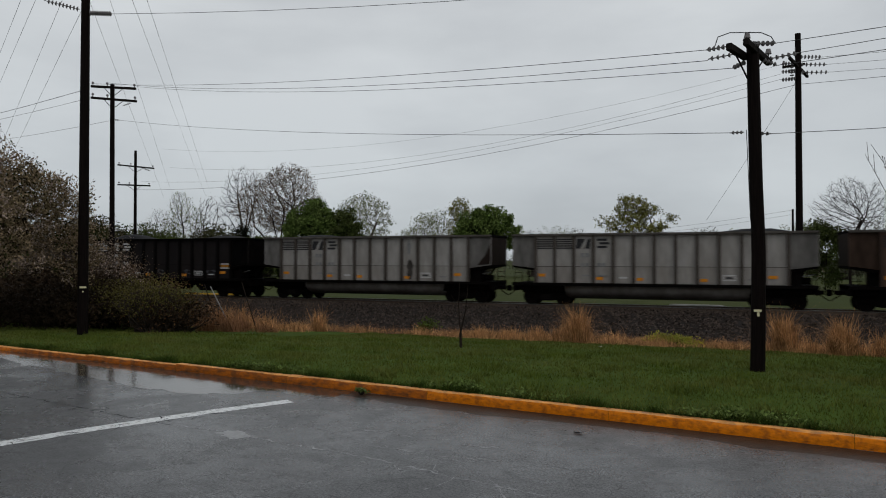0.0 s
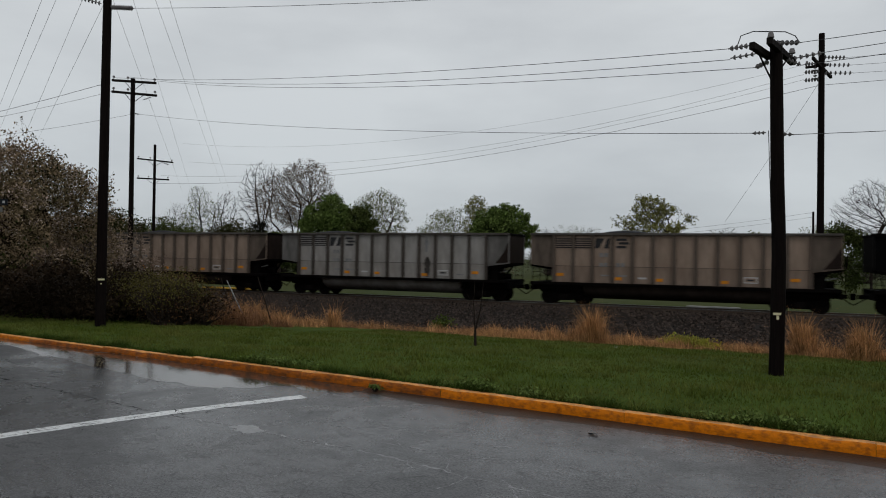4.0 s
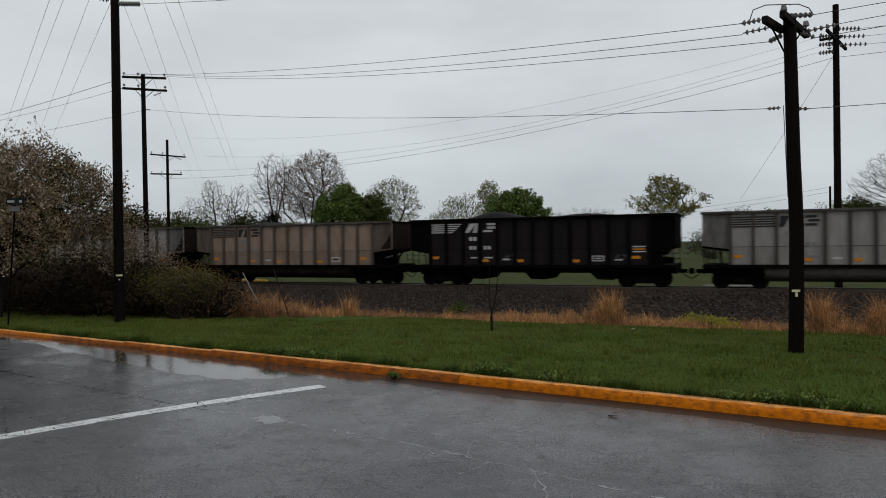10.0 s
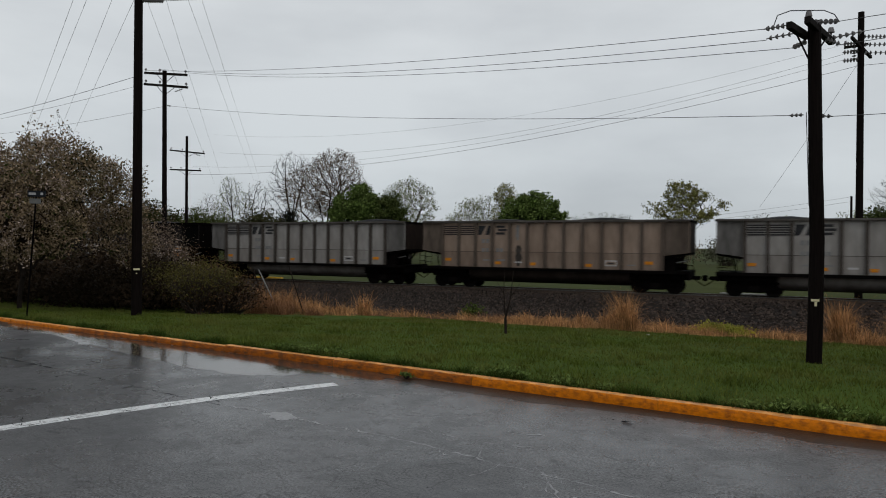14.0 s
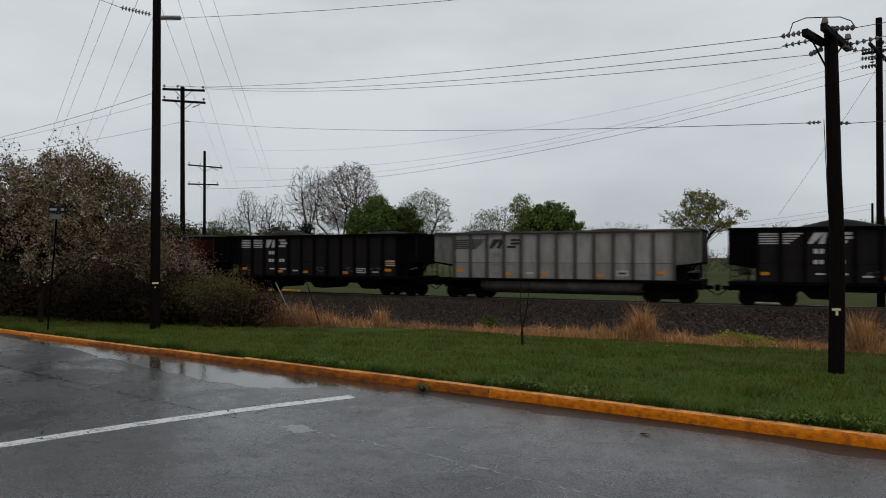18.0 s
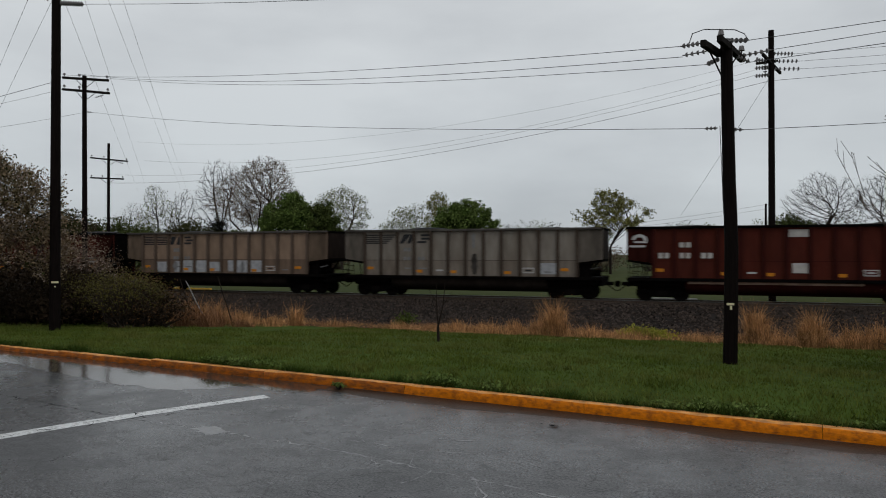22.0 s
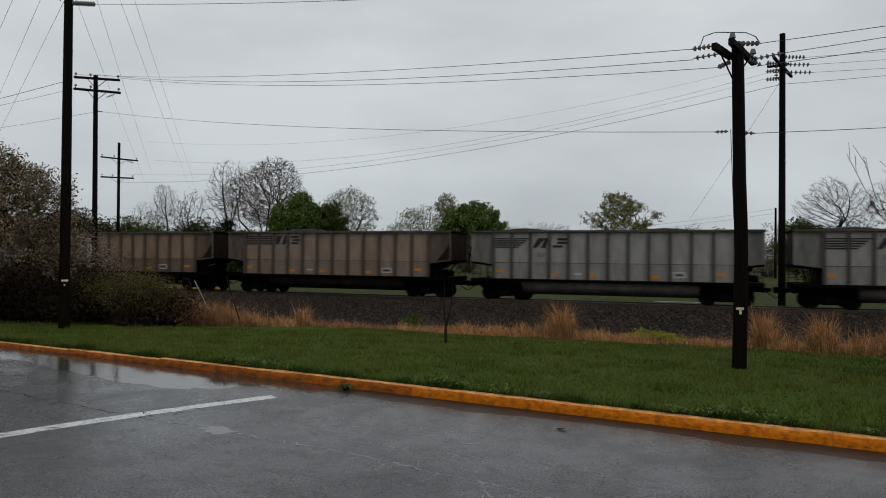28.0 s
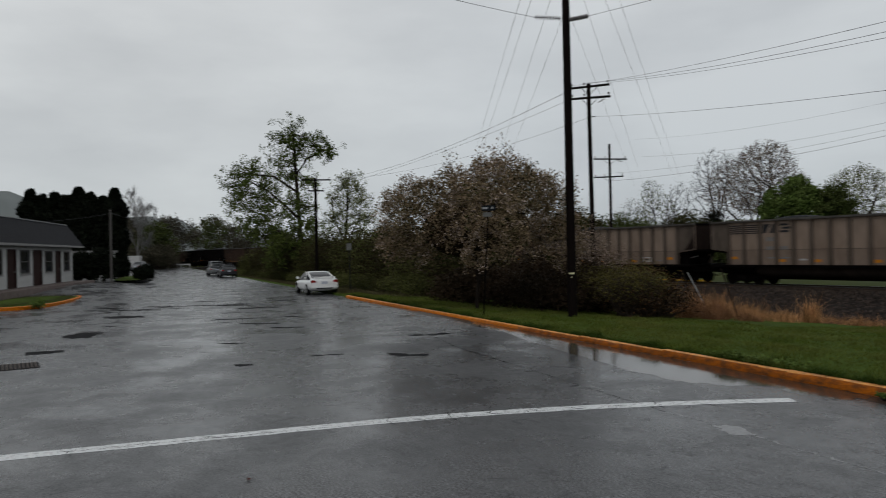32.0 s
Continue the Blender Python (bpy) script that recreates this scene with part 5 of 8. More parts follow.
def grown(rng, base, fork, lobes, count, step, tip, lean=0.0, spread=0.12, fill=0.36, limbs=0):
    """Limbs that grow, step by step, towards points strewn through the crown's lobes: segments, thin ends and their ways."""
    vol = np.array([l[3] * l[4] * l[5] for l in lobes])
    which = rng.choice(len(lobes), count, p=vol / vol.sum())
    L = np.array(lobes)[which]
    q = rng.normal(size=(count, 3))
    q /= np.linalg.norm(q, axis=1, keepdims=True)
    A = L[:, :3] + q * L[:, 3:] * (rng.uniform(0, 1, count) ** fill)[:, None]
    A = A[A[:, 2] > 0.2 * fork]
    n0 = max(3, int(fork / step))
    nodes = [np.array([lean * (k / n0) ** 2, 0.0, fork * k / n0]) + rng.normal(scale=0.03 * step, size=3) for k in range(n0 + 1)]
    parent = list(range(-1, n0))
    for k in range(limbs):  # the main limbs part low and sweep out and up
        end = A[rng.integers(0, len(A), 12)]
        end = end[np.argmax(np.hypot(end[:, 0], end[:, 1]) + 0.3 * end[:, 2])]
        a, last = nodes[n0], n0 if k % 2 else n0 - 1
        m = max(4, int(0.62 * np.linalg.norm(end - a) / step))
        for f in np.linspace(0, 0.62, m + 1)[1:]:
            sweep = np.array([f ** 1.25, f ** 1.25, f ** 0.9])
            nodes.append(a + (end - a) * sweep + rng.normal(scale=0.10 * step, size=3))
            parent.append(last)
            last = len(nodes) - 1
    N = np.array(nodes)
    dist = np.linalg.norm(A[:, None] - N[None], axis=2)
    near, best = dist.argmin(1), dist.min(1)
    for _ in range(110):
        if not len(A):
            break
        ids = np.unique(near)
        d = A - N[near]
        d /= np.linalg.norm(d, axis=1, keepdims=True) + 1e-9
        add = np.zeros((len(ids), 3))
        np.add.at(add, np.searchsorted(ids, near), d)
        add /= np.linalg.norm(add, axis=1, keepdims=True) + 1e-9
        add += rng.normal(scale=spread, size=add.shape)
        add /= np.linalg.norm(add, axis=1, keepdims=True) + 1e-9
        M = N[ids] + add * step
        start = len(N)
        N = np.concatenate([N, M])
        parent += list(ids)
        dn = np.linalg.norm(A[:, None] - M[None], axis=2)
        nb, k = dn.min(1), dn.argmin(1)
        better = nb < best
        stuck = ~better & (rng.random(len(A)) < 0.5)
        near = np.where(better, k + start, near)
        best = np.where(better, nb, best)
        keep = (best > step * 1.3) & ~stuck
        A, near, best = A[keep], near[keep], best[keep]
    parent = np.array(parent)
    load = np.zeros(len(N))
    for k in range(len(N) - 1, 0, -1):
        load[k] = max(load[k], 1.0)
        load[parent[k]] += load[k]
    r = tip * load ** 0.47
    P = N + np.array(base, float)
    segs = [(P[parent[k]], P[k], min(r[parent[k]], r[k] * 1.35), r[k]) for k in range(1, len(N))]
    thin = np.nonzero(load[1:] <= 3)[0] + 1
    ways = N[thin] - N[parent[thin]]
    return segs, P[thin], ways / (np.linalg.norm(ways, axis=1, keepdims=True) + 1e-9)


def crown_tree(label, x, y, fork, lobes, count=700, step=0.5, tip=0.014, leaves=0, leaf=0.12, scatter=0.25, material=None, seed=1, bark=None, twigs=3, twig=0.7, clumps=0, limbs=5, name="tree", z=None):
    """A tree with lobes (aside, up, half width, half height) of crown as seen from the lot; leaves sit on its twigs, in clumps if asked."""
    rng = np.random.default_rng(seed)
    z = float(ground_z(x, y)) - 0.1 if z is None else z
    b = math.atan2(-x, y)
    c, s = math.cos(b), math.sin(b)
    L = [(u * c, u * s, v - z, rw * 1.1, rw * 1.1, rh * 1.05) for u, v, rw, rh in lobes]
    segs, tips, ways = grown(rng, (x, y, z), fork, L, count, step, tip, limbs=limbs)
    t = thing(name, label, name.replace("_", " "))
    V, F = tubes(segs, 4)
    part("trunk", raw_mesh("trunk", V, F, bark or M_BARK), None, t)
    V, F, p, d = sprays(tips, ways, max(twigs, 1), twig, tip * 0.55, rng)
    if twigs:
        tagged(part("twig_spray", raw_mesh("twig_spray", V, F, bark or M_BARK), None, t), kind="stuff")
    if leaves:
        i = rng.integers(0, len(p), leaves)
        if clumps:
            i = rng.choice(len(p), min(clumps, len(p)), replace=False)[rng.integers(0, min(clumps, len(p)), leaves)]
        q = p[i] + d[i] * rng.uniform(0.1, 1.05, leaves)[:, None] + np.clip(rng.normal(size=(leaves, 3)), -1.6, 1.6) * scatter * [1, 1, 0.8]
        V, F = quads(q, leaf, rng)
        tagged(part("crown", raw_mesh("crown", V, F, material), None, t), kind="stuff")
    return t


# trees beyond the track, one by one
BARE, DENSE, PALE = "bare grey tree with fine twigs beyond the track", "dense green tree in full leaf", "pale tree in young leaf beyond the track"
crown_tree("tall spreading tree in reddish bud beyond the track", -68.0, 100.0, 2.2, [(0.9, 12.4, 5.2, 5.2), (4.0, 10.4, 3.6, 4.0), (-2.6, 11.2, 3.4, 4.8), (-4.9, 10.8, 2.5, 3.9), (1.6, 15.2, 3.9, 3.0), (0.6, 9.2, 5.4, 2.4)], 6800, 0.36, 0.0155, 15000, 0.12, 0.2, M_LEAF_BUD, 15, M_BARK, 3, 0.55, 0, 14)
crown_tree(BARE, -78.1, 104.0, 4.5, [(-0.5, 14.0, 3.0, 4.7), (-2.0, 11.4, 2.4, 3.8), (1.5, 15.4, 1.8, 3.3)], 2400, 0.38, 0.019, 0, seed=29, bark=M_BARK, twigs=3, twig=0.8)
crown_tree(BARE, -81.0, 98.0, 2.6, [(0.0, 9.4, 2.1, 3.8), (-1.0, 7.0, 1.8, 2.4), (1.2, 6.6, 1.8, 2.2)], 1500, 0.34, 0.020, 300, 0.1, 0.2, M_LEAF_BUD, 31, M_BARK, 2, 0.7)
crown_tree(BARE, -84.2, 96.0, 2.4, [(-0.7, 10.4, 2.0, 3.5), (1.4, 8.6, 1.8, 3.0), (-2.0, 7.2, 1.8, 2.2)], 1700, 0.34, 0.018, 1800, 0.12, 0.25, M_LEAF_PALE, 32, M_BARK, 2, 0.7)
crown_tree(BARE, -88.8, 95.0, 2.2, [(0.0, 8.0, 1.8, 3.1), (1.8, 6.8, 1.8, 2.2), (-1.8, 6.6, 1.8, 2.4)], 1200, 0.34, 0.018, 900, 0.1, 0.25, M_LEAF_BUD, 33, M_BARK, 2, 0.7)
crown_tree(DENSE, -59.5, 97.0, 2.4, [(-2.1, 6.6, 2.4, 3.6), (0.3, 7.8, 2.4, 3.7), (2.3, 6.3, 1.8, 3.0)], 1500, 0.34, 0.013, 19000, 0.22, 0.42, M_LEAF_DARK, 44, None, 2, 0.7, 210)
crown_tree("young green tree in fresh leaf", -55.2, 99.0, 2.4, [(0.0, 7.0, 2.1, 3.2), (1.5, 6.0, 1.3, 2.2)], 800, 0.34, 0.012, 10000, 0.20, 0.40, M_LEAF_THICKET, 37, None, 2, 0.6, 130)
crown_tree(PALE, -57.9, 111.0, 3.0, [(0.0, 10.4, 4.2, 3.5), (2.4, 8.8, 2.6, 3.0), (-2.7, 9.4, 2.5, 3.4), (0.5, 6.6, 3.6, 2.0)], 3000, 0.36, 0.016, 5200, 0.14, 0.28, M_LEAF_PALE, 19, M_BARKG, 2, 0.7)
tree("small dark conifer beyond the track", -73.5, 97.0, 8.6, 4.8, 7000, 0.15, 0.25, M_LEAF_CEDAR, 34, clear=0.05, leader=0.85, angle=(50, 80), kids=(14, 5, 3))
crown_tree("feathery tree in yellowish young leaf", -39.3, 110.0, 2.4, [(-0.3, 9.6, 1.7, 2.9), (1.2, 7.8, 1.5, 2.8), (-1.0, 7.0, 1.5, 2.2)], 1300, 0.32, 0.013, 4600, 0.15, 0.26, M_LEAF_YELLOWISH, 46, M_BARK, 2, 0.6)
crown_tree(PALE, -44.6, 109.0, 2.2, [(-0.6, 7.4, 2.4, 2.7), (1.7, 8.0, 1.7, 2.7), (-2.4, 6.4, 1.6, 1.6)], 1500, 0.34, 0.013, 2600, 0.14, 0.25, M_LEAF_PALE, 20, M_BARKG, 2, 0.7)
crown_tree(DENSE, -34.2, 106.0, 2.4, [(-0.9, 6.8, 3.0, 3.2), (1.7, 7.8, 2.6, 2.8), (3.5, 6.2, 1.7, 2.3)], 1500, 0.34, 0.013, 19000, 0.22, 0.42, M_LEAF_DARK, 47, None, 2, 0.7, 210)
crown_tree("tree in yellowish young leaf beyond the track", -10.4, 98.0, 3.6, [(0.1, 8.6, 2.5, 2.3), (-0.7, 9.9, 1.6, 1.1), (1.9, 8.9, 1.5, 1.2), (-3.6, 7.4, 1.2, 1.1), (4.4, 7.9, 1.3, 0.7), (0.5, 6.5, 3.8, 1.0)], 2000, 0.26, 0.0135, 5600, 0.15, 0.2, M_LEAF_YELLOWISH, 21, M_BARK, 3, 0.7, 360)
for i, (x, y, h) in enumerate(((-52, 118, 8.0), (-38, 150, 9.2), (-33.5, 157, 10.6), (-29, 158, 9.6), (-21, 140, 7.6), (-2, 130, 8.2), (12, 120, 8.4), (21, 118, 9.4))):
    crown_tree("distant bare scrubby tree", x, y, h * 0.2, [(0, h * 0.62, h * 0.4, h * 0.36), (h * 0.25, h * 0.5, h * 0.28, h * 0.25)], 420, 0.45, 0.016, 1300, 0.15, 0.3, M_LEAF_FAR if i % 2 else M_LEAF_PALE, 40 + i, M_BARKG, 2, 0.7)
crown_tree(BARE, 10.5, 68.0, 3.2, [(-0.2, 7.2, 1.8, 2.2), (1.7, 6.9, 1.5, 1.8), (-1.7, 6.6, 1.3, 1.3)], 1700, 0.2, 0.0085, 0, seed=3, bark=M_BARK, twigs=6, twig=0.55)
crown_tree(BARE, 15.2, 66.0, 3.0, [(0, 6.8, 2.4, 2.2), (2.0, 6.2, 1.6, 1.6)], 1700, 0.21, 0.0085, 0, seed=5, bark=M_BARK, twigs=6, twig=0.55)
crown_tree(BARE, 21.6, 70.0, 3.4, [(0, 7.4, 2.6, 2.4), (1.8, 6.6, 1.6, 1.8)], 280, 0.4, 0.016, 700, 0.1, 0.2, M_LEAF_PALE, 26, M_BARKG, 2, 0.6)
tree("bushy pale tree by the field", 1.6, 80.0, 5.6, 3.8, 5000, 0.14, 0.25, M_LEAF_PALE, 46, clear=0.08, leader=0.6, angle=(30, 70), kids=(7, 5, 4), twig=0.4)
tree("bushy olive tree by the field", 9.4, 74.0, 6.2, 5.0, 9000, 0.14, 0.28, M_LEAF_THICKET, 32, clear=0.06, leader=0.6, angle=(30, 70), kids=(7, 5, 4), twig=0.4)
for i, (x, y, w, h) in enumerate(((-96, 88, 16, 9.6), (-85, 90, 14, 8.6), (-76, 95, 11, 8.4), (-68, 96, 9, 6.6), (-110, 84, 18, 9.6), (-124, 80, 18, 9.8), (-140, 74, 20, 9.4))):
    bush("wide green thicket beyond the track", x, y, w, 8, h, 17000, 0.22, M_LEAF_THICKET if i % 2 else M_LEAF_OLIVE, 60 + i, "thicket", 60, 40, M_BARKG)
for i in range(15):
    x = -82 + i * 7.6
    bush("grey bare scrub along the far field edge", x, 112 + 6 * math.sin(i * 2.1), 8.5, 4, 4.3 + (i * 37 % 10) * 0.2, 3600, 0.15, (M_LEAF_BUD, M_LEAF_FAR, M_LEAF_PALE)[i % 3], 80 + i, "scrub", 26, 40, M_BARKG)

# blossoming tree beside the kerb
M_APPLE = leaf_mat("bronze_green_apple_leaf", (0.200, 0.142, 0.090), (0.140, 0.108, 0.060), 0.45)
# near-black leaf colour that paints in deep shade within crowns and thickets
M_SHADE_LEAF = leaf_mat("shade_dark_leaf", (0.022, 0.016, 0.010), (0.032, 0.021, 0.013), 0.4)
AX, AY = -23.7, 16.2
rng = np.random.default_rng(7)
apple = thing("apple_tree", "wide blossoming crab apple tree with drooping crown", "apple tree")
foot = np.array([AX, AY, float(ground_z(AX, AY)) - 0.1])
ac, as_ = math.cos(math.atan2(-AX, AY)), math.sin(math.atan2(-AX, AY))
LOBES = [(0.6, 0.0, 4.0, 2.5, 2.5, 1.9), (-1.8, 0.0, 3.6, 1.8, 2.2, 1.7), (2.1, 0.0, 3.9, 1.5, 2.2, 1.7), (-2.5, 0.0, 2.9, 0.9, 1.6, 1.1), (3.0, -0.3, 2.7, 0.9, 1.6, 1.3), (0.9, 0.0, 5.1, 1.3, 1.3, 1.0), (0.2, -2.1, 3.3, 2.2, 1.1, 1.5), (0.0, 2.0, 3.3, 2.2, 1.2, 1.6)]
segs, tips, ways = grown(rng, foot, 1.2, [(u * ac - w * as_, u * as_ + w * ac, v - foot[2], a, b, c) for u, w, v, a, b, c in LOBES], 4200, 0.21, 0.0052, 0.2, 0.22, 0.26)
V, F = tubes(segs, 5)
part("trunk", raw_mesh("trunk", V, F, M_BARK), None, apple)
ways = ways + [0, 0, -0.15] + rng.normal(scale=0.35, size=ways.shape)
ways /= np.linalg.norm(ways, axis=1, keepdims=True)
heart = foot + [0, 0, 3.2]
out = np.linalg.norm((tips - heart) / [3.6, 3.4, 2.6], axis=1)
shoot = rng.uniform(0.25, 0.6, len(tips))
wand = (rng.random(len(tips)) < 0.10) & (out > 0.8)  # long shoots that break the outline
shoot[wand] *= 1.9
ways[wand] = ways[wand] + [0, 0, 0.5]
V, F = tubes([(p, p + d * l, 0.007, 0.003) for p, d, l in zip(tips, ways, shoot)], 3)
tagged(part("twig_spray", raw_mesh("twig_spray", V, F, M_BARK), None, apple), kind="stuff")
# dark leaves fill the crown's core, its inner shade held in their colour
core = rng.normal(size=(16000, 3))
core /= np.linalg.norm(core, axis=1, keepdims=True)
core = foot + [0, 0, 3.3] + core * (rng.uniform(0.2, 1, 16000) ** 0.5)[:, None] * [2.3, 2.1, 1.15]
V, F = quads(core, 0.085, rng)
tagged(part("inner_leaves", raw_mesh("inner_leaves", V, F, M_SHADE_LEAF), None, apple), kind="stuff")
bloom = np.sin(tips[:, 0] * 2.1 + tips[:, 2] * 1.3) + np.sin(tips[:, 1] * 2.6 - tips[:, 2] * 1.7) + rng.normal(0, 0.6, len(tips)) + 0.5 * (out - 0.8)
for name, mt, sz, per, sc, pick in (("leaves", M_APPLE, 0.052, 36, 0.13, bloom > -9), ("blossom", M_BLOSSOM, 0.042, 20, 0.08, bloom > 0.1), ("dull_leaves", M_LEAF_OLIVE, 0.065, 7, 0.13, bloom < -0.4)):
    k = np.repeat(np.nonzero(pick)[0], per)
    f = rng.uniform(0.0, 1.05, len(k))
    c = tips[k] + ways[k] * (shoot[k] * f)[:, None] - np.array([0, 0, 0.25]) * (shoot[k] * f * f)[:, None] + np.clip(rng.normal(size=(len(k), 3)), -1.8, 1.8) * sc
    V, F = quads(c[c[:, 2] > 1.15 + 0.55 * np.sin(c[:, 0] * 1.7 + c[:, 1] * 1.1)], sz, rng)
    tagged(part(name, raw_mesh(name, V, F, mt), None, apple), kind="stuff")

# scrub between the pole and the bank
M_RUSSET = leaf_mat("russet_brown_leaf", (0.080, 0.043, 0.022), (0.105, 0.058, 0.028), 0.4)
M_SHRUB = leaf_mat("dull_olive_shrub_leaf", (0.082, 0.074, 0.023), (0.10, 0.084, 0.027), 0.35)
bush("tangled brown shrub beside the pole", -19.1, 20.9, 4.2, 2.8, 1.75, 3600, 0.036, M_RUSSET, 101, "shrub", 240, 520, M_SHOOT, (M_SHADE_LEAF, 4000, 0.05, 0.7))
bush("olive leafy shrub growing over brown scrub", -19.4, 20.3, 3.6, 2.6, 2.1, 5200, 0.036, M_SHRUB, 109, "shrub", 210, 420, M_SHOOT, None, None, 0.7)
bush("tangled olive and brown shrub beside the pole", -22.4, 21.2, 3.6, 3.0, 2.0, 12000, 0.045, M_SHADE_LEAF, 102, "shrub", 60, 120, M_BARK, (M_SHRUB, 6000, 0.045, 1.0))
bush("undergrowth darkened for the shade below the blossoming tree", -24.5, 20.0, 8.0, 3.0, 1.7, 20000, 0.07, M_SHADE_LEAF, 103, "undergrowth", 60, 30)
bush("undergrowth darkened for the shade below the blossoming tree", -29.5, 20.4, 7.0, 3.0, 1.9, 16000, 0.08, M_SHADE_LEAF, 104, "undergrowth", 60, 30)
bush("undergrowth darkened for the shade below the blossoming tree", -27.0, 23.0, 10.0, 3.0, 2.6, 20000, 0.09, M_SHADE_LEAF, 107, "undergrowth", 60, 30)
bush("pale twiggy shrub behind the poles", -26.5, 25.5, 3.6, 3.0, 4.2, 1800, 0.04, M_BLOSSOM, 105, "shrub", 50, 120, M_BARKG, (M_LEAF_BUD, 5000, 0.045, 1.1))
tree("thin bare grey sapling clump behind the poles", -36.0, 30.5, 6.6, 4.6, 0, 0.07, 0.3, M_LEAF_BUD, 106, M_BARKG, clear=0.05, twig=0.6, kids=(7, 5, 4), angle=(15, 40))

for x, y, w, h, sd in ((-27.5, 27.2, 4.0, 3.4, 110), (-31.5, 28.2, 4.5, 3.6, 111), (-24.6, 26.6, 3.0, 2.6, 112)):
    bush("leafless brown twiggy tangle beside the track", x, y, w, 2.4, h, 2500, 0.045, M_RUSSET, sd, "bramble", 120, 360, M_BARKG)
# thicket along the road towards the far end
for i, (x, y, w, d, h, m) in enumerate(((-37, 25.0, 8, 5, 3.9, M_LEAF_OLIVE), (-42, 25.0, 8, 5, 4.4, M_LEAF_OCHRE), (-48, 26.4, 9, 5, 5.0, M_LEAF_OLIVE), (-54, 27, 9, 5, 5.0, M_LEAF_OCHRE), (-60, 28, 9, 5, 5.2, M_LEAF_OCHRE), (-67, 29, 9, 5, 5.4, M_LEAF_OLIVE), (-74, 30, 9, 5, 5.6, M_LEAF_OCHRE), (-81, 30.4, 9, 5, 5.4, M_LEAF_OLIVE), (-88, 31, 9, 4.4, 5.2, M_LEAF_OCHRE), (-95, 32, 9, 4, 4.8, M_LEAF_OLIVE), (-102, 33, 9, 4, 4.6, M_LEAF_OLIVE), (-109, 33.5, 9, 4, 4.8, M_LEAF_OCHRE))):
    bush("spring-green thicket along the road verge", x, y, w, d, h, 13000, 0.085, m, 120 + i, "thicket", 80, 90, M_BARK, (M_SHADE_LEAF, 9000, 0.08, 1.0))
    bush("low scrub at the foot of the thicket", x + 1.5, y - 2.6, w, 2.4, 1.5, 5000, 0.07, m, 520 + i, "scrub", 40, 20, M_BARKG)


def clump_tree(label, base, r, stems, clumps, material, seed, leaf=0.12, count=420):
    """A tree with an open crown: bent stems, and leaf clumps held by twigs."""
    rng = np.random.default_rng(seed)
    t = thing("tree", label, "tree")
    segs = []
    for pts, r0 in stems:
        P = [np.array(p, float) for p in pts]
        for i in range(len(P) - 1):
            segs.append((P[i], P[i + 1], r0 * (1 - 0.75 * i / len(P)), r0 * (1 - 0.75 * (i + 1) / len(P))))
    ends = np.array([s[1] for s in segs])
    C = []
    for x, y, z, rad in clumps:
        c = np.array((x, y, z))
        j = np.argmin(np.linalg.norm(ends - c, axis=1))
        segs.append((ends[j], c, 0.06, 0.02))
        for _ in range(int(16 + rad * 10)):
            q = c + rng.normal(size=3) * rad * [0.62, 0.62, 0.5]
            segs.append((c + (q - c) * 0.1, q, 0.018, 0.008))
            C.append(q)
    V, F = tubes(segs, 5)
    part("trunk", raw_mesh("trunk", V, F, M_BARK), None, t)
    C = np.repeat(np.array(C), count // 16, axis=0)
    C = C + np.clip(rng.normal(size=C.shape), -1.7, 1.7) * 0.24
    V, F = quads(C, leaf, rng)
    part("crown", raw_mesh("crown", V, F, material), None, t)
    return t


def seen_from_lot(base, k):
    """Maps offsets to the side and up, k metres a unit, to places round base."""
    return lambda u, v, w=0.0: (base[0] + u * k * 0.53 - w * 0.85, base[1] + u * k * 0.848 + w * 0.53, base[2] + v * k)


q = seen_from_lot((-76.6, 29.2, 0.2), 0.0605)
clump_tree("tall open-crowned tree with fresh green leaf clumps", (-76.6, 29.2), 0.3,
           [([q(0, -8), q(-6, 60), q(-10, 130), q(-14, 200), q(-16, 262)], 0.34), ([q(-8, 100), q(-40, 130, 1), q(-75, 160, 1), q(-110, 178, 1)], 0.17), ([q(-9, 150), q(-50, 180, -1), q(-90, 185, -1)], 0.14), ([q(-12, 185), q(10, 215), q(40, 228)], 0.12), ([q(-4, 40), q(-50, 60, 1), q(-80, 110, 1)], 0.16)],
           [(*q(-20, 262), 1.7), (*q(5, 254), 1.7), (*q(-35, 245), 1.3), (*q(25, 240), 1.3), (*q(46, 228), 1.0), (*q(-5, 225), 1.5), (*q(-40, 200), 1.4), (*q(-25, 180), 1.5), (*q(8, 170), 1.2),
            (*q(-110, 182), 1.9), (*q(-90, 195), 1.5), (*q(-128, 165), 1.4), (*q(-105, 150), 1.8), (*q(-75, 165), 1.6), (*q(-120, 130), 1.3), (*q(-85, 125), 1.7), (*q(-60, 140), 1.5), (*q(-100, 105), 1.5), (*q(-70, 100), 1.5), (*q(-40, 110), 1.4), (*q(-20, 130), 1.4), (*q(5, 125), 1.1), (*q(-45, 75), 1.4), (*q(-15, 85), 1.3), (*q(12, 95), 1.2), (*q(-70, 70), 1.6), (*q(-30, 50), 1.6), (*q(5, 60), 1.5), (*q(-95, 75), 1.4), (*q(22, 70), 1.3), (*q(30, 45), 1.4), (*q(-55, 35), 1.5)],
           M_LEAF_SPRING, 141, 0.13, 400)
q = seen_from_lot((-81.5, 33.6, 0.0), 0.070)
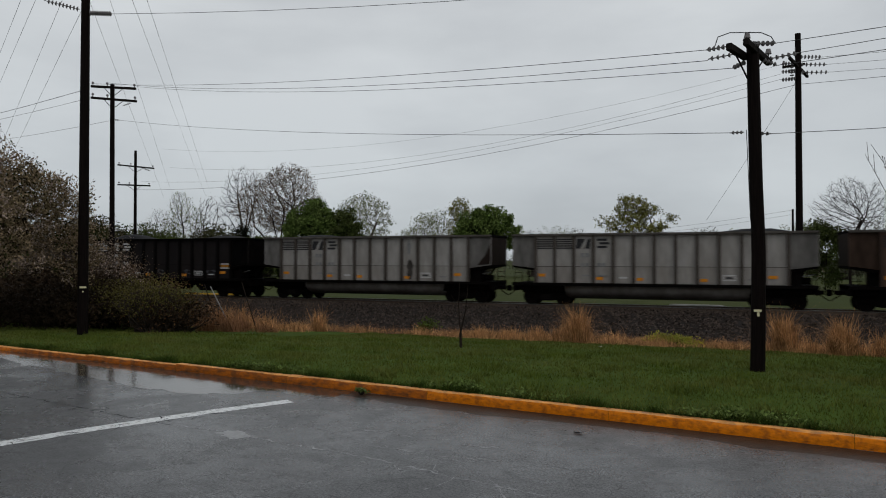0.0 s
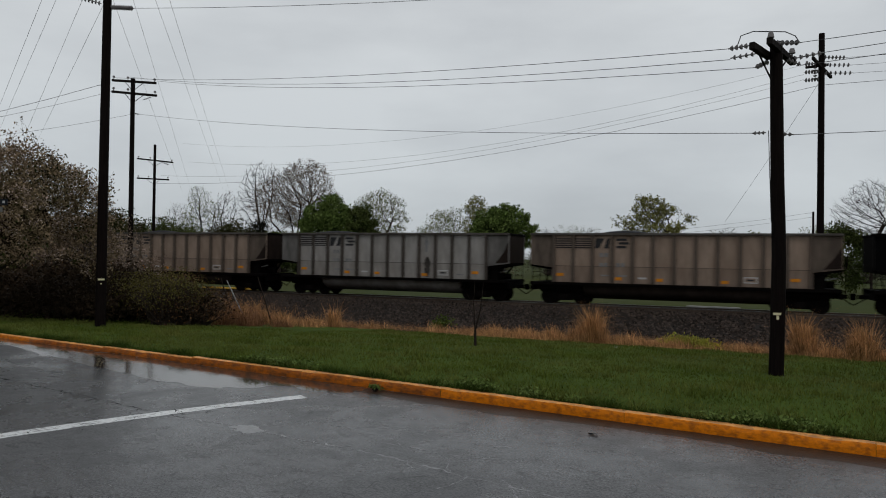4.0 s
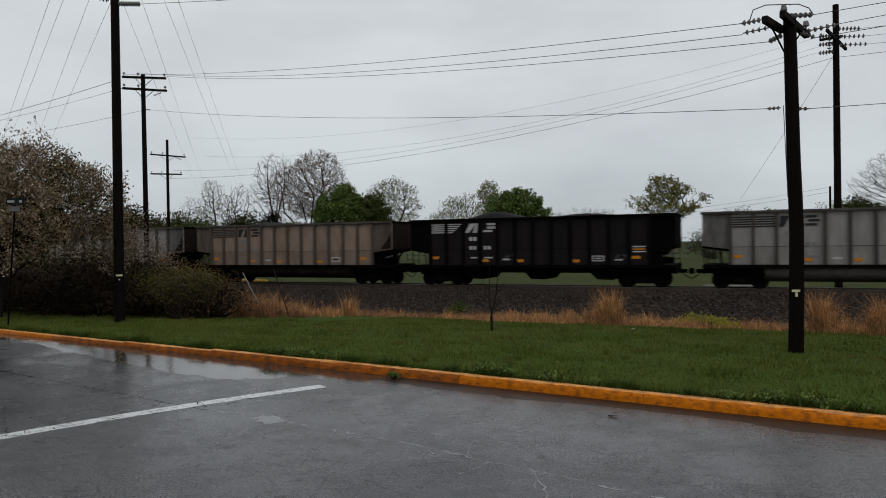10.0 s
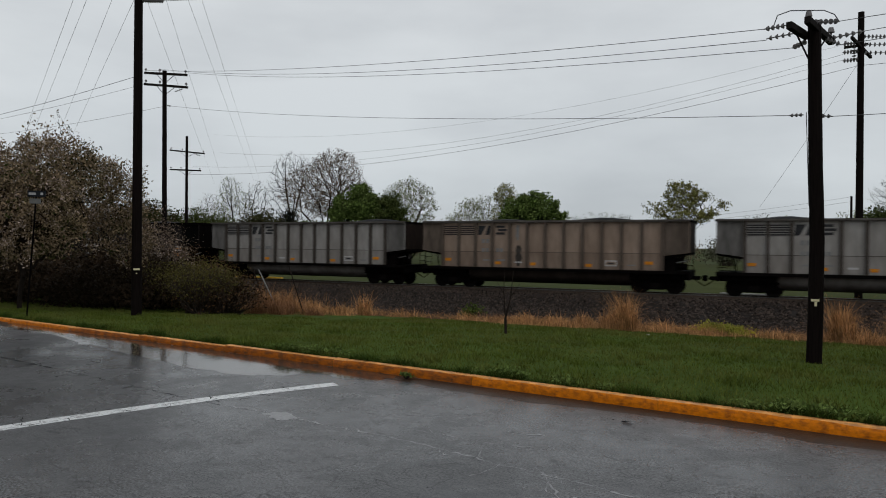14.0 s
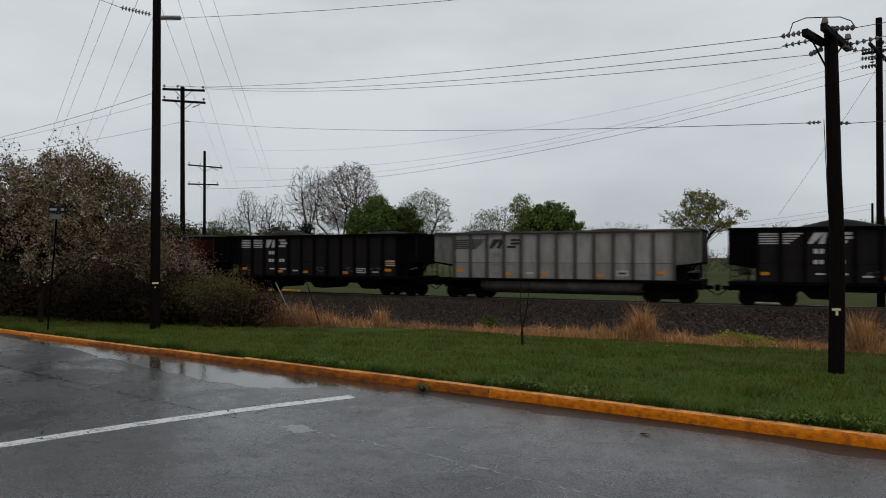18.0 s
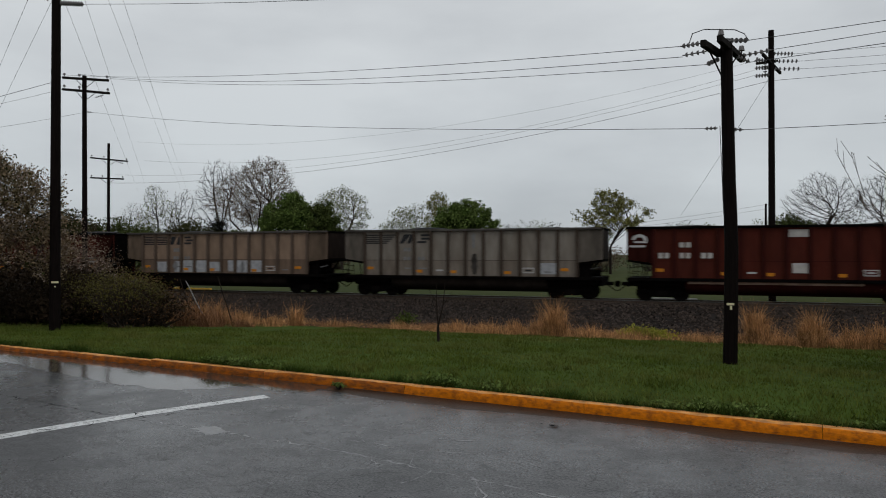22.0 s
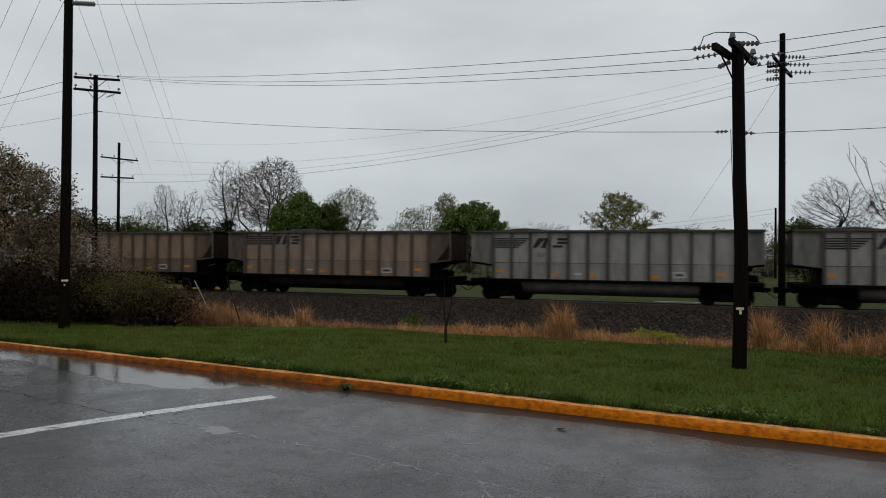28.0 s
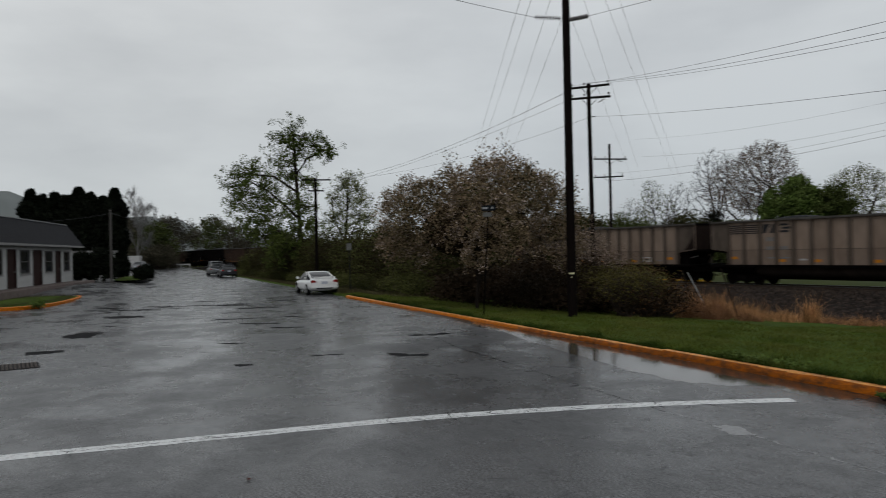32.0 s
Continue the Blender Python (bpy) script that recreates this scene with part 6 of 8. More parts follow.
clump_tree("slender tree in pale young leaf", (-81.5, 33.6), 0.2, [([q(40, -8), q(38, 60), q(42, 110), q(44, 165)], 0.2), ([q(38, 50), q(20, 90), q(14, 130)], 0.1), ([q(38, 50), q(62, 90), q(68, 130)], 0.1)],
           [(*q(44, 165), 1.1), (*q(36, 150), 1.1), (*q(58, 145), 1.1), (*q(20, 130), 1.1), (*q(68, 125), 1.1), (*q(45, 125), 1.1), (*q(30, 105), 1.2), (*q(60, 100), 1.2), (*q(14, 95), 1.1), (*q(76, 95), 1.0), (*q(44, 80), 1.3), (*q(25, 70), 1.2), (*q(66, 70), 1.2)],
           M_LEAF_PALE, 143, 0.105, 420)
for i, (x, y, h) in enumerate(((-150, 26, 12), (-165, 22, 14), (-172, 34, 15), (-185, 45, 17), (-160, 46, 13), (-190, 28, 15), (-178, 15, 15), (-205, 52, 18), (-142, 48, 11), (-150, 13, 13), (-126, 45, 9), (-170, 5, 13))):
    tree("dull grey-green tree at the end of the road", x, y, h * 0.78, h * 0.75, 5000, 0.22, 0.5, M_LEAF_END if i % 3 else M_LEAF_THICKET, 150 + i, M_BARKG, clear=0.08, twig=1.0, kids=(8, 5, 4, 2), leader=0.6)
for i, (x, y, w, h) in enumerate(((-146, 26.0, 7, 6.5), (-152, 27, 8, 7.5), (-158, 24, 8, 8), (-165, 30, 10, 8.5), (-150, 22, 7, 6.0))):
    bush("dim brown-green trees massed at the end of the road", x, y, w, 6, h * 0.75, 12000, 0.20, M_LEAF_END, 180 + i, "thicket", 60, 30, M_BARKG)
tree("tall bare poplar behind the hedge", -137.5, 20.8, 15.0, 6.6, 0, 0.16, 0.4, M_LEAF_BUD, 170, M_BARKHAZE, twig=1.1, leader=0.75, angle=(18, 40))


def cedar(x, y, h, w, seed):
    """A dense column of cedar with a ragged pointed top."""
    rng = np.random.default_rng(seed)
    t = thing("cedar", "dense near-black columnar cedar in a tall hedge", "cedar", "cedars of the hedge")
    z = 0.4
    V, F = tubes([((x, y, z - 0.3), (x, y, z + h * 0.9), 0.14, 0.03)], 6)
    part("trunk", raw_mesh("trunk", V, F, M_BARK), None, t)
    n = 9000
    f = rng.uniform(0, 1, n)
    rad = w * 0.5 * np.minimum(1, 3.6 * (1 - f) + 0.12) ** 0.8 * (0.88 + 0.12 * np.sin(f * 19 + seed)) * rng.uniform(0.6, 1.05, n)
    a = rng.uniform(0, 2 * math.pi, n)
    c = np.stack([x + np.cos(a) * rad, y + np.sin(a) * rad, z + f * h], -1)
    V, F = quads(c, 0.26, rng, tall=1.3)
    part("foliage", raw_mesh("foliage", V, F, M_LEAF_CEDAR), None, t)


for i in range(8):
    f = 0.09 + 0.85 * i / 7
    cedar(-87.5 + 5.6 * f, 2.0 + 8.9 * f, (9.3, 8.7, 8.9, 8.6, 9.4, 8.8, 8.4, 9.2)[i], 2.5, 200 + i)

# the budding tree at the near end of the verge
rng = np.random.default_rng(31)
BX, BY = 7.3, 16.6
bud_tree = thing("budding_tree", "bare upright fruit tree with budding shoots on the verge", "tree")
foot = np.array([BX, BY, float(ground_z(BX, BY))])
V, F = tubes([(foot - [0, 0, 0.2], foot + [0.03, 0, 0.8], 0.12, 0.10), (foot + [0.03, 0, 0.8], foot + [0, 0, 1.9], 0.10, 0.07)], 10)
part("trunk", raw_mesh("trunk", V, F, M_BARK), None, bud_tree)
tw, buds = [], []
for i in range(170):
    az, el = i * 2.4 + rng.normal(0, 0.2), rng.uniform(0.12, 1.35)
    d = np.array([math.cos(az) * math.cos(el), math.sin(az) * math.cos(el), math.sin(el)])
    p = foot + [0, 0, rng.uniform(0.7, 1.9)]
    ln, r0 = rng.uniform(3.2, 5.4) * (1.0 - 0.05 * el), rng.uniform(0.011, 0.02)
    limb = []
    for k in range(16):
        d = d + rng.normal(scale=0.045, size=3) + [0, 0, 0.06 if k > 2 else 0.0]
        d /= np.linalg.norm(d)
        q = p + d * ln / 16
        limb.append((p, q, r0 * (1 - k / 16) + 0.004, r0 * (1 - (k + 1) / 16) + 0.004))
        buds += [p + (q - p) * g + rng.normal(scale=0.012, size=3) for g in (0.2, 0.5, 0.8)]
        if k > 3 and rng.random() < 0.9:
            e = d + rng.normal(scale=0.32, size=3) + [0, 0, 0.4]
            e /= np.linalg.norm(e)
            sl = rng.uniform(0.3, 1.1)
            w = q + e * sl
            tw.append((q, w, 0.0085, 0.005))
            buds += [q + (w - q) * g + rng.normal(scale=0.012, size=3) for g in np.linspace(0.1, 1, 12)]
            for _ in range(2):
                g = q + (w - q) * rng.uniform(0.3, 0.9)
                v = e + rng.normal(scale=0.4, size=3) + [0, 0, 0.2]
                h = g + v / np.linalg.norm(v) * sl * 0.45
                tw.append((g, h, 0.0065, 0.0045))
                buds += [g + (h - g) * f for f in np.linspace(0.2, 1, 6)]
        p = q
    V, F = tubes(limb, 5)
    part("limb", raw_mesh("limb", V, F, M_SHOOT), None, bud_tree)
V, F = tubes(tw, 3)
tagged(part("fine_shoot", raw_mesh("fine_shoot", V, F, M_SHOOT), None, bud_tree), kind="stuff")
V, F = quads(np.array(buds), 0.022, rng)
tagged(part("bud", raw_mesh("bud", V, F, M_LEAF_BUD), None, bud_tree), kind="stuff")
# brown brambly shrub below it
shrub = thing("budding_shrub", "low brown tangled shrub with young leaves on the verge", "shrub")
segs = []
for i in range(260):
    az, el = rng.uniform(math.radians(100), math.radians(280)), rng.uniform(0.1, 1.25)
    d = np.array([math.cos(az) * math.cos(el), math.sin(az) * math.cos(el) * 0.7, math.sin(el)])
    p = np.array([6.9, 16.6, -0.15]) + rng.normal(scale=0.3, size=3) * [1, 1, 0.1]
    for g in range(8):
        d = d + rng.normal(scale=0.12, size=3) - [0, 0, 0.06]
        d /= np.linalg.norm(d)
        q = p + d * rng.uniform(0.26, 0.5)
        segs.append((p, q, 0.011 - 0.001 * g, 0.01 - 0.001 * g))
        p = q
low_d = [(6.3, 16.2, 0.0), (5.3, 15.4, 0.02), (4.4, 14.9, 0.05), (3.85, 14.75, 0.22), (3.45, 14.7, 0.45)]
segs += [(np.array(a), np.array(b), 0.016, 0.012) for a, b in zip(low_d, low_d[1:])]
V, F = tubes(segs, 4)
part("branchwork", raw_mesh("branchwork", V, F, M_SHOOT), None, shrub)
rl = np.array([s_[1] for s_ in segs])
rl = np.repeat(rl, 9, axis=0)
rl = rl + rng.normal(scale=0.12, size=rl.shape)
V, F = quads(rl[rl[:, 2] > -0.05], 0.027, rng)
part("young_foliage", raw_mesh("young_foliage", V, F, M_RUSSET), None, shrub)
V, F = quads(rl[::6] + rng.normal(scale=0.15, size=rl[::6].shape), 0.03, rng)
part("young_foliage", raw_mesh("young_foliage", V, F, M_LEAF_YELLOWISH), None, shrub)

# sapling with a few twigs on the grass
sap = thing("sapling", "thin dark sapling with broken twigs in the grass", "sapling")
sx, sy = -7.2, 20.1
sz = float(ground_z(sx, sy))
segs = [((sx, sy, sz - 0.1), (sx - 0.02, sy, sz + 0.45), 0.045, 0.04), ((sx - 0.02, sy, sz + 0.45), (sx + 0.14, sy, sz + 1.1), 0.03, 0.018), ((sx + 0.14, sy, sz + 1.1), (sx + 0.22, sy, sz + 1.9), 0.016, 0.005),
        ((sx - 0.02, sy, sz + 0.45), (sx - 0.08, sy, sz + 1.3), 0.02, 0.012), ((sx - 0.08, sy, sz + 1.3), (sx - 0.05, sy, sz + 2.0), 0.012, 0.004), ((sx + 0.14, sy, sz + 1.1), (sx + 0.42, sy, sz + 1.5), 0.01, 0.004), ((sx - 0.08, sy, sz + 1.2), (sx - 0.33, sy, sz + 1.6), 0.009, 0.004)]
for i, (a, b, c, d) in enumerate(segs):
    V, F = tubes([(np.array(a), np.array(b), c, d)], 6)
    part("stem" if i < 3 else "branch", raw_mesh("stem" if i < 3 else "branch", V, F, M_BARK), None, sap)

# planks stacked beyond the track
M_PLANK = mat("bleached_grey_plank", (0.26, 0.255, 0.24), 0.7, vary=0.4, scale=5, stretch=(0.3, 3, 3), thing=0.2)
stack = thing("plank_stack", "low stack of bleached planks beyond the railway", "planks")
for k in range(4):
    for j in range(3):
        part("plank", a_box(-1.5, 1.5, -0.11, 0.11, 0, 0.095, 0.01), M_PLANK, stack, m=pose(-1.2 + 0.12 * math.sin(k * 5 + j * 2), 46.8 + 0.25 * j, float(ground_z(-1.2, 47.2)) - 0.04 + 0.1 * k, 0, 0, 3 * math.sin(k * 3.0 + j)))

# leaning stakes by the bank
for p, q, r, m, label in (((-18.9, 23.75, -0.95), (-19.85, 23.8, 1.29), 0.028, M_BARK, "dark leaning stake"), ((-18.1, 25.1, -0.9), (-18.97, 25.1, 1.35), 0.028, M_BARK, "dark leaning stake"), ((-20.5, 26.5, -0.95), (-21.55, 26.24, 1.1), 0.03, M_STEEL, "pale weathered leaning stake")):
    bm = rod(bmesh.new(), p, q, r, r * 0.8, sides=6)
    thing("stake", label + " in dry grass", "stake", data=mesh_of(bm, "stake", m))


# ---- grass ----
def blades(name, label, x, y, height, width, material, lean=0.35, seed=1, kind="stuff"):
    rng = np.random.default_rng(seed)
    n = len(x)
    z = ground_z(x, y)
    a = rng.uniform(0, 2 * math.pi, n)
    h = height * rng.uniform(0.5, 1.25, n)
    wx, wy = np.cos(a) * width / 2, np.sin(a) * width / 2
    tx, ty = rng.normal(scale=lean, size=n) * h, rng.normal(scale=lean, size=n) * h
    V = np.stack([np.stack([x - wx, y - wy, z], -1), np.stack([x + wx, y + wy, z], -1), np.stack([x + tx, y + ty, z + h], -1)], 1).reshape(-1, 3)
    return thing(name, label, "grass", kind=kind, data=raw_mesh(name, V, np.arange(3 * n).reshape(n, 3), material))


rng = np.random.default_rng(77)
n = 230000
gxs = rng.uniform(-38, 14, n)
off = rng.uniform(0, 1, n) ** 1.5 * 17
gys = kerb_y(gxs) + 0.17 + off
keep = (gys < 27.5 + 1.2 * np.sin(gxs * 0.9)) & ~((gxs < -14) & (gys > 21.5))
gxs, gys = gxs[keep], gys[keep]
tuft = 0.5 + 0.9 * np.clip(np.sin(gxs * 1.9 + np.sin(gys * 2.3)) * np.sin(gys * 1.4 + gxs * 0.6), 0, 1)
blades("grass", "green wet spring grass", gxs, gys, 0.085 * tuft, 0.012 + 0.0009 * (gys - 9), M_BLADE, 0.4, 3)
# longer fringe leaning over the kerb
M_BLADE_RANK = mat("rank_dark_grass_blade", (0.030, 0.052, 0.009), 0.6, vary=0.3, scale=0.8, island=0.4, spec=0.02)
fx = rng.uniform(-34, 12, 30000)
fy = kerb_y(fx) + 0.13 + np.abs(rng.normal(0, 0.13, 30000))
blades("grass_fringe", "long dark unmown grass edge along the kerb", fx, fy, 0.12 * (0.45 + 0.8 * np.clip(np.sin(fx * 2.7) + np.sin(fx * 6.1) + 0.6 * np.sin(fx * 13.0), 0, 1)), 0.014, M_BLADE_RANK, 0.75, 4)
# broad-leaved weeds creeping among the blades behind the kerb
wc_ = rng.uniform([-9, 0.16], [7, 0.75], (150, 2))
wc_ = wc_[wc_[:, 1] < 0.24 + 0.5 * np.clip(np.sin(wc_[:, 0] * 1.3 + 0.4) + 0.5 * np.sin(wc_[:, 0] * 3.1), 0, 1)]
wx_ = np.repeat(wc_[:, 0], 45) + rng.normal(0, 0.11, len(wc_) * 45)
wy_ = np.maximum(kerb_y(wx_) + np.repeat(wc_[:, 1], 45) + rng.normal(0, 0.07, len(wc_) * 45), kerb_y(wx_) + 0.15)
wz_ = 0.15 + rng.uniform(0.015, 0.12, len(wx_))
V, F = quads(np.stack([wx_, wy_, wz_], -1), 0.034, rng)
thing("ground_weeds", "low broad-leaved dark green weeds behind the kerb", "weed", kind="stuff", data=raw_mesh("ground_weeds", V, F, M_LEAF_DARK))
# scattered rank tufts in the turf
tc_ = rng.uniform([-30, 0.2], [12, 9], (420, 2))
tx_ = np.repeat(tc_[:, 0], 40) + rng.normal(0, 0.10, 420 * 40)
ty_ = kerb_y(tx_) + np.repeat(tc_[:, 1], 40) + rng.normal(0, 0.10, 420 * 40)
ok = ty_ > kerb_y(tx_) + 0.17
blades("grass_tufts", "rank tufts of pale and dark grass in the turf", tx_[ok], ty_[ok], 0.13, 0.012, M_BLADE, 0.5, 14)
# farther verge, coarser
n = 30000
vx = rng.uniform(-80, -36, n)
vy = kerb_y(vx) + 0.3 + rng.uniform(0, 1, n) ** 1.4 * 8
blades("verge_grass", "rough brownish verge grass along the road", vx, vy, 0.14, 0.03, M_WORN_BLADE, 0.4, 6)

# dry grass: a broken strip along the ditch, and taller tufts
n = 42000
dx = rng.uniform(-21, 13, n)
dens = np.interp(dx, [-21, -18, -17, -12, -11, -3, -1.2, -0.4, 1.2, 2, 13], [0.6, 0.5, 0.13, 0.13, 0.75, 0.9, 0.5, 0.3, 0.35, 0.9, 0.9]) * (0.45 + 0.55 * np.clip(np.sin(dx * 1.9) + 0.7 * np.sin(dx * 4.3), 0, 1))
dy = 28.6 - 0.07 * dx + rng.normal(0, 1.1, n)
keep = rng.random(n) < dens
blades("dry_grass", "flattened dry straw-coloured grass along the ditch", dx[keep], dy[keep], 0.30, 0.012, M_STRAW, 1.5, 8)

n = 16000
dx = rng.uniform(-24, 13, n)
dy = 28.0 - 0.05 * dx + rng.normal(0, 1.0, n)
keep = rng.random(n) < (0.25 + 0.75 * np.clip(np.sin(dx * 1.1) + 0.7 * np.sin(dx * 2.9 + 1), 0, 1)) * np.interp(dx, [-18, -16.5, -12, -10.5, 13], [1, 0.35, 0.35, 0.8, 0.8])
blades("dead_stalks", "reddish brown dead weed stalks along the ditch", dx[keep], dy[keep], 0.40, 0.010, M_REDSTALK, 0.85, 18)


def dry_tuft(x, y, h, w, count, seed, material=None, lean=0.13):
    """Dead grass stalks in bunches: some stand, some lean over, some lie broken."""
    rng = np.random.default_rng(seed)
    t = thing("dry_tuft", "tall dry straw-coloured grass tuft by the ditch", "dry grass", "dry tufts")
    n = 14
    ba, br = rng.uniform(0, 6.28, n), np.sqrt(rng.uniform(0, 1, n)) * 0.45 * w
    bh = np.clip(1.05 - 0.9 * br / w, 0.2, 1) * rng.uniform(0.55, 1.0, n)
    bh[:3], br[:3] = 1.0, br[:3] * 0.5
    k = rng.integers(0, n, count)
    bx = x + np.cos(ba[k]) * br[k] + rng.normal(0, 0.14 * w, count)
    by = y + np.sin(ba[k]) * br[k] + rng.normal(0, 0.14 * w, count)
    z = ground_z(bx, by) - 0.03
    hh = h * bh[k] * rng.uniform(0.12, 1.08, count) ** 0.75
    lx, ly = rng.normal(0, 0.04, n)[k] + rng.normal(-0.05, lean, count), rng.normal(0, 0.07, n)[k] + rng.normal(0, lean, count)
    fall = np.where(rng.random(count) < 0.6, rng.uniform(0.25, 0.9, count), 1.0)  # bent over past the middle
    mx, my, mz = bx + lx * hh * 0.45, by + ly * hh * 0.45, z + hh * 0.6
    tx, ty = mx + (lx * 0.75 + rng.normal(0, 0.08, count) + (1 - fall) * rng.normal(0, 0.9, count)) * hh, my + (ly * 0.75 + (1 - fall) * rng.normal(0, 0.9, count)) * hh
    tz = np.maximum(mz + hh * 0.42 * (2.2 * fall - 1.2), z + 0.02)
    p = rng.uniform(0, 2 * math.pi, count)
    cx, cy = np.cos(p) * 0.005, np.sin(p) * 0.005
    V = np.stack([np.stack([bx - cx, by - cy, z], -1), np.stack([bx + cx, by + cy, z], -1), np.stack([mx + cx, my + cy, mz], -1), np.stack([tx, ty, tz], -1), np.stack([mx - cx, my - cy, mz], -1)], 1).reshape(-1, 3)
    tagged(part("straw", raw_mesh("straw", V, (np.array([(0, 1, 2), (0, 2, 4), (4, 2, 3)])[None] + 5 * np.arange(count)[:, None, None]).reshape(-1, 3), material or M_STRAW), None, t), kind="stuff")


for i, (x, y, h, w, c) in enumerate(((-4.9, 27.2, 1.65, 0.9, 1700), (-5.6, 27.6, 1.0, 1.0, 600), (-3.7, 27.3, 0.7, 1.4, 500), (2.2, 27.3, 1.7, 0.8, 1500), (2.9, 26.8, 0.8, 1.2, 500), (3.8, 26.0, 1.55, 0.7, 1200), (4.9, 26.3, 1.0, 1.2, 700), (6.0, 26.6, 1.2, 1.3, 800), (7.6, 26.8, 1.3, 1.4, 900), (9.6, 26.5, 1.3, 1.6, 900),
        (-16.6, 27.6, 1.35, 0.6, 800), (-20.2, 26.6, 1.4, 1.2, 1100), (-21.5, 27.0, 1.6, 1.0, 900), (-22.8, 26.3, 1.3, 1.2, 800), (-19.0, 27.0, 1.0, 1.1, 700), (-15.2, 28.4, 0.6, 1.3, 350), (-12.2, 28.6, 0.6, 1.2, 300), (-9.2, 27.8, 0.7, 1.2, 500), (-7.8, 27.5, 0.7, 1.3, 500), (-6.6, 27.3, 0.75, 1.2, 500), (0.2, 27.3, 0.5, 1.4, 350), (-1.8, 27.3, 0.6, 1.4, 450), (-25.0, 26.0, 1.2, 1.4, 700), (-18.5, 22.5, 1.2, 1.0, 700), (-17.8, 23.2, 1.05, 1.1, 600), (-16.9, 23.8, 0.7, 1.0, 260), (-18.9, 23.4, 1.3, 1.0, 700), (-17.2, 24.4, 0.7, 1.2, 160), (-18.0, 22.9, 1.1, 0.9, 420), (-17.6, 25.2, 1.1, 1.2, 420), (-16.9, 25.8, 0.9, 1.2, 380), (-18.6, 24.6, 1.2, 1.2, 420))):
    dry_tuft(x, y, h, w, int(c * (1.7 if x > -15 else 0.8)), 300 + i, M_REDSTALK if x < -16.5 and y < 25 else None, 0.22 if x > -15 else 0.32)
bush("low patch of yellow flowering weed by the ditch", -1.6, 27.5, 2.1, 0.9, 0.6, 1900, 0.036, M_YELLOW, 330, "flowering_weed", 24, 10)
bush("green weed growing out of the kerb joint", -5.66, 10.78, 0.34, 0.20, 0.13, 170, 0.024, M_LEAF_DARK, 331, "weed", 14, 8, None, None, 0.0)
bush("leafy green weed clump on the bank", -12.6, 30.5, 1.2, 0.8, 0.9, 500, 0.06, M_LEAF_SPRING, 332, "weed", 16, 12)


# ---- puddles, cracks and litter on the asphalt ----
def flat_patch(name, pts, z, material, label, category, kind="", rough=0.05, seed=1, sub=8):
    """A thin sheet with a ragged edge through pts."""
    rng = np.random.default_rng(seed)
    out = []
    for (x0, y0), (x1, y1) in zip(pts, pts[1:] + pts[:1]):
        for i in range(sub):
            f = i / sub
            k = rough * (0.3 + math.sin(f * math.pi)) * (1.0 + 0.8 * math.sin(f * 9.0 + seed * 1.7))
            out.append((x0 + (x1 - x0) * f + rng.normal(0, k * 0.6), y0 + (y1 - y0) * f + rng.normal(0, k * 0.6)))
    bm = bmesh.new()
    f = bm.faces.new([bm.verts.new((x, y, z + float(road_z(x, y)))) for x, y in out])
    bmesh.ops.triangulate(bm, faces=[f])
    bmesh.ops.recalc_face_normals(bm, faces=bm.faces[:])
    if bm.faces and sum(f.normal.z for f in bm.faces) < 0:
        bmesh.ops.reverse_faces(bm, faces=bm.faces[:])
    return thing(name, label, category, kind=kind, data=mesh_of(bm, name, material))


M_WATER = mat("still_rain_water", (0.040, 0.030, 0.024), 0.10, vary=0.3, scale=1.0, spec=0.5, bump=0.10, bscale=9)
M_MUD = mat("wet_brown_gutter_silt", (0.030, 0.019, 0.012), 0.4, vary=0.4, scale=9, spec=0.14, bump=0.4, bscale=22, second=(0.028, 0.018, 0.013), sscale=2.5)
M_TAR = mat("wet_dark_tar", (0.012, 0.012, 0.013), 0.8, vary=0.4, scale=25, spec=0.03)
M_SEAL = mat("pale_wet_crack_filler", (0.22, 0.22, 0.225), 0.45, vary=0.4, scale=20, spec=0.4)


def gutter_pts(x0, x1, width, n=24, seed=2, gap=0.0):
    rng = np.random.default_rng(seed)
    near = [(x, float(kerb_y(x)) - gap) for x in np.linspace(x0, x1, n)]
    return near, rng


near, r_ = gutter_pts(-33.0, 9.0, 0.4, 60, 2, 0.005)
far_edge = [(x - 0.05, y - (0.49 if x > -6 else 0.49) - 0.10 * math.sin(x * 1.3) - 0.05 * math.sin(x * 3.7) + 0.012 * max(0, x + 3)) for x, y in reversed(near)]
flat_patch("gutter_silt", near + far_edge, 0.0010, M_MUD, "wet brown silt along the kerb", "silt", "structure", 0.03, 5, 3)
near, r_ = gutter_pts(-19.6, -5.9, 0.5, 24, 3, 0.02)
edge = [(-6.0, 10.42), (-6.6, 10.28), (-7.3, 10.55), (-7.7, 10.05), (-8.6, 9.74), (-9.8, 9.92), (-11.3, 10.36), (-12.5, 10.72), (-13.7, 11.10), (-14.6, 11.32), (-15.6, 11.72), (-17.0, 12.05), (-18.6, 12.35)]
flat_patch("puddle", near + edge, 0.0019, M_WATER, "long shallow rain puddle beside the kerb", "puddle", "", 0.06, 6, 5)
near, r_ = gutter_pts(-34.0, -24.0, 0.3, 12, 3, 0.02)
flat_patch("puddle", near + [(x, y - 0.25) for x, y in reversed(near)], 0.0019, M_WATER, "narrow rain puddle beside the kerb", "puddle", "", 0.05, 8, 4)
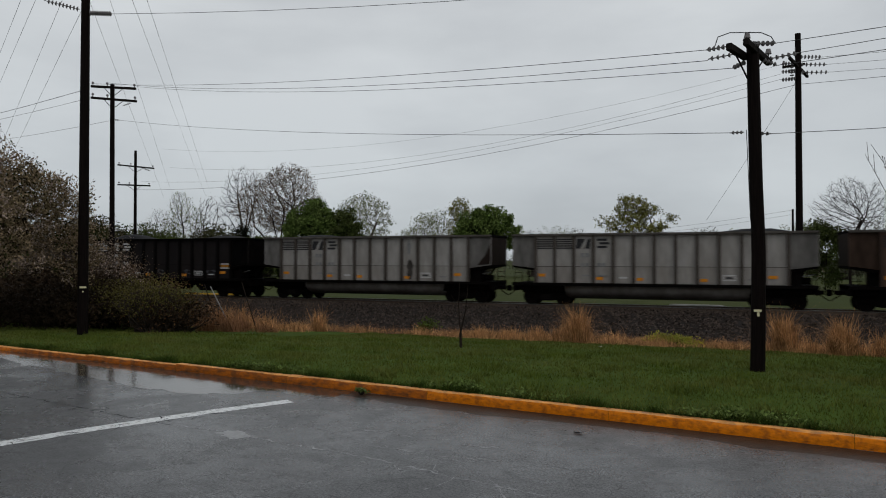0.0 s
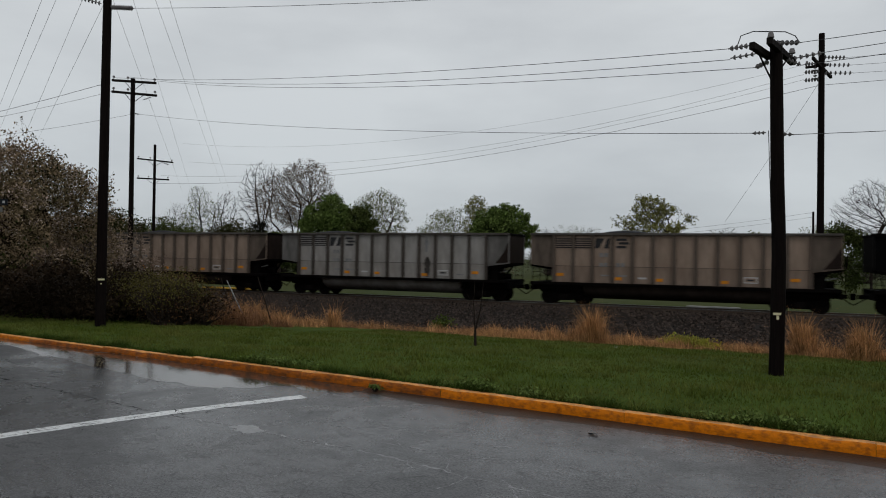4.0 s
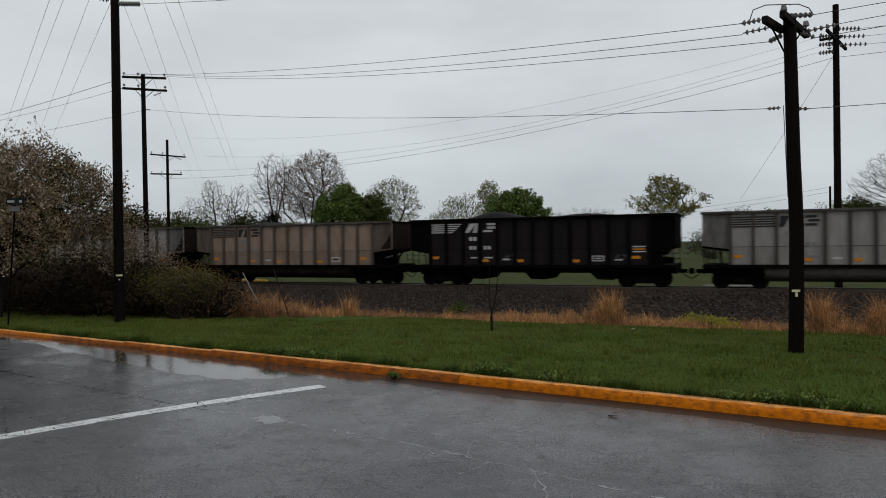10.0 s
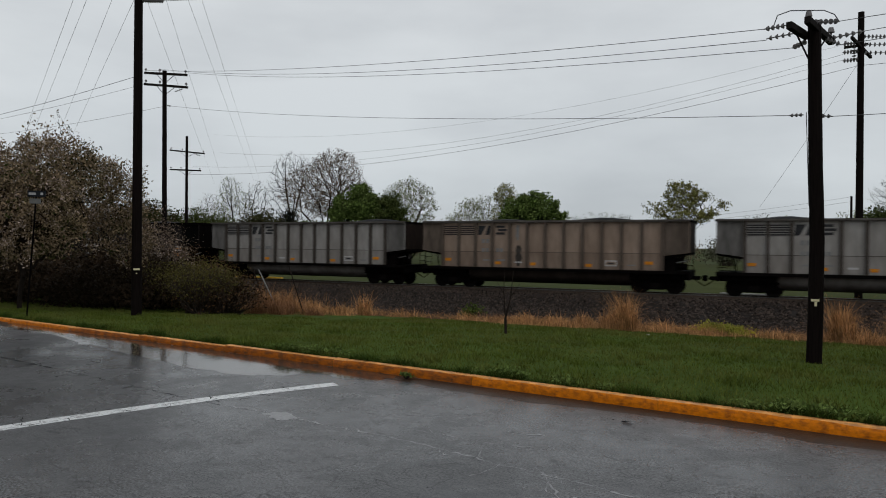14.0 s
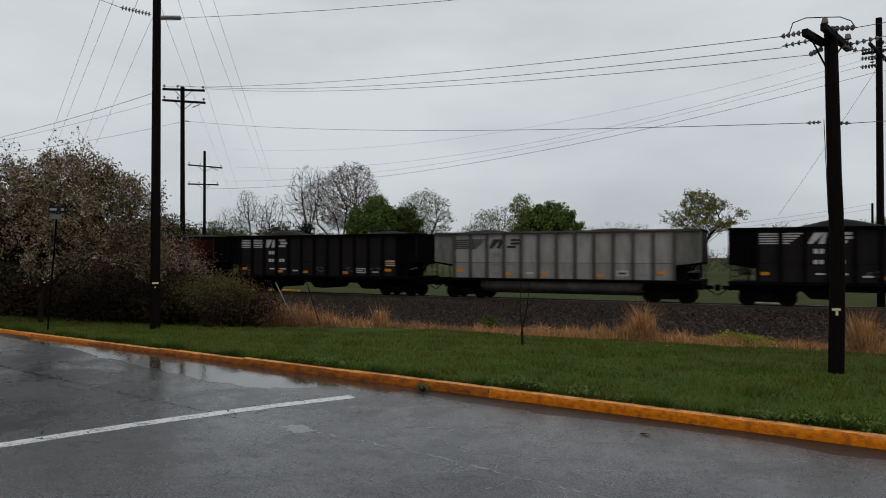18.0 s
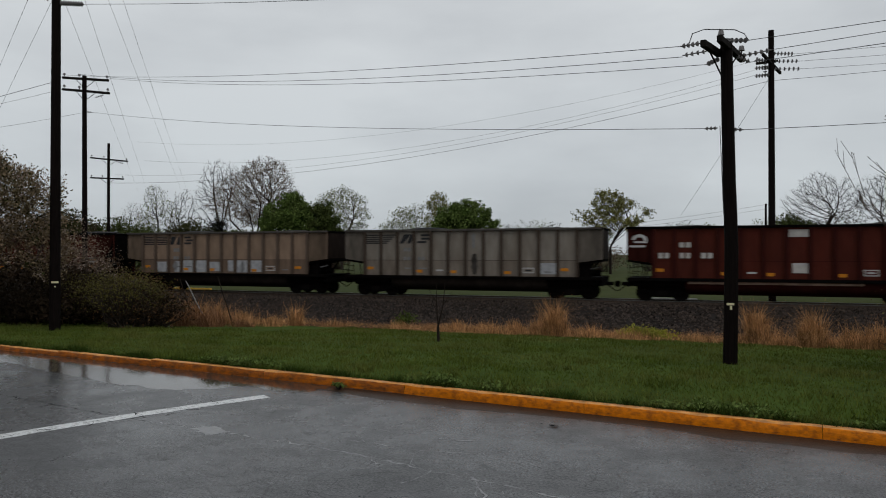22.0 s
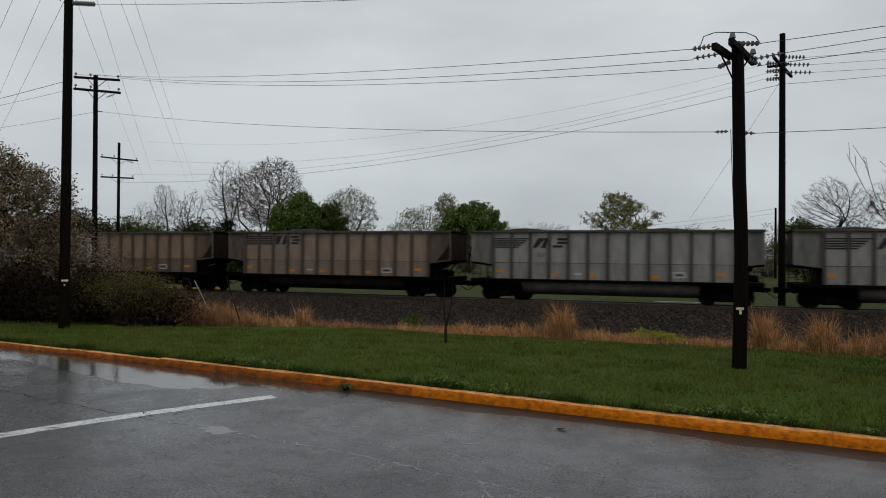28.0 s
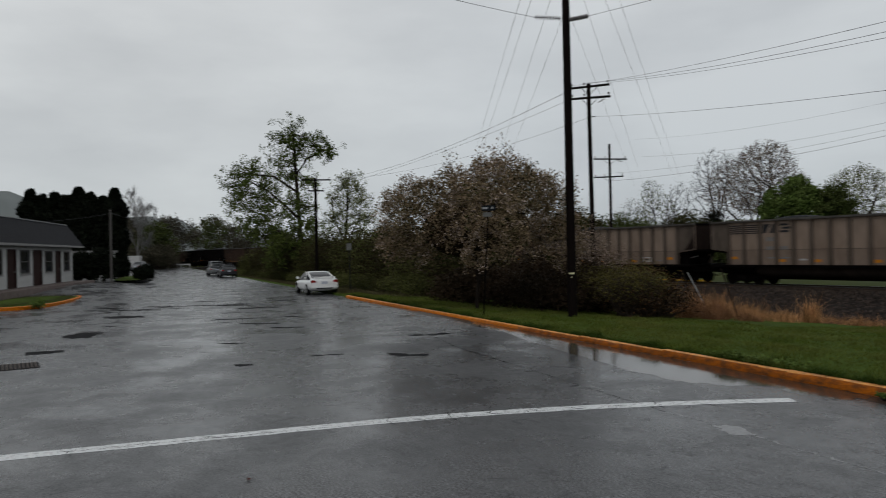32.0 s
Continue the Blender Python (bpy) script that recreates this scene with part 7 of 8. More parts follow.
PATCHES = [
    ("pale", [(-6.25, 7.70), (-6.02, 7.93), (-5.62, 7.74), (-5.84, 7.52)]),
    ("dark", [(-31.2, 3.4), (-30.6, 4.7), (-29.6, 4.75), (-29.9, 3.6)]), ("dark", [(-25.2, 2.3), (-24.6, 2.75), (-23.3, 2.2), (-23.4, 1.5), (-24.4, 1.6)]),
    ("dark", [(-20.9, 0.6), (-20.7, 1.4), (-20.2, 1.35), (-20.2, 0.5)]), ("dark", [(-35.2, 4.2), (-34.4, 4.9), (-34.0, 4.6), (-34.6, 4.1)]),
    ("dark", [(-34.9, 6.0), (-34.9, 8.2), (-31.6, 11.3), (-31.3, 11.2), (-34.4, 7.9), (-34.4, 6.0)]), ("dark", [(-31.6, 8.9), (-30.9, 10.6), (-30.4, 10.4), (-31.0, 8.7)]),
    ("dark", [(-24.5, 6.9), (-23.5, 8.0), (-23.2, 7.9), (-24.1, 6.8)]), ("dark", [(-22.4, 7.3), (-21.8, 8.2), (-21.5, 8.1), (-22.0, 7.2)]), ("dark", [(-26.6, 6.6), (-25.6, 9.4), (-25.4, 9.3), (-26.2, 6.5)]),
    ("dark", [(-15.4, 4.2), (-15.2, 4.55), (-15.0, 4.5), (-15.1, 4.15)]), ("dark", [(-14.8, 7.5), (-14.0, 8.15), (-13.7, 8.0), (-14.4, 7.4)]), ("dark", [(-15.6, 6.0), (-15.35, 6.7), (-15.2, 6.65), (-15.4, 5.95)]),
    ("dark", [(-17.5, 9.6), (-17.25, 10.1), (-17.05, 10.6), (-16.9, 10.5), (-17.0, 9.9), (-17.3, 9.5)]),
]
rp_ = np.random.default_rng(91)
for i in range(34):  # thin ragged tar streaks lying across the road
    band = i % 3
    x, y = (rp_.uniform(-38, -33.5), rp_.uniform(3.0, 12.5)) if band < 2 else (rp_.uniform(-31, -17), rp_.uniform(2.5, 10.5))
    ln, w = rp_.uniform(0.5, 2.0) * (1.0 if band < 2 else 0.5), rp_.uniform(0.06, 0.22) * (1.6 if band < 2 else 1.0)
    ux, uy = 0.53 + rp_.normal(0, 0.12), 0.848
    PATCHES.append(("dark", [(x, y), (x + ln * 0.5 * ux - w, y + ln * 0.5 * uy), (x + ln * ux, y + ln * uy), (x + ln * 0.5 * ux + w, y + ln * 0.5 * uy)]))
for i, (tone, pts) in enumerate(PATCHES):
    flat_patch("asphalt_patch", pts, 0.0015, M_TAR if tone == "dark" else M_SEAL, "ragged dark tar patch in wet asphalt" if tone == "dark" else "small pale filled patch in the asphalt", "road patch", "structure", min(0.11, 0.06 * math.dist(pts[0], pts[2])) if tone == "dark" else 0.03, 20 + i, 7)


def crack(pts, width, material, seed, label, branches=0, z=0.0018):
    rng = np.random.default_rng(seed)
    lines = [list(pts)]
    for _ in range(branches):
        j = rng.integers(0, len(pts) - 1)
        f = rng.random()
        p = np.array(pts[j]) * (1 - f) + np.array(pts[j + 1]) * f
        d = rng.normal(size=2)
        d /= np.linalg.norm(d)
        br = [tuple(p)]
        for _ in range(3):
            d = d + rng.normal(scale=0.4, size=2)
            d /= np.linalg.norm(d)
            p = p + d * rng.uniform(0.06, 0.2)
            br.append(tuple(p))
        lines.append(br)
    V, F = [], []
    for ln in lines:
        fine = []
        for (x0, y0), (x1, y1) in zip(ln, ln[1:]):
            k = max(2, int(math.hypot(x1 - x0, y1 - y0) / 0.08))
            for i in range(k):
                f = i / k
                fine.append((x0 + (x1 - x0) * f + rng.normal(0, 0.018), y0 + (y1 - y0) * f + rng.normal(0, 0.018)))
        fine.append(ln[-1])
        b0 = len(V)
        for i, (x, y) in enumerate(fine):
            a, b = fine[max(0, i - 1)], fine[min(len(fine) - 1, i + 1)]
            d = Vector((b[0] - a[0], b[1] - a[1])).normalized()
            w = width * max(0.12, rng.uniform(-0.5, 1.0)) * (1.0 if ln is lines[0] else 0.6) / 2
            V += [(x - d.y * w, y + d.x * w, z), (x + d.y * w, y - d.x * w, z)]
        F += [(b0 + 2 * i, b0 + 2 * i + 1, b0 + 2 * i + 3, b0 + 2 * i + 2) for i in range(len(fine) - 1)]
    thing("asphalt_crack", label, "crack", kind="structure", data=raw_mesh("asphalt_crack", V, F, material))


PALE_CRACK, DARK_CRACK = "pale water-filled crack in the asphalt", "dark open crack in the asphalt"
crack([(-7.1, 7.84), (-6.13, 7.79), (-5.09, 7.57), (-4.23, 7.48), (-3.4, 7.3), (-2.63, 7.05), (-2.16, 6.97), (-1.2, 6.7), (0.2, 6.4)], 0.05, M_SEAL, 1, PALE_CRACK, 5)
crack([(-14.6, 9.25), (-13.1, 8.98), (-11.78, 8.73)], 0.07, M_TAR, 2, DARK_CRACK, 6)
crack([(-11.78, 8.73), (-9.92, 8.38), (-8.46, 8.09), (-7.1, 7.84)], 0.03, M_TAR, 3, DARK_CRACK, 6)
crack([(-4.9, 8.4), (-4.3, 8.55), (-3.66, 8.45), (-3.2, 8.5)], 0.03, M_SEAL, 4, PALE_CRACK, 1)
crack([(-2.95, 8.35), (-2.75, 8.3), (-2.5, 8.35)], 0.035, M_SEAL, 5, PALE_CRACK, 0)
crack([(-2.2, 7.1), (-1.9, 6.6), (-1.7, 6.1), (-1.0, 5.6)], 0.03, M_SEAL, 6, PALE_CRACK, 2)
crack([(-1.6, 6.4), (-0.9, 6.0), (-0.2, 5.7), (0.5, 5.2), (1.2, 5.0)], 0.05, M_SEAL, 7, PALE_CRACK, 4)
crack([(-4.0, 7.9), (-3.0, 7.75), (-2.3, 7.8)], 0.03, M_SEAL, 8, PALE_CRACK, 3)
crack([(-35.5, 5.5), (-33.0, 8.6), (-30.6, 11.6)], 0.10, M_TAR, 9, DARK_CRACK, 8)
crack([(-40.0, 3.4), (-37.0, 4.2), (-34.5, 4.5), (-31.0, 4.0)], 0.12, M_TAR, 10, DARK_CRACK, 6)
crack([(-17.2, 10.1), (-16.0, 9.7), (-14.6, 9.25)], 0.05, M_TAR, 11, DARK_CRACK, 3)
crack([(-46.0, 4.0), (-43.5, 5.2), (-41.0, 4.8)], 0.15, M_TAR, 12, DARK_CRACK, 8)

rc_ = np.random.default_rng(55)
for i, y in enumerate((1.2, 2.3, 4.5, 5.3, 5.85, 6.55, 7.0, 7.6, 8.1, 8.6, 9.2)):  # breaks in the painted line
    x = line_x(y)
    a = rc_.uniform(-0.9, 0.9)
    crack([(x - 0.25 * math.cos(a), y - 0.25 * math.sin(a)), (x, y), (x + 0.25 * math.cos(a + 0.4), y + 0.25 * math.sin(a + 0.4))], 0.026, M_TAR, 60 + i, DARK_CRACK, 2, 0.0027)
crack([(line_x(0.6), 0.6), (line_x(4.3) + 0.05, 4.3), (line_x(7.2) - 0.05, 7.2)], 0.02, M_TAR, 70, DARK_CRACK, 5, 0.0027)

# storm grate
grate = thing("storm_grate", "rusty slotted storm drain grate in the asphalt", "drain")
part("frame", a_box(-18.75, -17.75, 0.0, 0.75, -0.05, 0.006), M_TAR, grate)
bar = mesh_of(a_box(-0.45, 0.45, -0.012, 0.012, 0.0, 0.012), "grate_bar", M_RAIL)
for i in range(9):
    part("grate_bar", bar, None, grate, m=pose(-18.25, 0.07 + i * 0.077, 0.006))


def litter(name, label, x, y, z, r, material, seed):
    rng = np.random.default_rng(seed)
    bm = bmesh.new()
    pts = [(x + math.cos(a) * r * rng.uniform(0.6, 1.2), y + math.sin(a) * r * 0.55 * rng.uniform(0.6, 1.2)) for a in np.linspace(0, 2 * math.pi, 9)[:-1]]
    top = [bm.verts.new((px, py, z + 0.008 + rng.uniform(0, 0.02))) for px, py in pts]
    c = bm.verts.new((x, y, z + 0.025))
    for i in range(8):
        bm.faces.new((top[i], top[(i + 1) % 8], c))
    bmesh.ops.solidify(bm, geom=bm.faces[:], thickness=0.006)
    thing(name, label, "leaf" if "leaf" in name else "litter", data=mesh_of(bm, name, material))


M_REDLEAF = mat("reddish_wet_leaf", (0.10, 0.03, 0.025), 0.5)
litter("fallen_leaf", "dark wet fallen leaf on the asphalt", -1.72, 9.42, 0.0, 0.075, M_TAR, 1)
litter("fallen_leaf", "dark wet fallen leaf on the asphalt", -1.9, 9.45, 0.0, 0.02, M_TAR, 2)
litter("fallen_leaf", "small reddish leaf on the asphalt", -7.59, 2.19, 0.0, 0.04, M_REDLEAF, 3)
litter("paper_scrap", "small white paper scrap on the grass", -3.4, 22.3, float(ground_z(-3.4, 22.3)) + 0.08, 0.06, M_WHITE, 4)

# ---- signs ----
sign = thing("street_sign", "thin dark post with a street-name blade and pale plate", "street sign")
gz = float(ground_z(-20.1, 13.95))
part("post", rod(bmesh.new(), (-20.1, 13.95, gz - 0.3), (-19.85, 14.07, 3.62), 0.025, sides=8), M_DARK, sign)
M_FADED = mat("faded_grey_sign_sheet", (0.12, 0.12, 0.115), 0.6, vary=0.2)
M_SIGN = mat("dark_sign_sheet", (0.015, 0.017, 0.02), 0.4, vary=0.15)
blade = part("name_blade", a_box(-0.25, 0.25, -0.012, 0.012, -0.09, 0.09, 0.004), M_SIGN, sign, m=pose(-19.83, 14.07, 3.72, 0, 0, 36))
for x0, x1 in ((-0.21, -0.02), (0.11, 0.18)):
    part("lettering_bar", a_box(x0, x1, -0.018, -0.012, -0.035, 0.035), M_STEEL, blade)
part("lower_plate", a_box(-0.15, 0.15, -0.012, 0.012, -0.075, 0.075, 0.004), M_FADED, sign, "small pale plate", m=pose(-19.85, 14.04, 3.50, 0, 0, 55))
sign2 = thing("parking_sign", "steel post with a small pale sign panel on the verge", "sign")
gz = float(ground_z(-42.2, 19.1))
part("post", rod(bmesh.new(), (-42.2, 19.1, gz - 0.3), (-42.2, 19.1, 3.0), 0.028, sides=8), M_SIGN, sign2)
part("panel", a_box(-0.16, 0.16, -0.012, 0.0, -0.22, 0.22, 0.004), M_FADED, sign2, m=pose(-42.17, 19.05, 2.72, 0, 0, 62))

# ---- low building with siding and a steep dark roof ----
M_SIDING = mat("white_clapboard", (0.42, 0.42, 0.41), 0.6, vary=0.08, scale=3, thing=0.04)
M_ROOF = mat("dark_grey_shingle", (0.034, 0.034, 0.037), 0.8, vary=0.4, scale=14, bump=0.4, bscale=20)
M_TRIM = mat("off_white_trim", (0.24, 0.235, 0.23), 0.55, vary=0.08)
M_FRAME = mat("grey_window_frame", (0.10, 0.095, 0.09), 0.5, vary=0.1)
M_DOOR = mat("dark_brown_door", (0.03, 0.016, 0.014), 0.5, vary=0.2, stretch=(1, 1, 4))
M_GLASS = mat("dark_window_glass", (0.02, 0.022, 0.024), 0.06, vary=0.1, spec=0.6)
M_WALK = mat("damp_concrete_walk", (0.16, 0.13, 0.12), 0.6, vary=0.25, scale=4)
HM = pose(-63.0, 4.8, 0.5, 0, 0, -18.8)  # x along the front, y into the house is +, from its far end
house = thing("house", "low white clapboard row of rooms with a steep dark shingle roof", "house", m=HM @ pose(0, 0, 0, 0, 0, 0))
LEN, EAVE, DEPTH = 20.0, 2.76, -8.0


def hpart(name, bm, m, label="", parent=None):
    return part(name, bm, m, parent or house, label)


hpart("plinth", a_box(0, LEN, DEPTH, -0.02, -0.6, 0.12), M_WALK)
OPEN = [(0.78, 2.33, 0.95, 2.42, "window"), (3.09, 4.40, 0.12, 2.46, "door"), (4.99, 6.76, 0.95, 2.44, "window"), (7.36, 9.19, 0.12, 2.48, "door"), (9.85, 11.63, 0.95, 2.48, "window"), (12.29, 13.80, 0.12, 2.50, "door"), (14.59, 16.2, 0.95, 2.48, "window"), (16.9, 18.3, 0.12, 2.50, "door")]
xs = sorted({0.0, LEN, *[v for o in OPEN for v in o[:2]]})
for a, b in zip(xs, xs[1:]):  # front wall between and above the openings
    o = next((o for o in OPEN if o[0] <= a < o[1]), None)
    spans = [(0.12, EAVE)] if not o else [(o[3], EAVE)] + ([(0.12, o[2])] if o[2] > 0.13 else [])
    for z0, z1 in spans:
        z = z0
        while z < z1 - 0.01:  # each clapboard laps over the one below
            bm = bmesh.new()
            t = min(z1, z + 0.125)
            v = [bm.verts.new(p) for p in ((a, 0.0, z), (b, 0.0, z), (b, -0.022, t), (a, -0.022, t), (a, -0.12, z), (b, -0.12, z), (b, -0.12, t), (a, -0.12, t))]
            for f in ((0, 1, 2, 3), (5, 4, 7, 6), (0, 4, 5, 1), (3, 2, 6, 7), (0, 3, 7, 4), (1, 5, 6, 2)):
                bm.faces.new([v[k] for k in f])
            z = t
            bmesh.ops.recalc_face_normals(bm, faces=bm.faces[:])
            hpart("clapboard", bm, M_SIDING)
hpart("end_wall", a_box(0.0, 0.12, DEPTH, -0.125, 0.12, EAVE), M_SIDING)
hpart("end_wall", a_box(LEN - 0.12, LEN, DEPTH, -0.125, 0.12, EAVE), M_SIDING)
hpart("back_wall", a_box(0.12, LEN - 0.12, DEPTH, DEPTH + 0.12, 0.12, EAVE), M_SIDING)
for i, (a, b, z0, z1, kind) in enumerate(OPEN):
    d = part(kind, a_box(a + 0.06, b - 0.06, -0.09, -0.05, z0 + 0.05, z1 - 0.06), M_GLASS if kind == "window" else M_DOOR, house)
    bm = bmesh.new()
    for x0, x1, y0, y1 in ((a, a + 0.07, z0, z1), (b - 0.07, b, z0, z1), (a, b, z1 - 0.08, z1), (a, b, z0, z0 + 0.06)):
        box(bm, x0, x1, -0.11, 0.03, y0, y1)
    part("frame", bm, M_DOOR if kind == "door" else M_FRAME, d)
    if kind == "window":
        part("sash_rail", a_box(a + 0.07, b - 0.07, -0.05, -0.03, (z0 + z1) / 2 - 0.025, (z0 + z1) / 2 + 0.025), M_FRAME, d)
        part("sill", a_box(a - 0.05, b + 0.05, -0.02, 0.08, z0 - 0.06, z0), M_TRIM, d)
    else:
        part("door_handle", a_box(a + 0.14, a + 0.20, -0.05, 0.0, 1.05, 1.15, 0.01), M_STEEL, d)
        part("door_panel", a_box(a + 0.22, b - 0.22, -0.05, -0.035, 1.2, z1 - 0.3, 0.01), M_DOOR, d)
bm = bmesh.new()  # steep roof skirt and flat top
e = [(-1.1, 0.55), (LEN + 0.7, 0.55), (LEN + 0.7, DEPTH - 0.5), (-1.1, DEPTH - 0.5)]
t = [(0.0, -0.35), (LEN, -0.35), (LEN, DEPTH + 0.4), (0.0, DEPTH + 0.4)]
va = [bm.verts.new((x, y, EAVE - 0.02)) for x, y in e]
vb = [bm.verts.new((x, y, EAVE + 0.10)) for x, y in e]
vc = [bm.verts.new((x, y, EAVE + 1.72)) for x, y in t]
bm.faces.new(va[::-1])
bm.faces.new(vc)
for i in range(4):
    j = (i + 1) % 4
    bm.faces.new((va[i], va[j], vb[j], vb[i]))
    bm.faces.new((vb[i], vb[j], vc[j], vc[i]))
bmesh.ops.recalc_face_normals(bm, faces=bm.faces[:])
hpart("roof", bm, M_ROOF, "steep dark grey shingle roof skirt")
hpart("eave_board", a_box(-1.12, LEN + 0.72, 0.55, 0.58, EAVE - 0.05, EAVE + 0.09), M_TRIM)
hpart("ridge_cap", a_box(0.2, LEN - 0.2, -0.41, -0.29, EAVE + 1.70, EAVE + 1.76), M_STEEL)
thing("sidewalk", "damp raised concrete walk along the building", "sidewalk", kind="structure", m=HM, data=mesh_of(a_box(-0.8, LEN + 1, 0.0, 1.4, -0.6, 0.10, 0.02), "sidewalk", M_WALK))

shed = thing("low_building", "low pale flat-roofed building behind the bushes", "building")
part("wall", a_box(-2.2, 2.2, -1.5, 1.5, -0.3, 2.5), M_SIDING, shed, m=pose(-77.2, 7.0, 0.4, 0, 0, 58))
part("roof", a_box(-2.4, 2.4, -1.7, 1.7, 2.5, 2.7), M_TRIM, shed, m=pose(-77.2, 7.0, 0.4, 0, 0, 58))
for x, y, s, h in ((-69.9, 6.0, 1, 2.6), (-68.9, 7.6, 2, 2.9)):
    bush("rounded near-black evergreen bush by the lot", x, y, 2.2, 2.2, h, 9000, 0.15, M_LEAF_CEDAR, 400 + s, "evergreen_bush", 60, 8, z=0.35)
M_WEATHERED = mat("weathered_grey_timber", (0.085, 0.08, 0.075), 0.8, vary=0.2)
post = thing("light_post", "plain weathered grey post beside the hedge", "post")
part("shaft", rod(bmesh.new(), (-64.05, 7.71, 0.0), (-64.03, 7.71, 6.2), 0.10, 0.09, sides=12), M_WEATHERED, post)
part("cap", rod(bmesh.new(), (-64.03, 7.71, 6.2), (-64.03, 7.71, 6.3), 0.12, 0.08, sides=12), M_WEATHERED, post)


# ---- planted islands ----
def island(label, cx, cy, rx_, ry_, turn, z, seed, kerbed):
    t = thing("planting_island", label, "traffic island", kind="structure", m=pose(cx, cy, z, 0, 0, turn))
    n = 40
    ring = [(rx_ * math.copysign(abs(math.cos(a)) ** 0.7, math.cos(a)), ry_ * math.copysign(abs(math.sin(a)) ** 0.7, math.sin(a))) for a in np.linspace(0, 2 * math.pi, n + 1)[:-1]]
    bm = bmesh.new()
    v = [bm.verts.new((x * 0.95, y * 0.93, 0.13)) for x, y in ring]
    w = [bm.verts.new((x * 0.45, y * 0.45, 0.24)) for x, y in ring]
    bm.faces.new(w)
    for i in range(n):
        bm.faces.new((v[i], v[(i + 1) % n], w[(i + 1) % n], w[i]))
    bmesh.ops.recalc_face_normals(bm, faces=bm.faces[:])
    part("turf", bm, M_EARTH, t)
    if kerbed:
        for s in range(8):
            bm = bmesh.new()
            k = n // 8
            rows = []
            for i in range(s * k, s * k + k + 1):
                x, y = ring[i % n]
                rows.append([bm.verts.new(p) for p in ((x, y, -0.1), (x, y, 0.13), (x * 0.985, y * 0.98, 0.15), (x * 0.95, y * 0.93, 0.15), (x * 0.94, y * 0.92, -0.1))])
            for p, q in zip(rows, rows[1:]):
                for j in range(4):
                    bm.faces.new((p[j], q[j], q[j + 1], p[j + 1]))
            bmesh.ops.recalc_face_normals(bm, faces=bm.faces[:])
            part("kerb_stone", bm, M_KERB, t)
    rng = np.random.default_rng(seed)
    c = 9000
    a, r = rng.uniform(0, 2 * math.pi, c), np.sqrt(rng.uniform(0, 0.85, c))
    x, y = np.cos(a) * r * rx_, np.sin(a) * r * ry_
    h = rng.uniform(0.06, 0.16, c)
    o = rng.normal(scale=0.03, size=(c, 2))
    V = np.stack([np.stack([x - 0.012, y, np.full(c, 0.13)], -1), np.stack([x + 0.012, y, np.full(c, 0.13)], -1), np.stack([x + o[:, 0], y + o[:, 1], 0.15 + h], -1)], 1).reshape(-1, 3)
    part("island_grass", raw_mesh("island_grass", V, np.arange(3 * c).reshape(c, 3), M_WORN_BLADE), None, t)
    return t


island("grass island with an orange painted kerb", -43.6, 1.2, 5.4, 2.1, -17, 0.02, 1, True)
island("low grass island with a dark bush", -76.0, 11.3, 9.5, 1.5, -14, 0.25, 2, False)
bush("dark low bush on the grass island", -70.3, 11.2, 2.0, 1.6, 1.3, 6000, 0.14, M_LEAF_CEDAR, 410, "evergreen_bush", 40, 8, z=0.3)
bush("small green weed by the island kerb", -38.6, 1.55, 0.9, 0.7, 0.5, 700, 0.05, M_LEAF_DARK, 411, "weed", 20, 8, z=0.0)

# ---- parked cars ----
M_CARWHITE = mat("white_car_paint", (0.72, 0.72, 0.71), 0.25, vary=0.03, spec=0.5)
M_CARSILVER = mat("silver_car_paint", (0.20, 0.205, 0.21), 0.3, 0.4, vary=0.05, spec=0.5)
M_CARDARK = mat("dark_car_paint", (0.018, 0.018, 0.022), 0.25, vary=0.05, spec=0.5)
M_RUBBER = mat("tyre_rubber", (0.012, 0.012, 0.012), 0.8, vary=0.2)
M_TAIL = mat("red_tail_lamp", (0.25, 0.012, 0.012), 0.2, spec=0.5)
M_PLATE = mat("pale_plate", (0.42, 0.44, 0.5), 0.5)


def loft(bm, rows):
    """Skins cross-sections (lists of points), closing both ends."""
    rings = [[bm.verts.new(p) for p in r] for r in rows]
    n = len(rings[0])
    for a, b in zip(rings, rings[1:]):
        for i in range(n):
            bm.faces.new((a[i], a[(i + 1) % n], b[(i + 1) % n], b[i]))
    bm.faces.new(rings[0])
    bm.faces.new(rings[-1][::-1])
    bmesh.ops.recalc_face_normals(bm, faces=bm.faces[:])
    for f in bm.faces:
        f.smooth = True
    return bm


def section(x, half, z0, z1, tuck=0.06, n=20, p=4.0):
    """A rounded box section across the car at x."""
    c, h = (z0 + z1) / 2, (z1 - z0) / 2
    out = []
    for i in range(n):
        a = 2 * math.pi * (i + 0.5) / n
        y = math.copysign(abs(math.cos(a)) ** (2 / p), math.cos(a)) * half
        z = math.copysign(abs(math.sin(a)) ** (2 / p), math.sin(a)) * h
        out.append((x, y * (1 - tuck * max(0, z / h)), c + z))
    return out


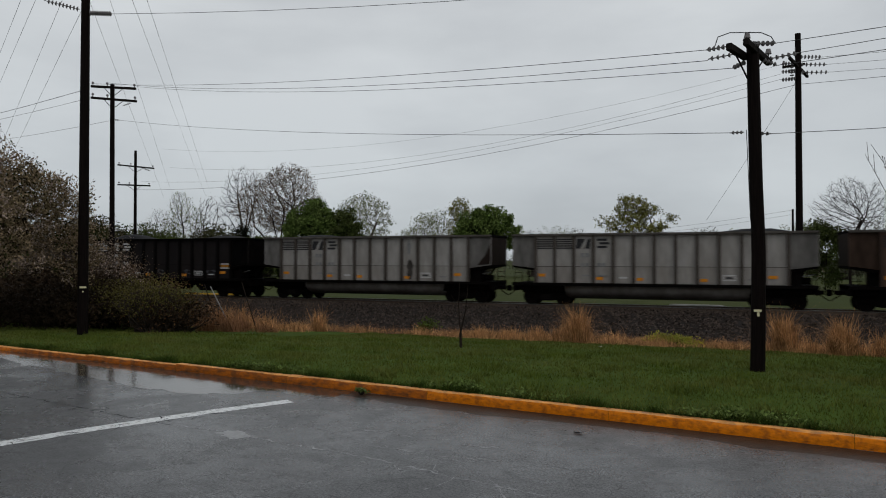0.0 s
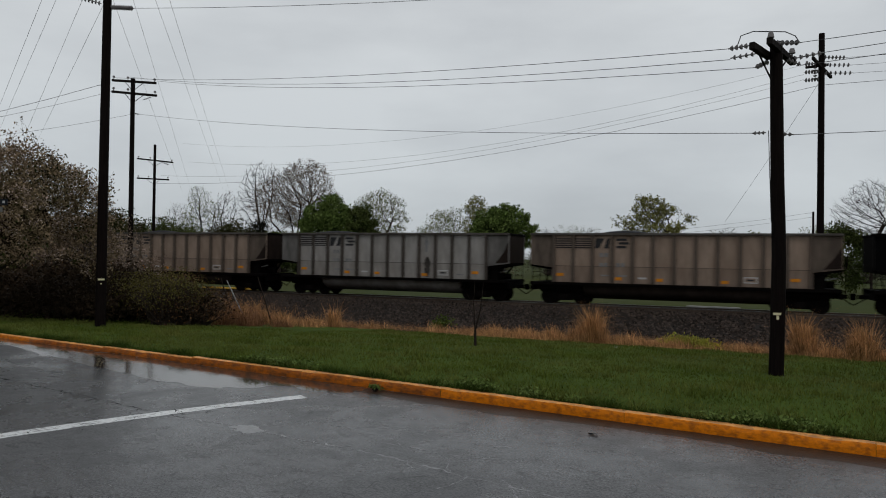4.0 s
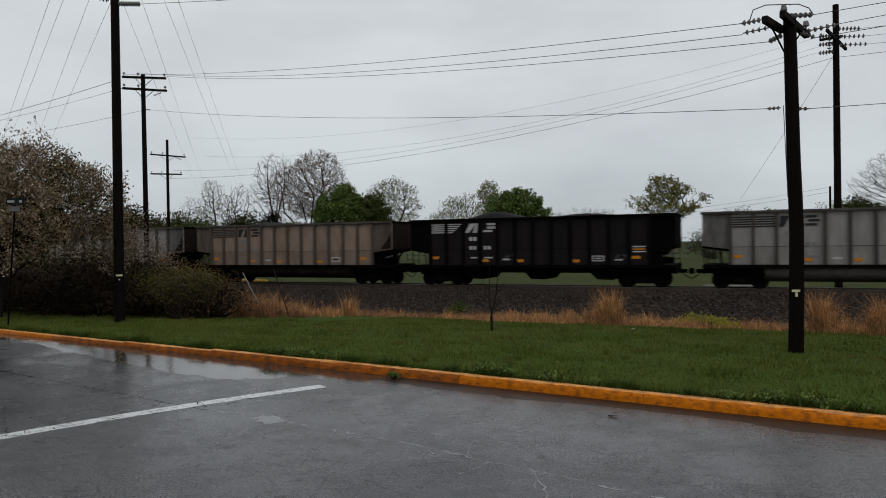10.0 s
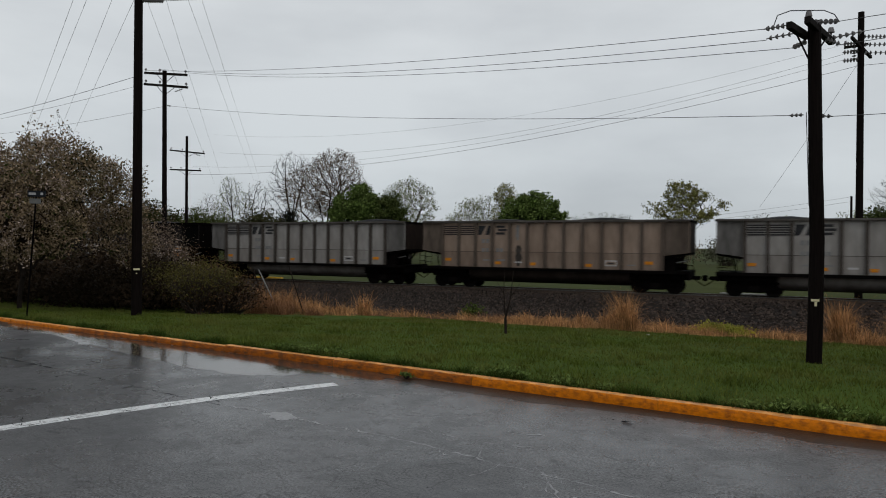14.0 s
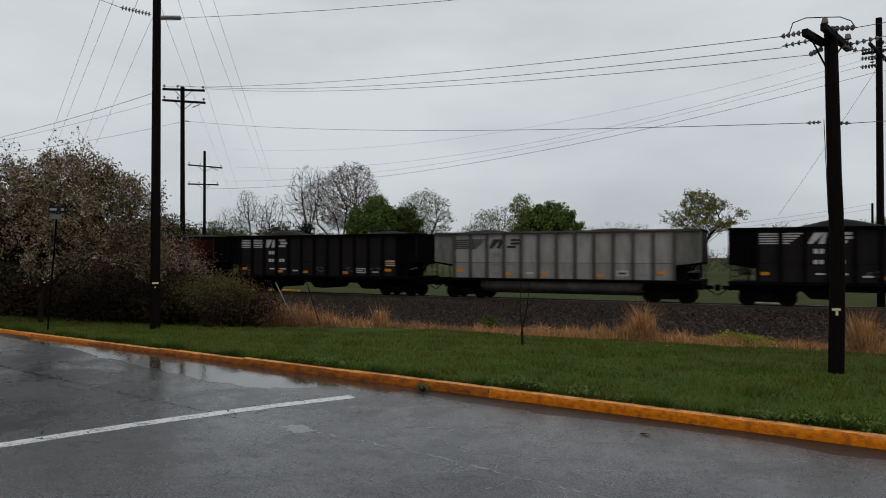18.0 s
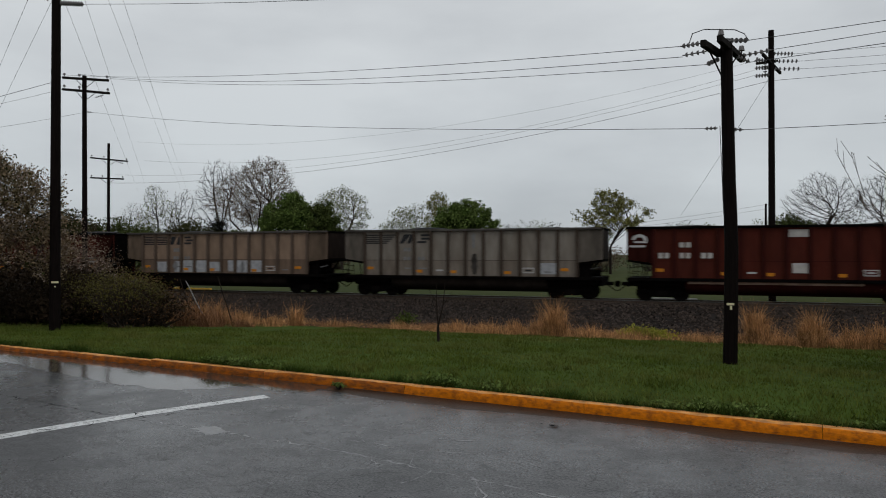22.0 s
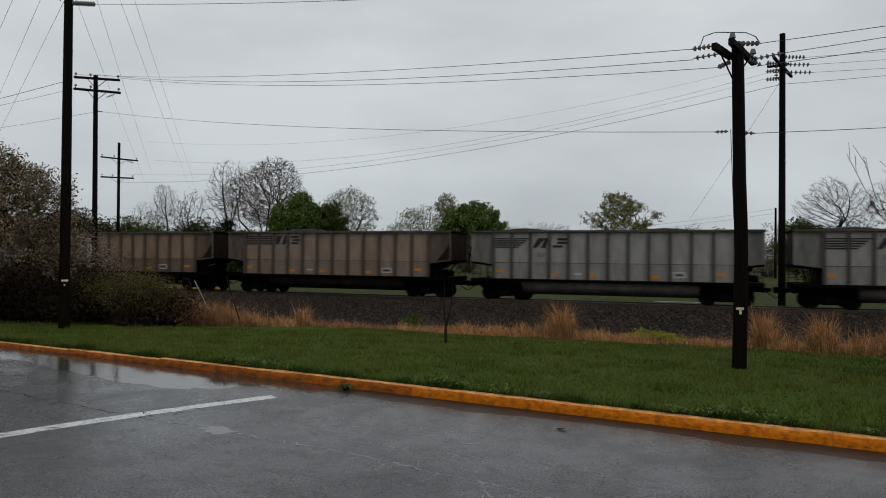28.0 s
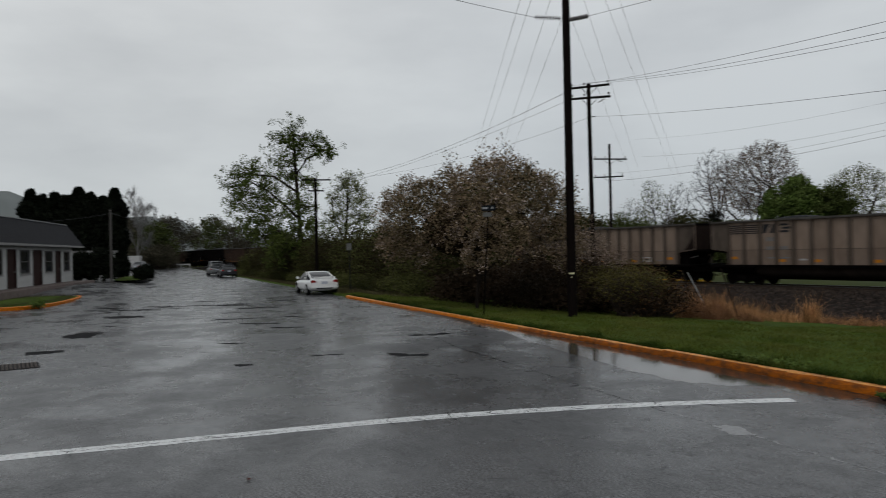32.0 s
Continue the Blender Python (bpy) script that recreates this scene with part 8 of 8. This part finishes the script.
def car(label, m, paint, length, width, height, rear, front, waist, hood, deck, group="parked cars"):
    """A car along x, rear at 0; rear and front: where the cabin's roof begins and ends."""
    t = thing("car", label, "car", group, m=m)
    hw = width / 2
    body = loft(bmesh.new(), [section(0.0, hw * 0.80, 0.38, deck * 0.86), section(0.06, hw * 0.90, 0.30, deck * 0.96), section(0.30, hw * 0.98, 0.22, deck), section(length * 0.22, hw, 0.19, waist + 0.02), section(length * 0.5, hw, 0.18, waist), section(length * 0.72, hw, 0.19, waist - 0.03), section(length * 0.9, hw * 0.96, 0.21, hood), section(length - 0.10, hw * 0.86, 0.26, hood * 0.9), section(length, hw * 0.70, 0.34, hood * 0.78)])
    part("body", body, paint, t)
    g0, g1 = rear
    f0, f1 = front
    glass = loft(bmesh.new(), [section(g0, hw * 0.80, waist - 0.12, waist + 0.02, 0.05, p=5), section(g1, hw * 0.80, waist - 0.12, height - 0.03, 0.20, p=5), section(f0, hw * 0.80, waist - 0.12, height - 0.03, 0.20, p=5), section(f1, hw * 0.80, waist - 0.12, waist + 0.0, 0.05, p=5)])
    part("windows", glass, M_GLASS, t, "dark glass")
    part("roof", loft(bmesh.new(), [section(g1 - 0.08, hw * 0.62, height - 0.07, height - 0.015, 0.1, p=5), section(g1 + 0.25, hw * 0.65, height - 0.06, height, 0.1, p=5), section(f0 - 0.2, hw * 0.65, height - 0.06, height, 0.1, p=5), section(f0 + 0.06, hw * 0.62, height - 0.07, height - 0.02, 0.1, p=5)]), paint, t)
    for s in (-1, 1):
        for a, b in (((g0 + 0.08, waist - 0.02), (g1, height - 0.05)), ((f1 - 0.08, waist - 0.02), (f0, height - 0.05)), (((g1 + f0) / 2, waist), ((g1 + f0) / 2, height - 0.05))):
            part("pillar", rod(bmesh.new(), (a[0], s * hw * 0.80, a[1]), (b[0], s * hw * 0.655, b[1]), 0.04, sides=8), paint, t)
        lamp = part("tail_lamp", a_box(-0.015, 0.16, s * hw * 0.70 - 0.16, s * hw * 0.70 + 0.16, deck * 0.70, deck * 0.86, 0.03), M_TAIL, t)
        part("mirror", a_box(f1 - 0.55, f1 - 0.38, s * hw - 0.02 if s > 0 else -hw - 0.16, hw + 0.16 if s > 0 else -hw + 0.02, waist, waist + 0.14, 0.03), paint, t)
        for x in (length * 0.19, length * 0.80):
            w = part("wheel", rod(bmesh.new(), (x, s * hw * 0.78, 0.31), (x, s * hw * 1.005, 0.31), 0.315, sides=24), M_RUBBER, t)
            part("rim", rod(bmesh.new(), (x, s * hw * 0.99, 0.31), (x, s * hw * 1.015, 0.31), 0.21, 0.19, sides=16), M_STEEL, w)
    part("bumper", a_box(-0.05, 0.22, -hw * 0.90, hw * 0.90, 0.34, 0.56, 0.06), paint, t)
    part("bumper_vent", a_box(-0.058, -0.03, -hw * 0.55, hw * 0.55, 0.36, 0.42, 0.01), M_RUBBER, t)
    part("number_plate", a_box(-0.02, 0.03, -0.17, 0.17, deck * 0.64, deck * 0.78), M_PLATE, t)
    part("rear_spoiler", a_box(0.0, 0.16, -hw * 0.72, hw * 0.72, deck + 0.01, deck + 0.05, 0.015), paint, t)
    return t


car("white two-door coupe parked beside the kerb with rear lamps red", pose(-37.4, 15.36, 0.0, 0, 0, 180 + KERB_TURN), M_CARWHITE, 4.3, 1.72, 1.30, (0.05, 1.55), (2.15, 3.2), 0.86, 0.78, 0.98)
car("silver van parked at the road edge", pose(-85.6, 21.7, 0.0, 0, 0, 180 + KERB_TURN), M_CARSILVER, 4.7, 1.8, 1.72, (0.12, 0.4), (3.0, 3.9), 1.0, 0.95, 1.02)
car("dark sedan parked at the road edge", pose(-76.2, 20.6, 0.0, 0, 0, 180 + KERB_TURN), M_CARDARK, 4.5, 1.76, 1.45, (0.7, 1.5), (2.6, 3.5), 0.92, 0.86, 0.98)
car("pale green sedan parked by the far buildings", pose(-119.0, 17.6, 0.3, 0, 0, 150), M_CARSILVER, 4.5, 1.76, 1.45, (0.7, 1.5), (2.6, 3.5), 0.92, 0.86, 0.98)
far_box = thing("box_trailer", "white box trailer at the far end of the road", "trailer")
part("box", a_box(-1.0, 1.0, -1.0, 1.0, 0.6, 2.5, 0.04), M_WHITE, far_box, m=pose(-129.9, 19.2, 0.2, 0, 0, 70))
for x in (-0.6, 0.6):
    part("wheel", rod(bmesh.new(), (x, -1.2, 0.4), (x, -0.95, 0.4), 0.4, sides=14), M_RUBBER, far_box, m=pose(-129.9, 19.2, 0.0, 0, 0, 70))
fence = thing("white_barrier", "low white rail barrier at the road's far end", "barrier")
for i in range(4):
    part("post", a_box(-0.07, 0.07, -0.07, 0.07, 0, 0.98), M_WHITE, fence, m=pose(-147.9 + i * 0.6, 27.2 + i * 1.5, 0.0))
part("rail", a_box(-0.08, 0.08, -0.2, 5.0, 0.7, 0.98, 0.02), M_WHITE, fence, m=pose(-147.9, 27.2, 0.0, 0, 0, -21.8))

# ---- things glimpsed beyond the track ----
pile = thing("timber_pile", "low pile of pale discarded timbers beyond the track", "timber pile")
rng = np.random.default_rng(9)
for i in range(9):
    part("timber", a_box(-1.1, 1.1, -0.1, 0.1, 0, 0.12, 0.01), M_STEEL if i % 3 == 0 else M_TIE, pile, m=pose(-1.3 + rng.uniform(-1.0, 1.0), 46.0 + rng.uniform(-0.6, 0.6), float(ground_z(-1.3, 46.0)) + 0.10 + 0.05 * (i % 3), 0, rng.uniform(-4, 4), rng.uniform(-25, 25)))
M_HAZARD = mat("yellow_barrier_paint", (0.55, 0.33, 0.04), 0.5, vary=0.2, scale=3)
blk = thing("yellow_barrier", "low faded yellow barrier beyond the track", "barrier")
part("beam", a_box(-2.4, 2.4, -0.15, 0.15, 0.30, 0.62, 0.02), M_HAZARD, blk, m=pose(-37.8, 46.0, float(ground_z(-37.8, 46.0))))
for x in (-2.0, 0.0, 2.0):
    part("leg", a_box(x - 0.1, x + 0.1, -0.12, 0.12, -0.1, 0.32), M_HAZARD, blk, m=pose(-37.8, 46.0, float(ground_z(-37.8, 46.0))))

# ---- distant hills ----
# distance haze is put into this pale, greyed hill colour
M_HILL = mat("haze_paled_wooded_hill", (0.19, 0.205, 0.203), 0.95, vary=0.2, scale=0.01, second=(0.165, 0.18, 0.177), sscale=0.006)


def ridge(name, pts, depth, seed):
    """A long wooded ridge along a line of (x, y, height)."""
    rng = np.random.default_rng(seed)
    P = np.array(pts, float)
    t = np.linspace(0, len(P) - 1, 70)
    L = np.stack([np.interp(t, np.arange(len(P)), P[:, k]) for k in range(3)], -1)
    L[:, 2] *= 1 + 0.04 * np.sin(t * 3.1 + seed) + 0.03 * np.sin(t * 7.7) + rng.normal(0, 0.012, len(t))
    out = np.array([-depth * 0.9, 0.35 * depth])
    V, F = [], []
    prof = [(-1.0, -0.02), (-0.5, 0.45), (-0.2, 0.85), (0, 1.0), (0.4, 0.6), (1.0, -0.02)]
    for row in L:
        for o, h in prof:
            V.append((row[0] + out[0] * o, row[1] + out[1] * o, row[2] * h + (2.0 * rng.normal() if 0 < h < 1 else 0)))
    n = len(prof)
    for i in range(len(L) - 1):
        for k in range(n - 1):
            F.append((i * n + k, (i + 1) * n + k, (i + 1) * n + k + 1, i * n + k + 1))
    thing(name, "long wooded ridge with haze painted into its pale grey", "hill", kind="structure", data=raw_mesh(name, V, F, M_HILL, True))


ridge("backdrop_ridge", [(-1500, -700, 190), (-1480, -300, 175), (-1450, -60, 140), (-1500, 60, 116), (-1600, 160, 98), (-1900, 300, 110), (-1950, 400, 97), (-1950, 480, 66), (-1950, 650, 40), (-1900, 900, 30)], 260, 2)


def motions():
    """The train runs through from left to right."""
    for k, wagon in TRAIN:
        walk(wagon, [(t, pose(train_front(t) - PITCH * k, TRACK_Y, RAIL_Z)) for t in range(0, 33, 2)])


motions()
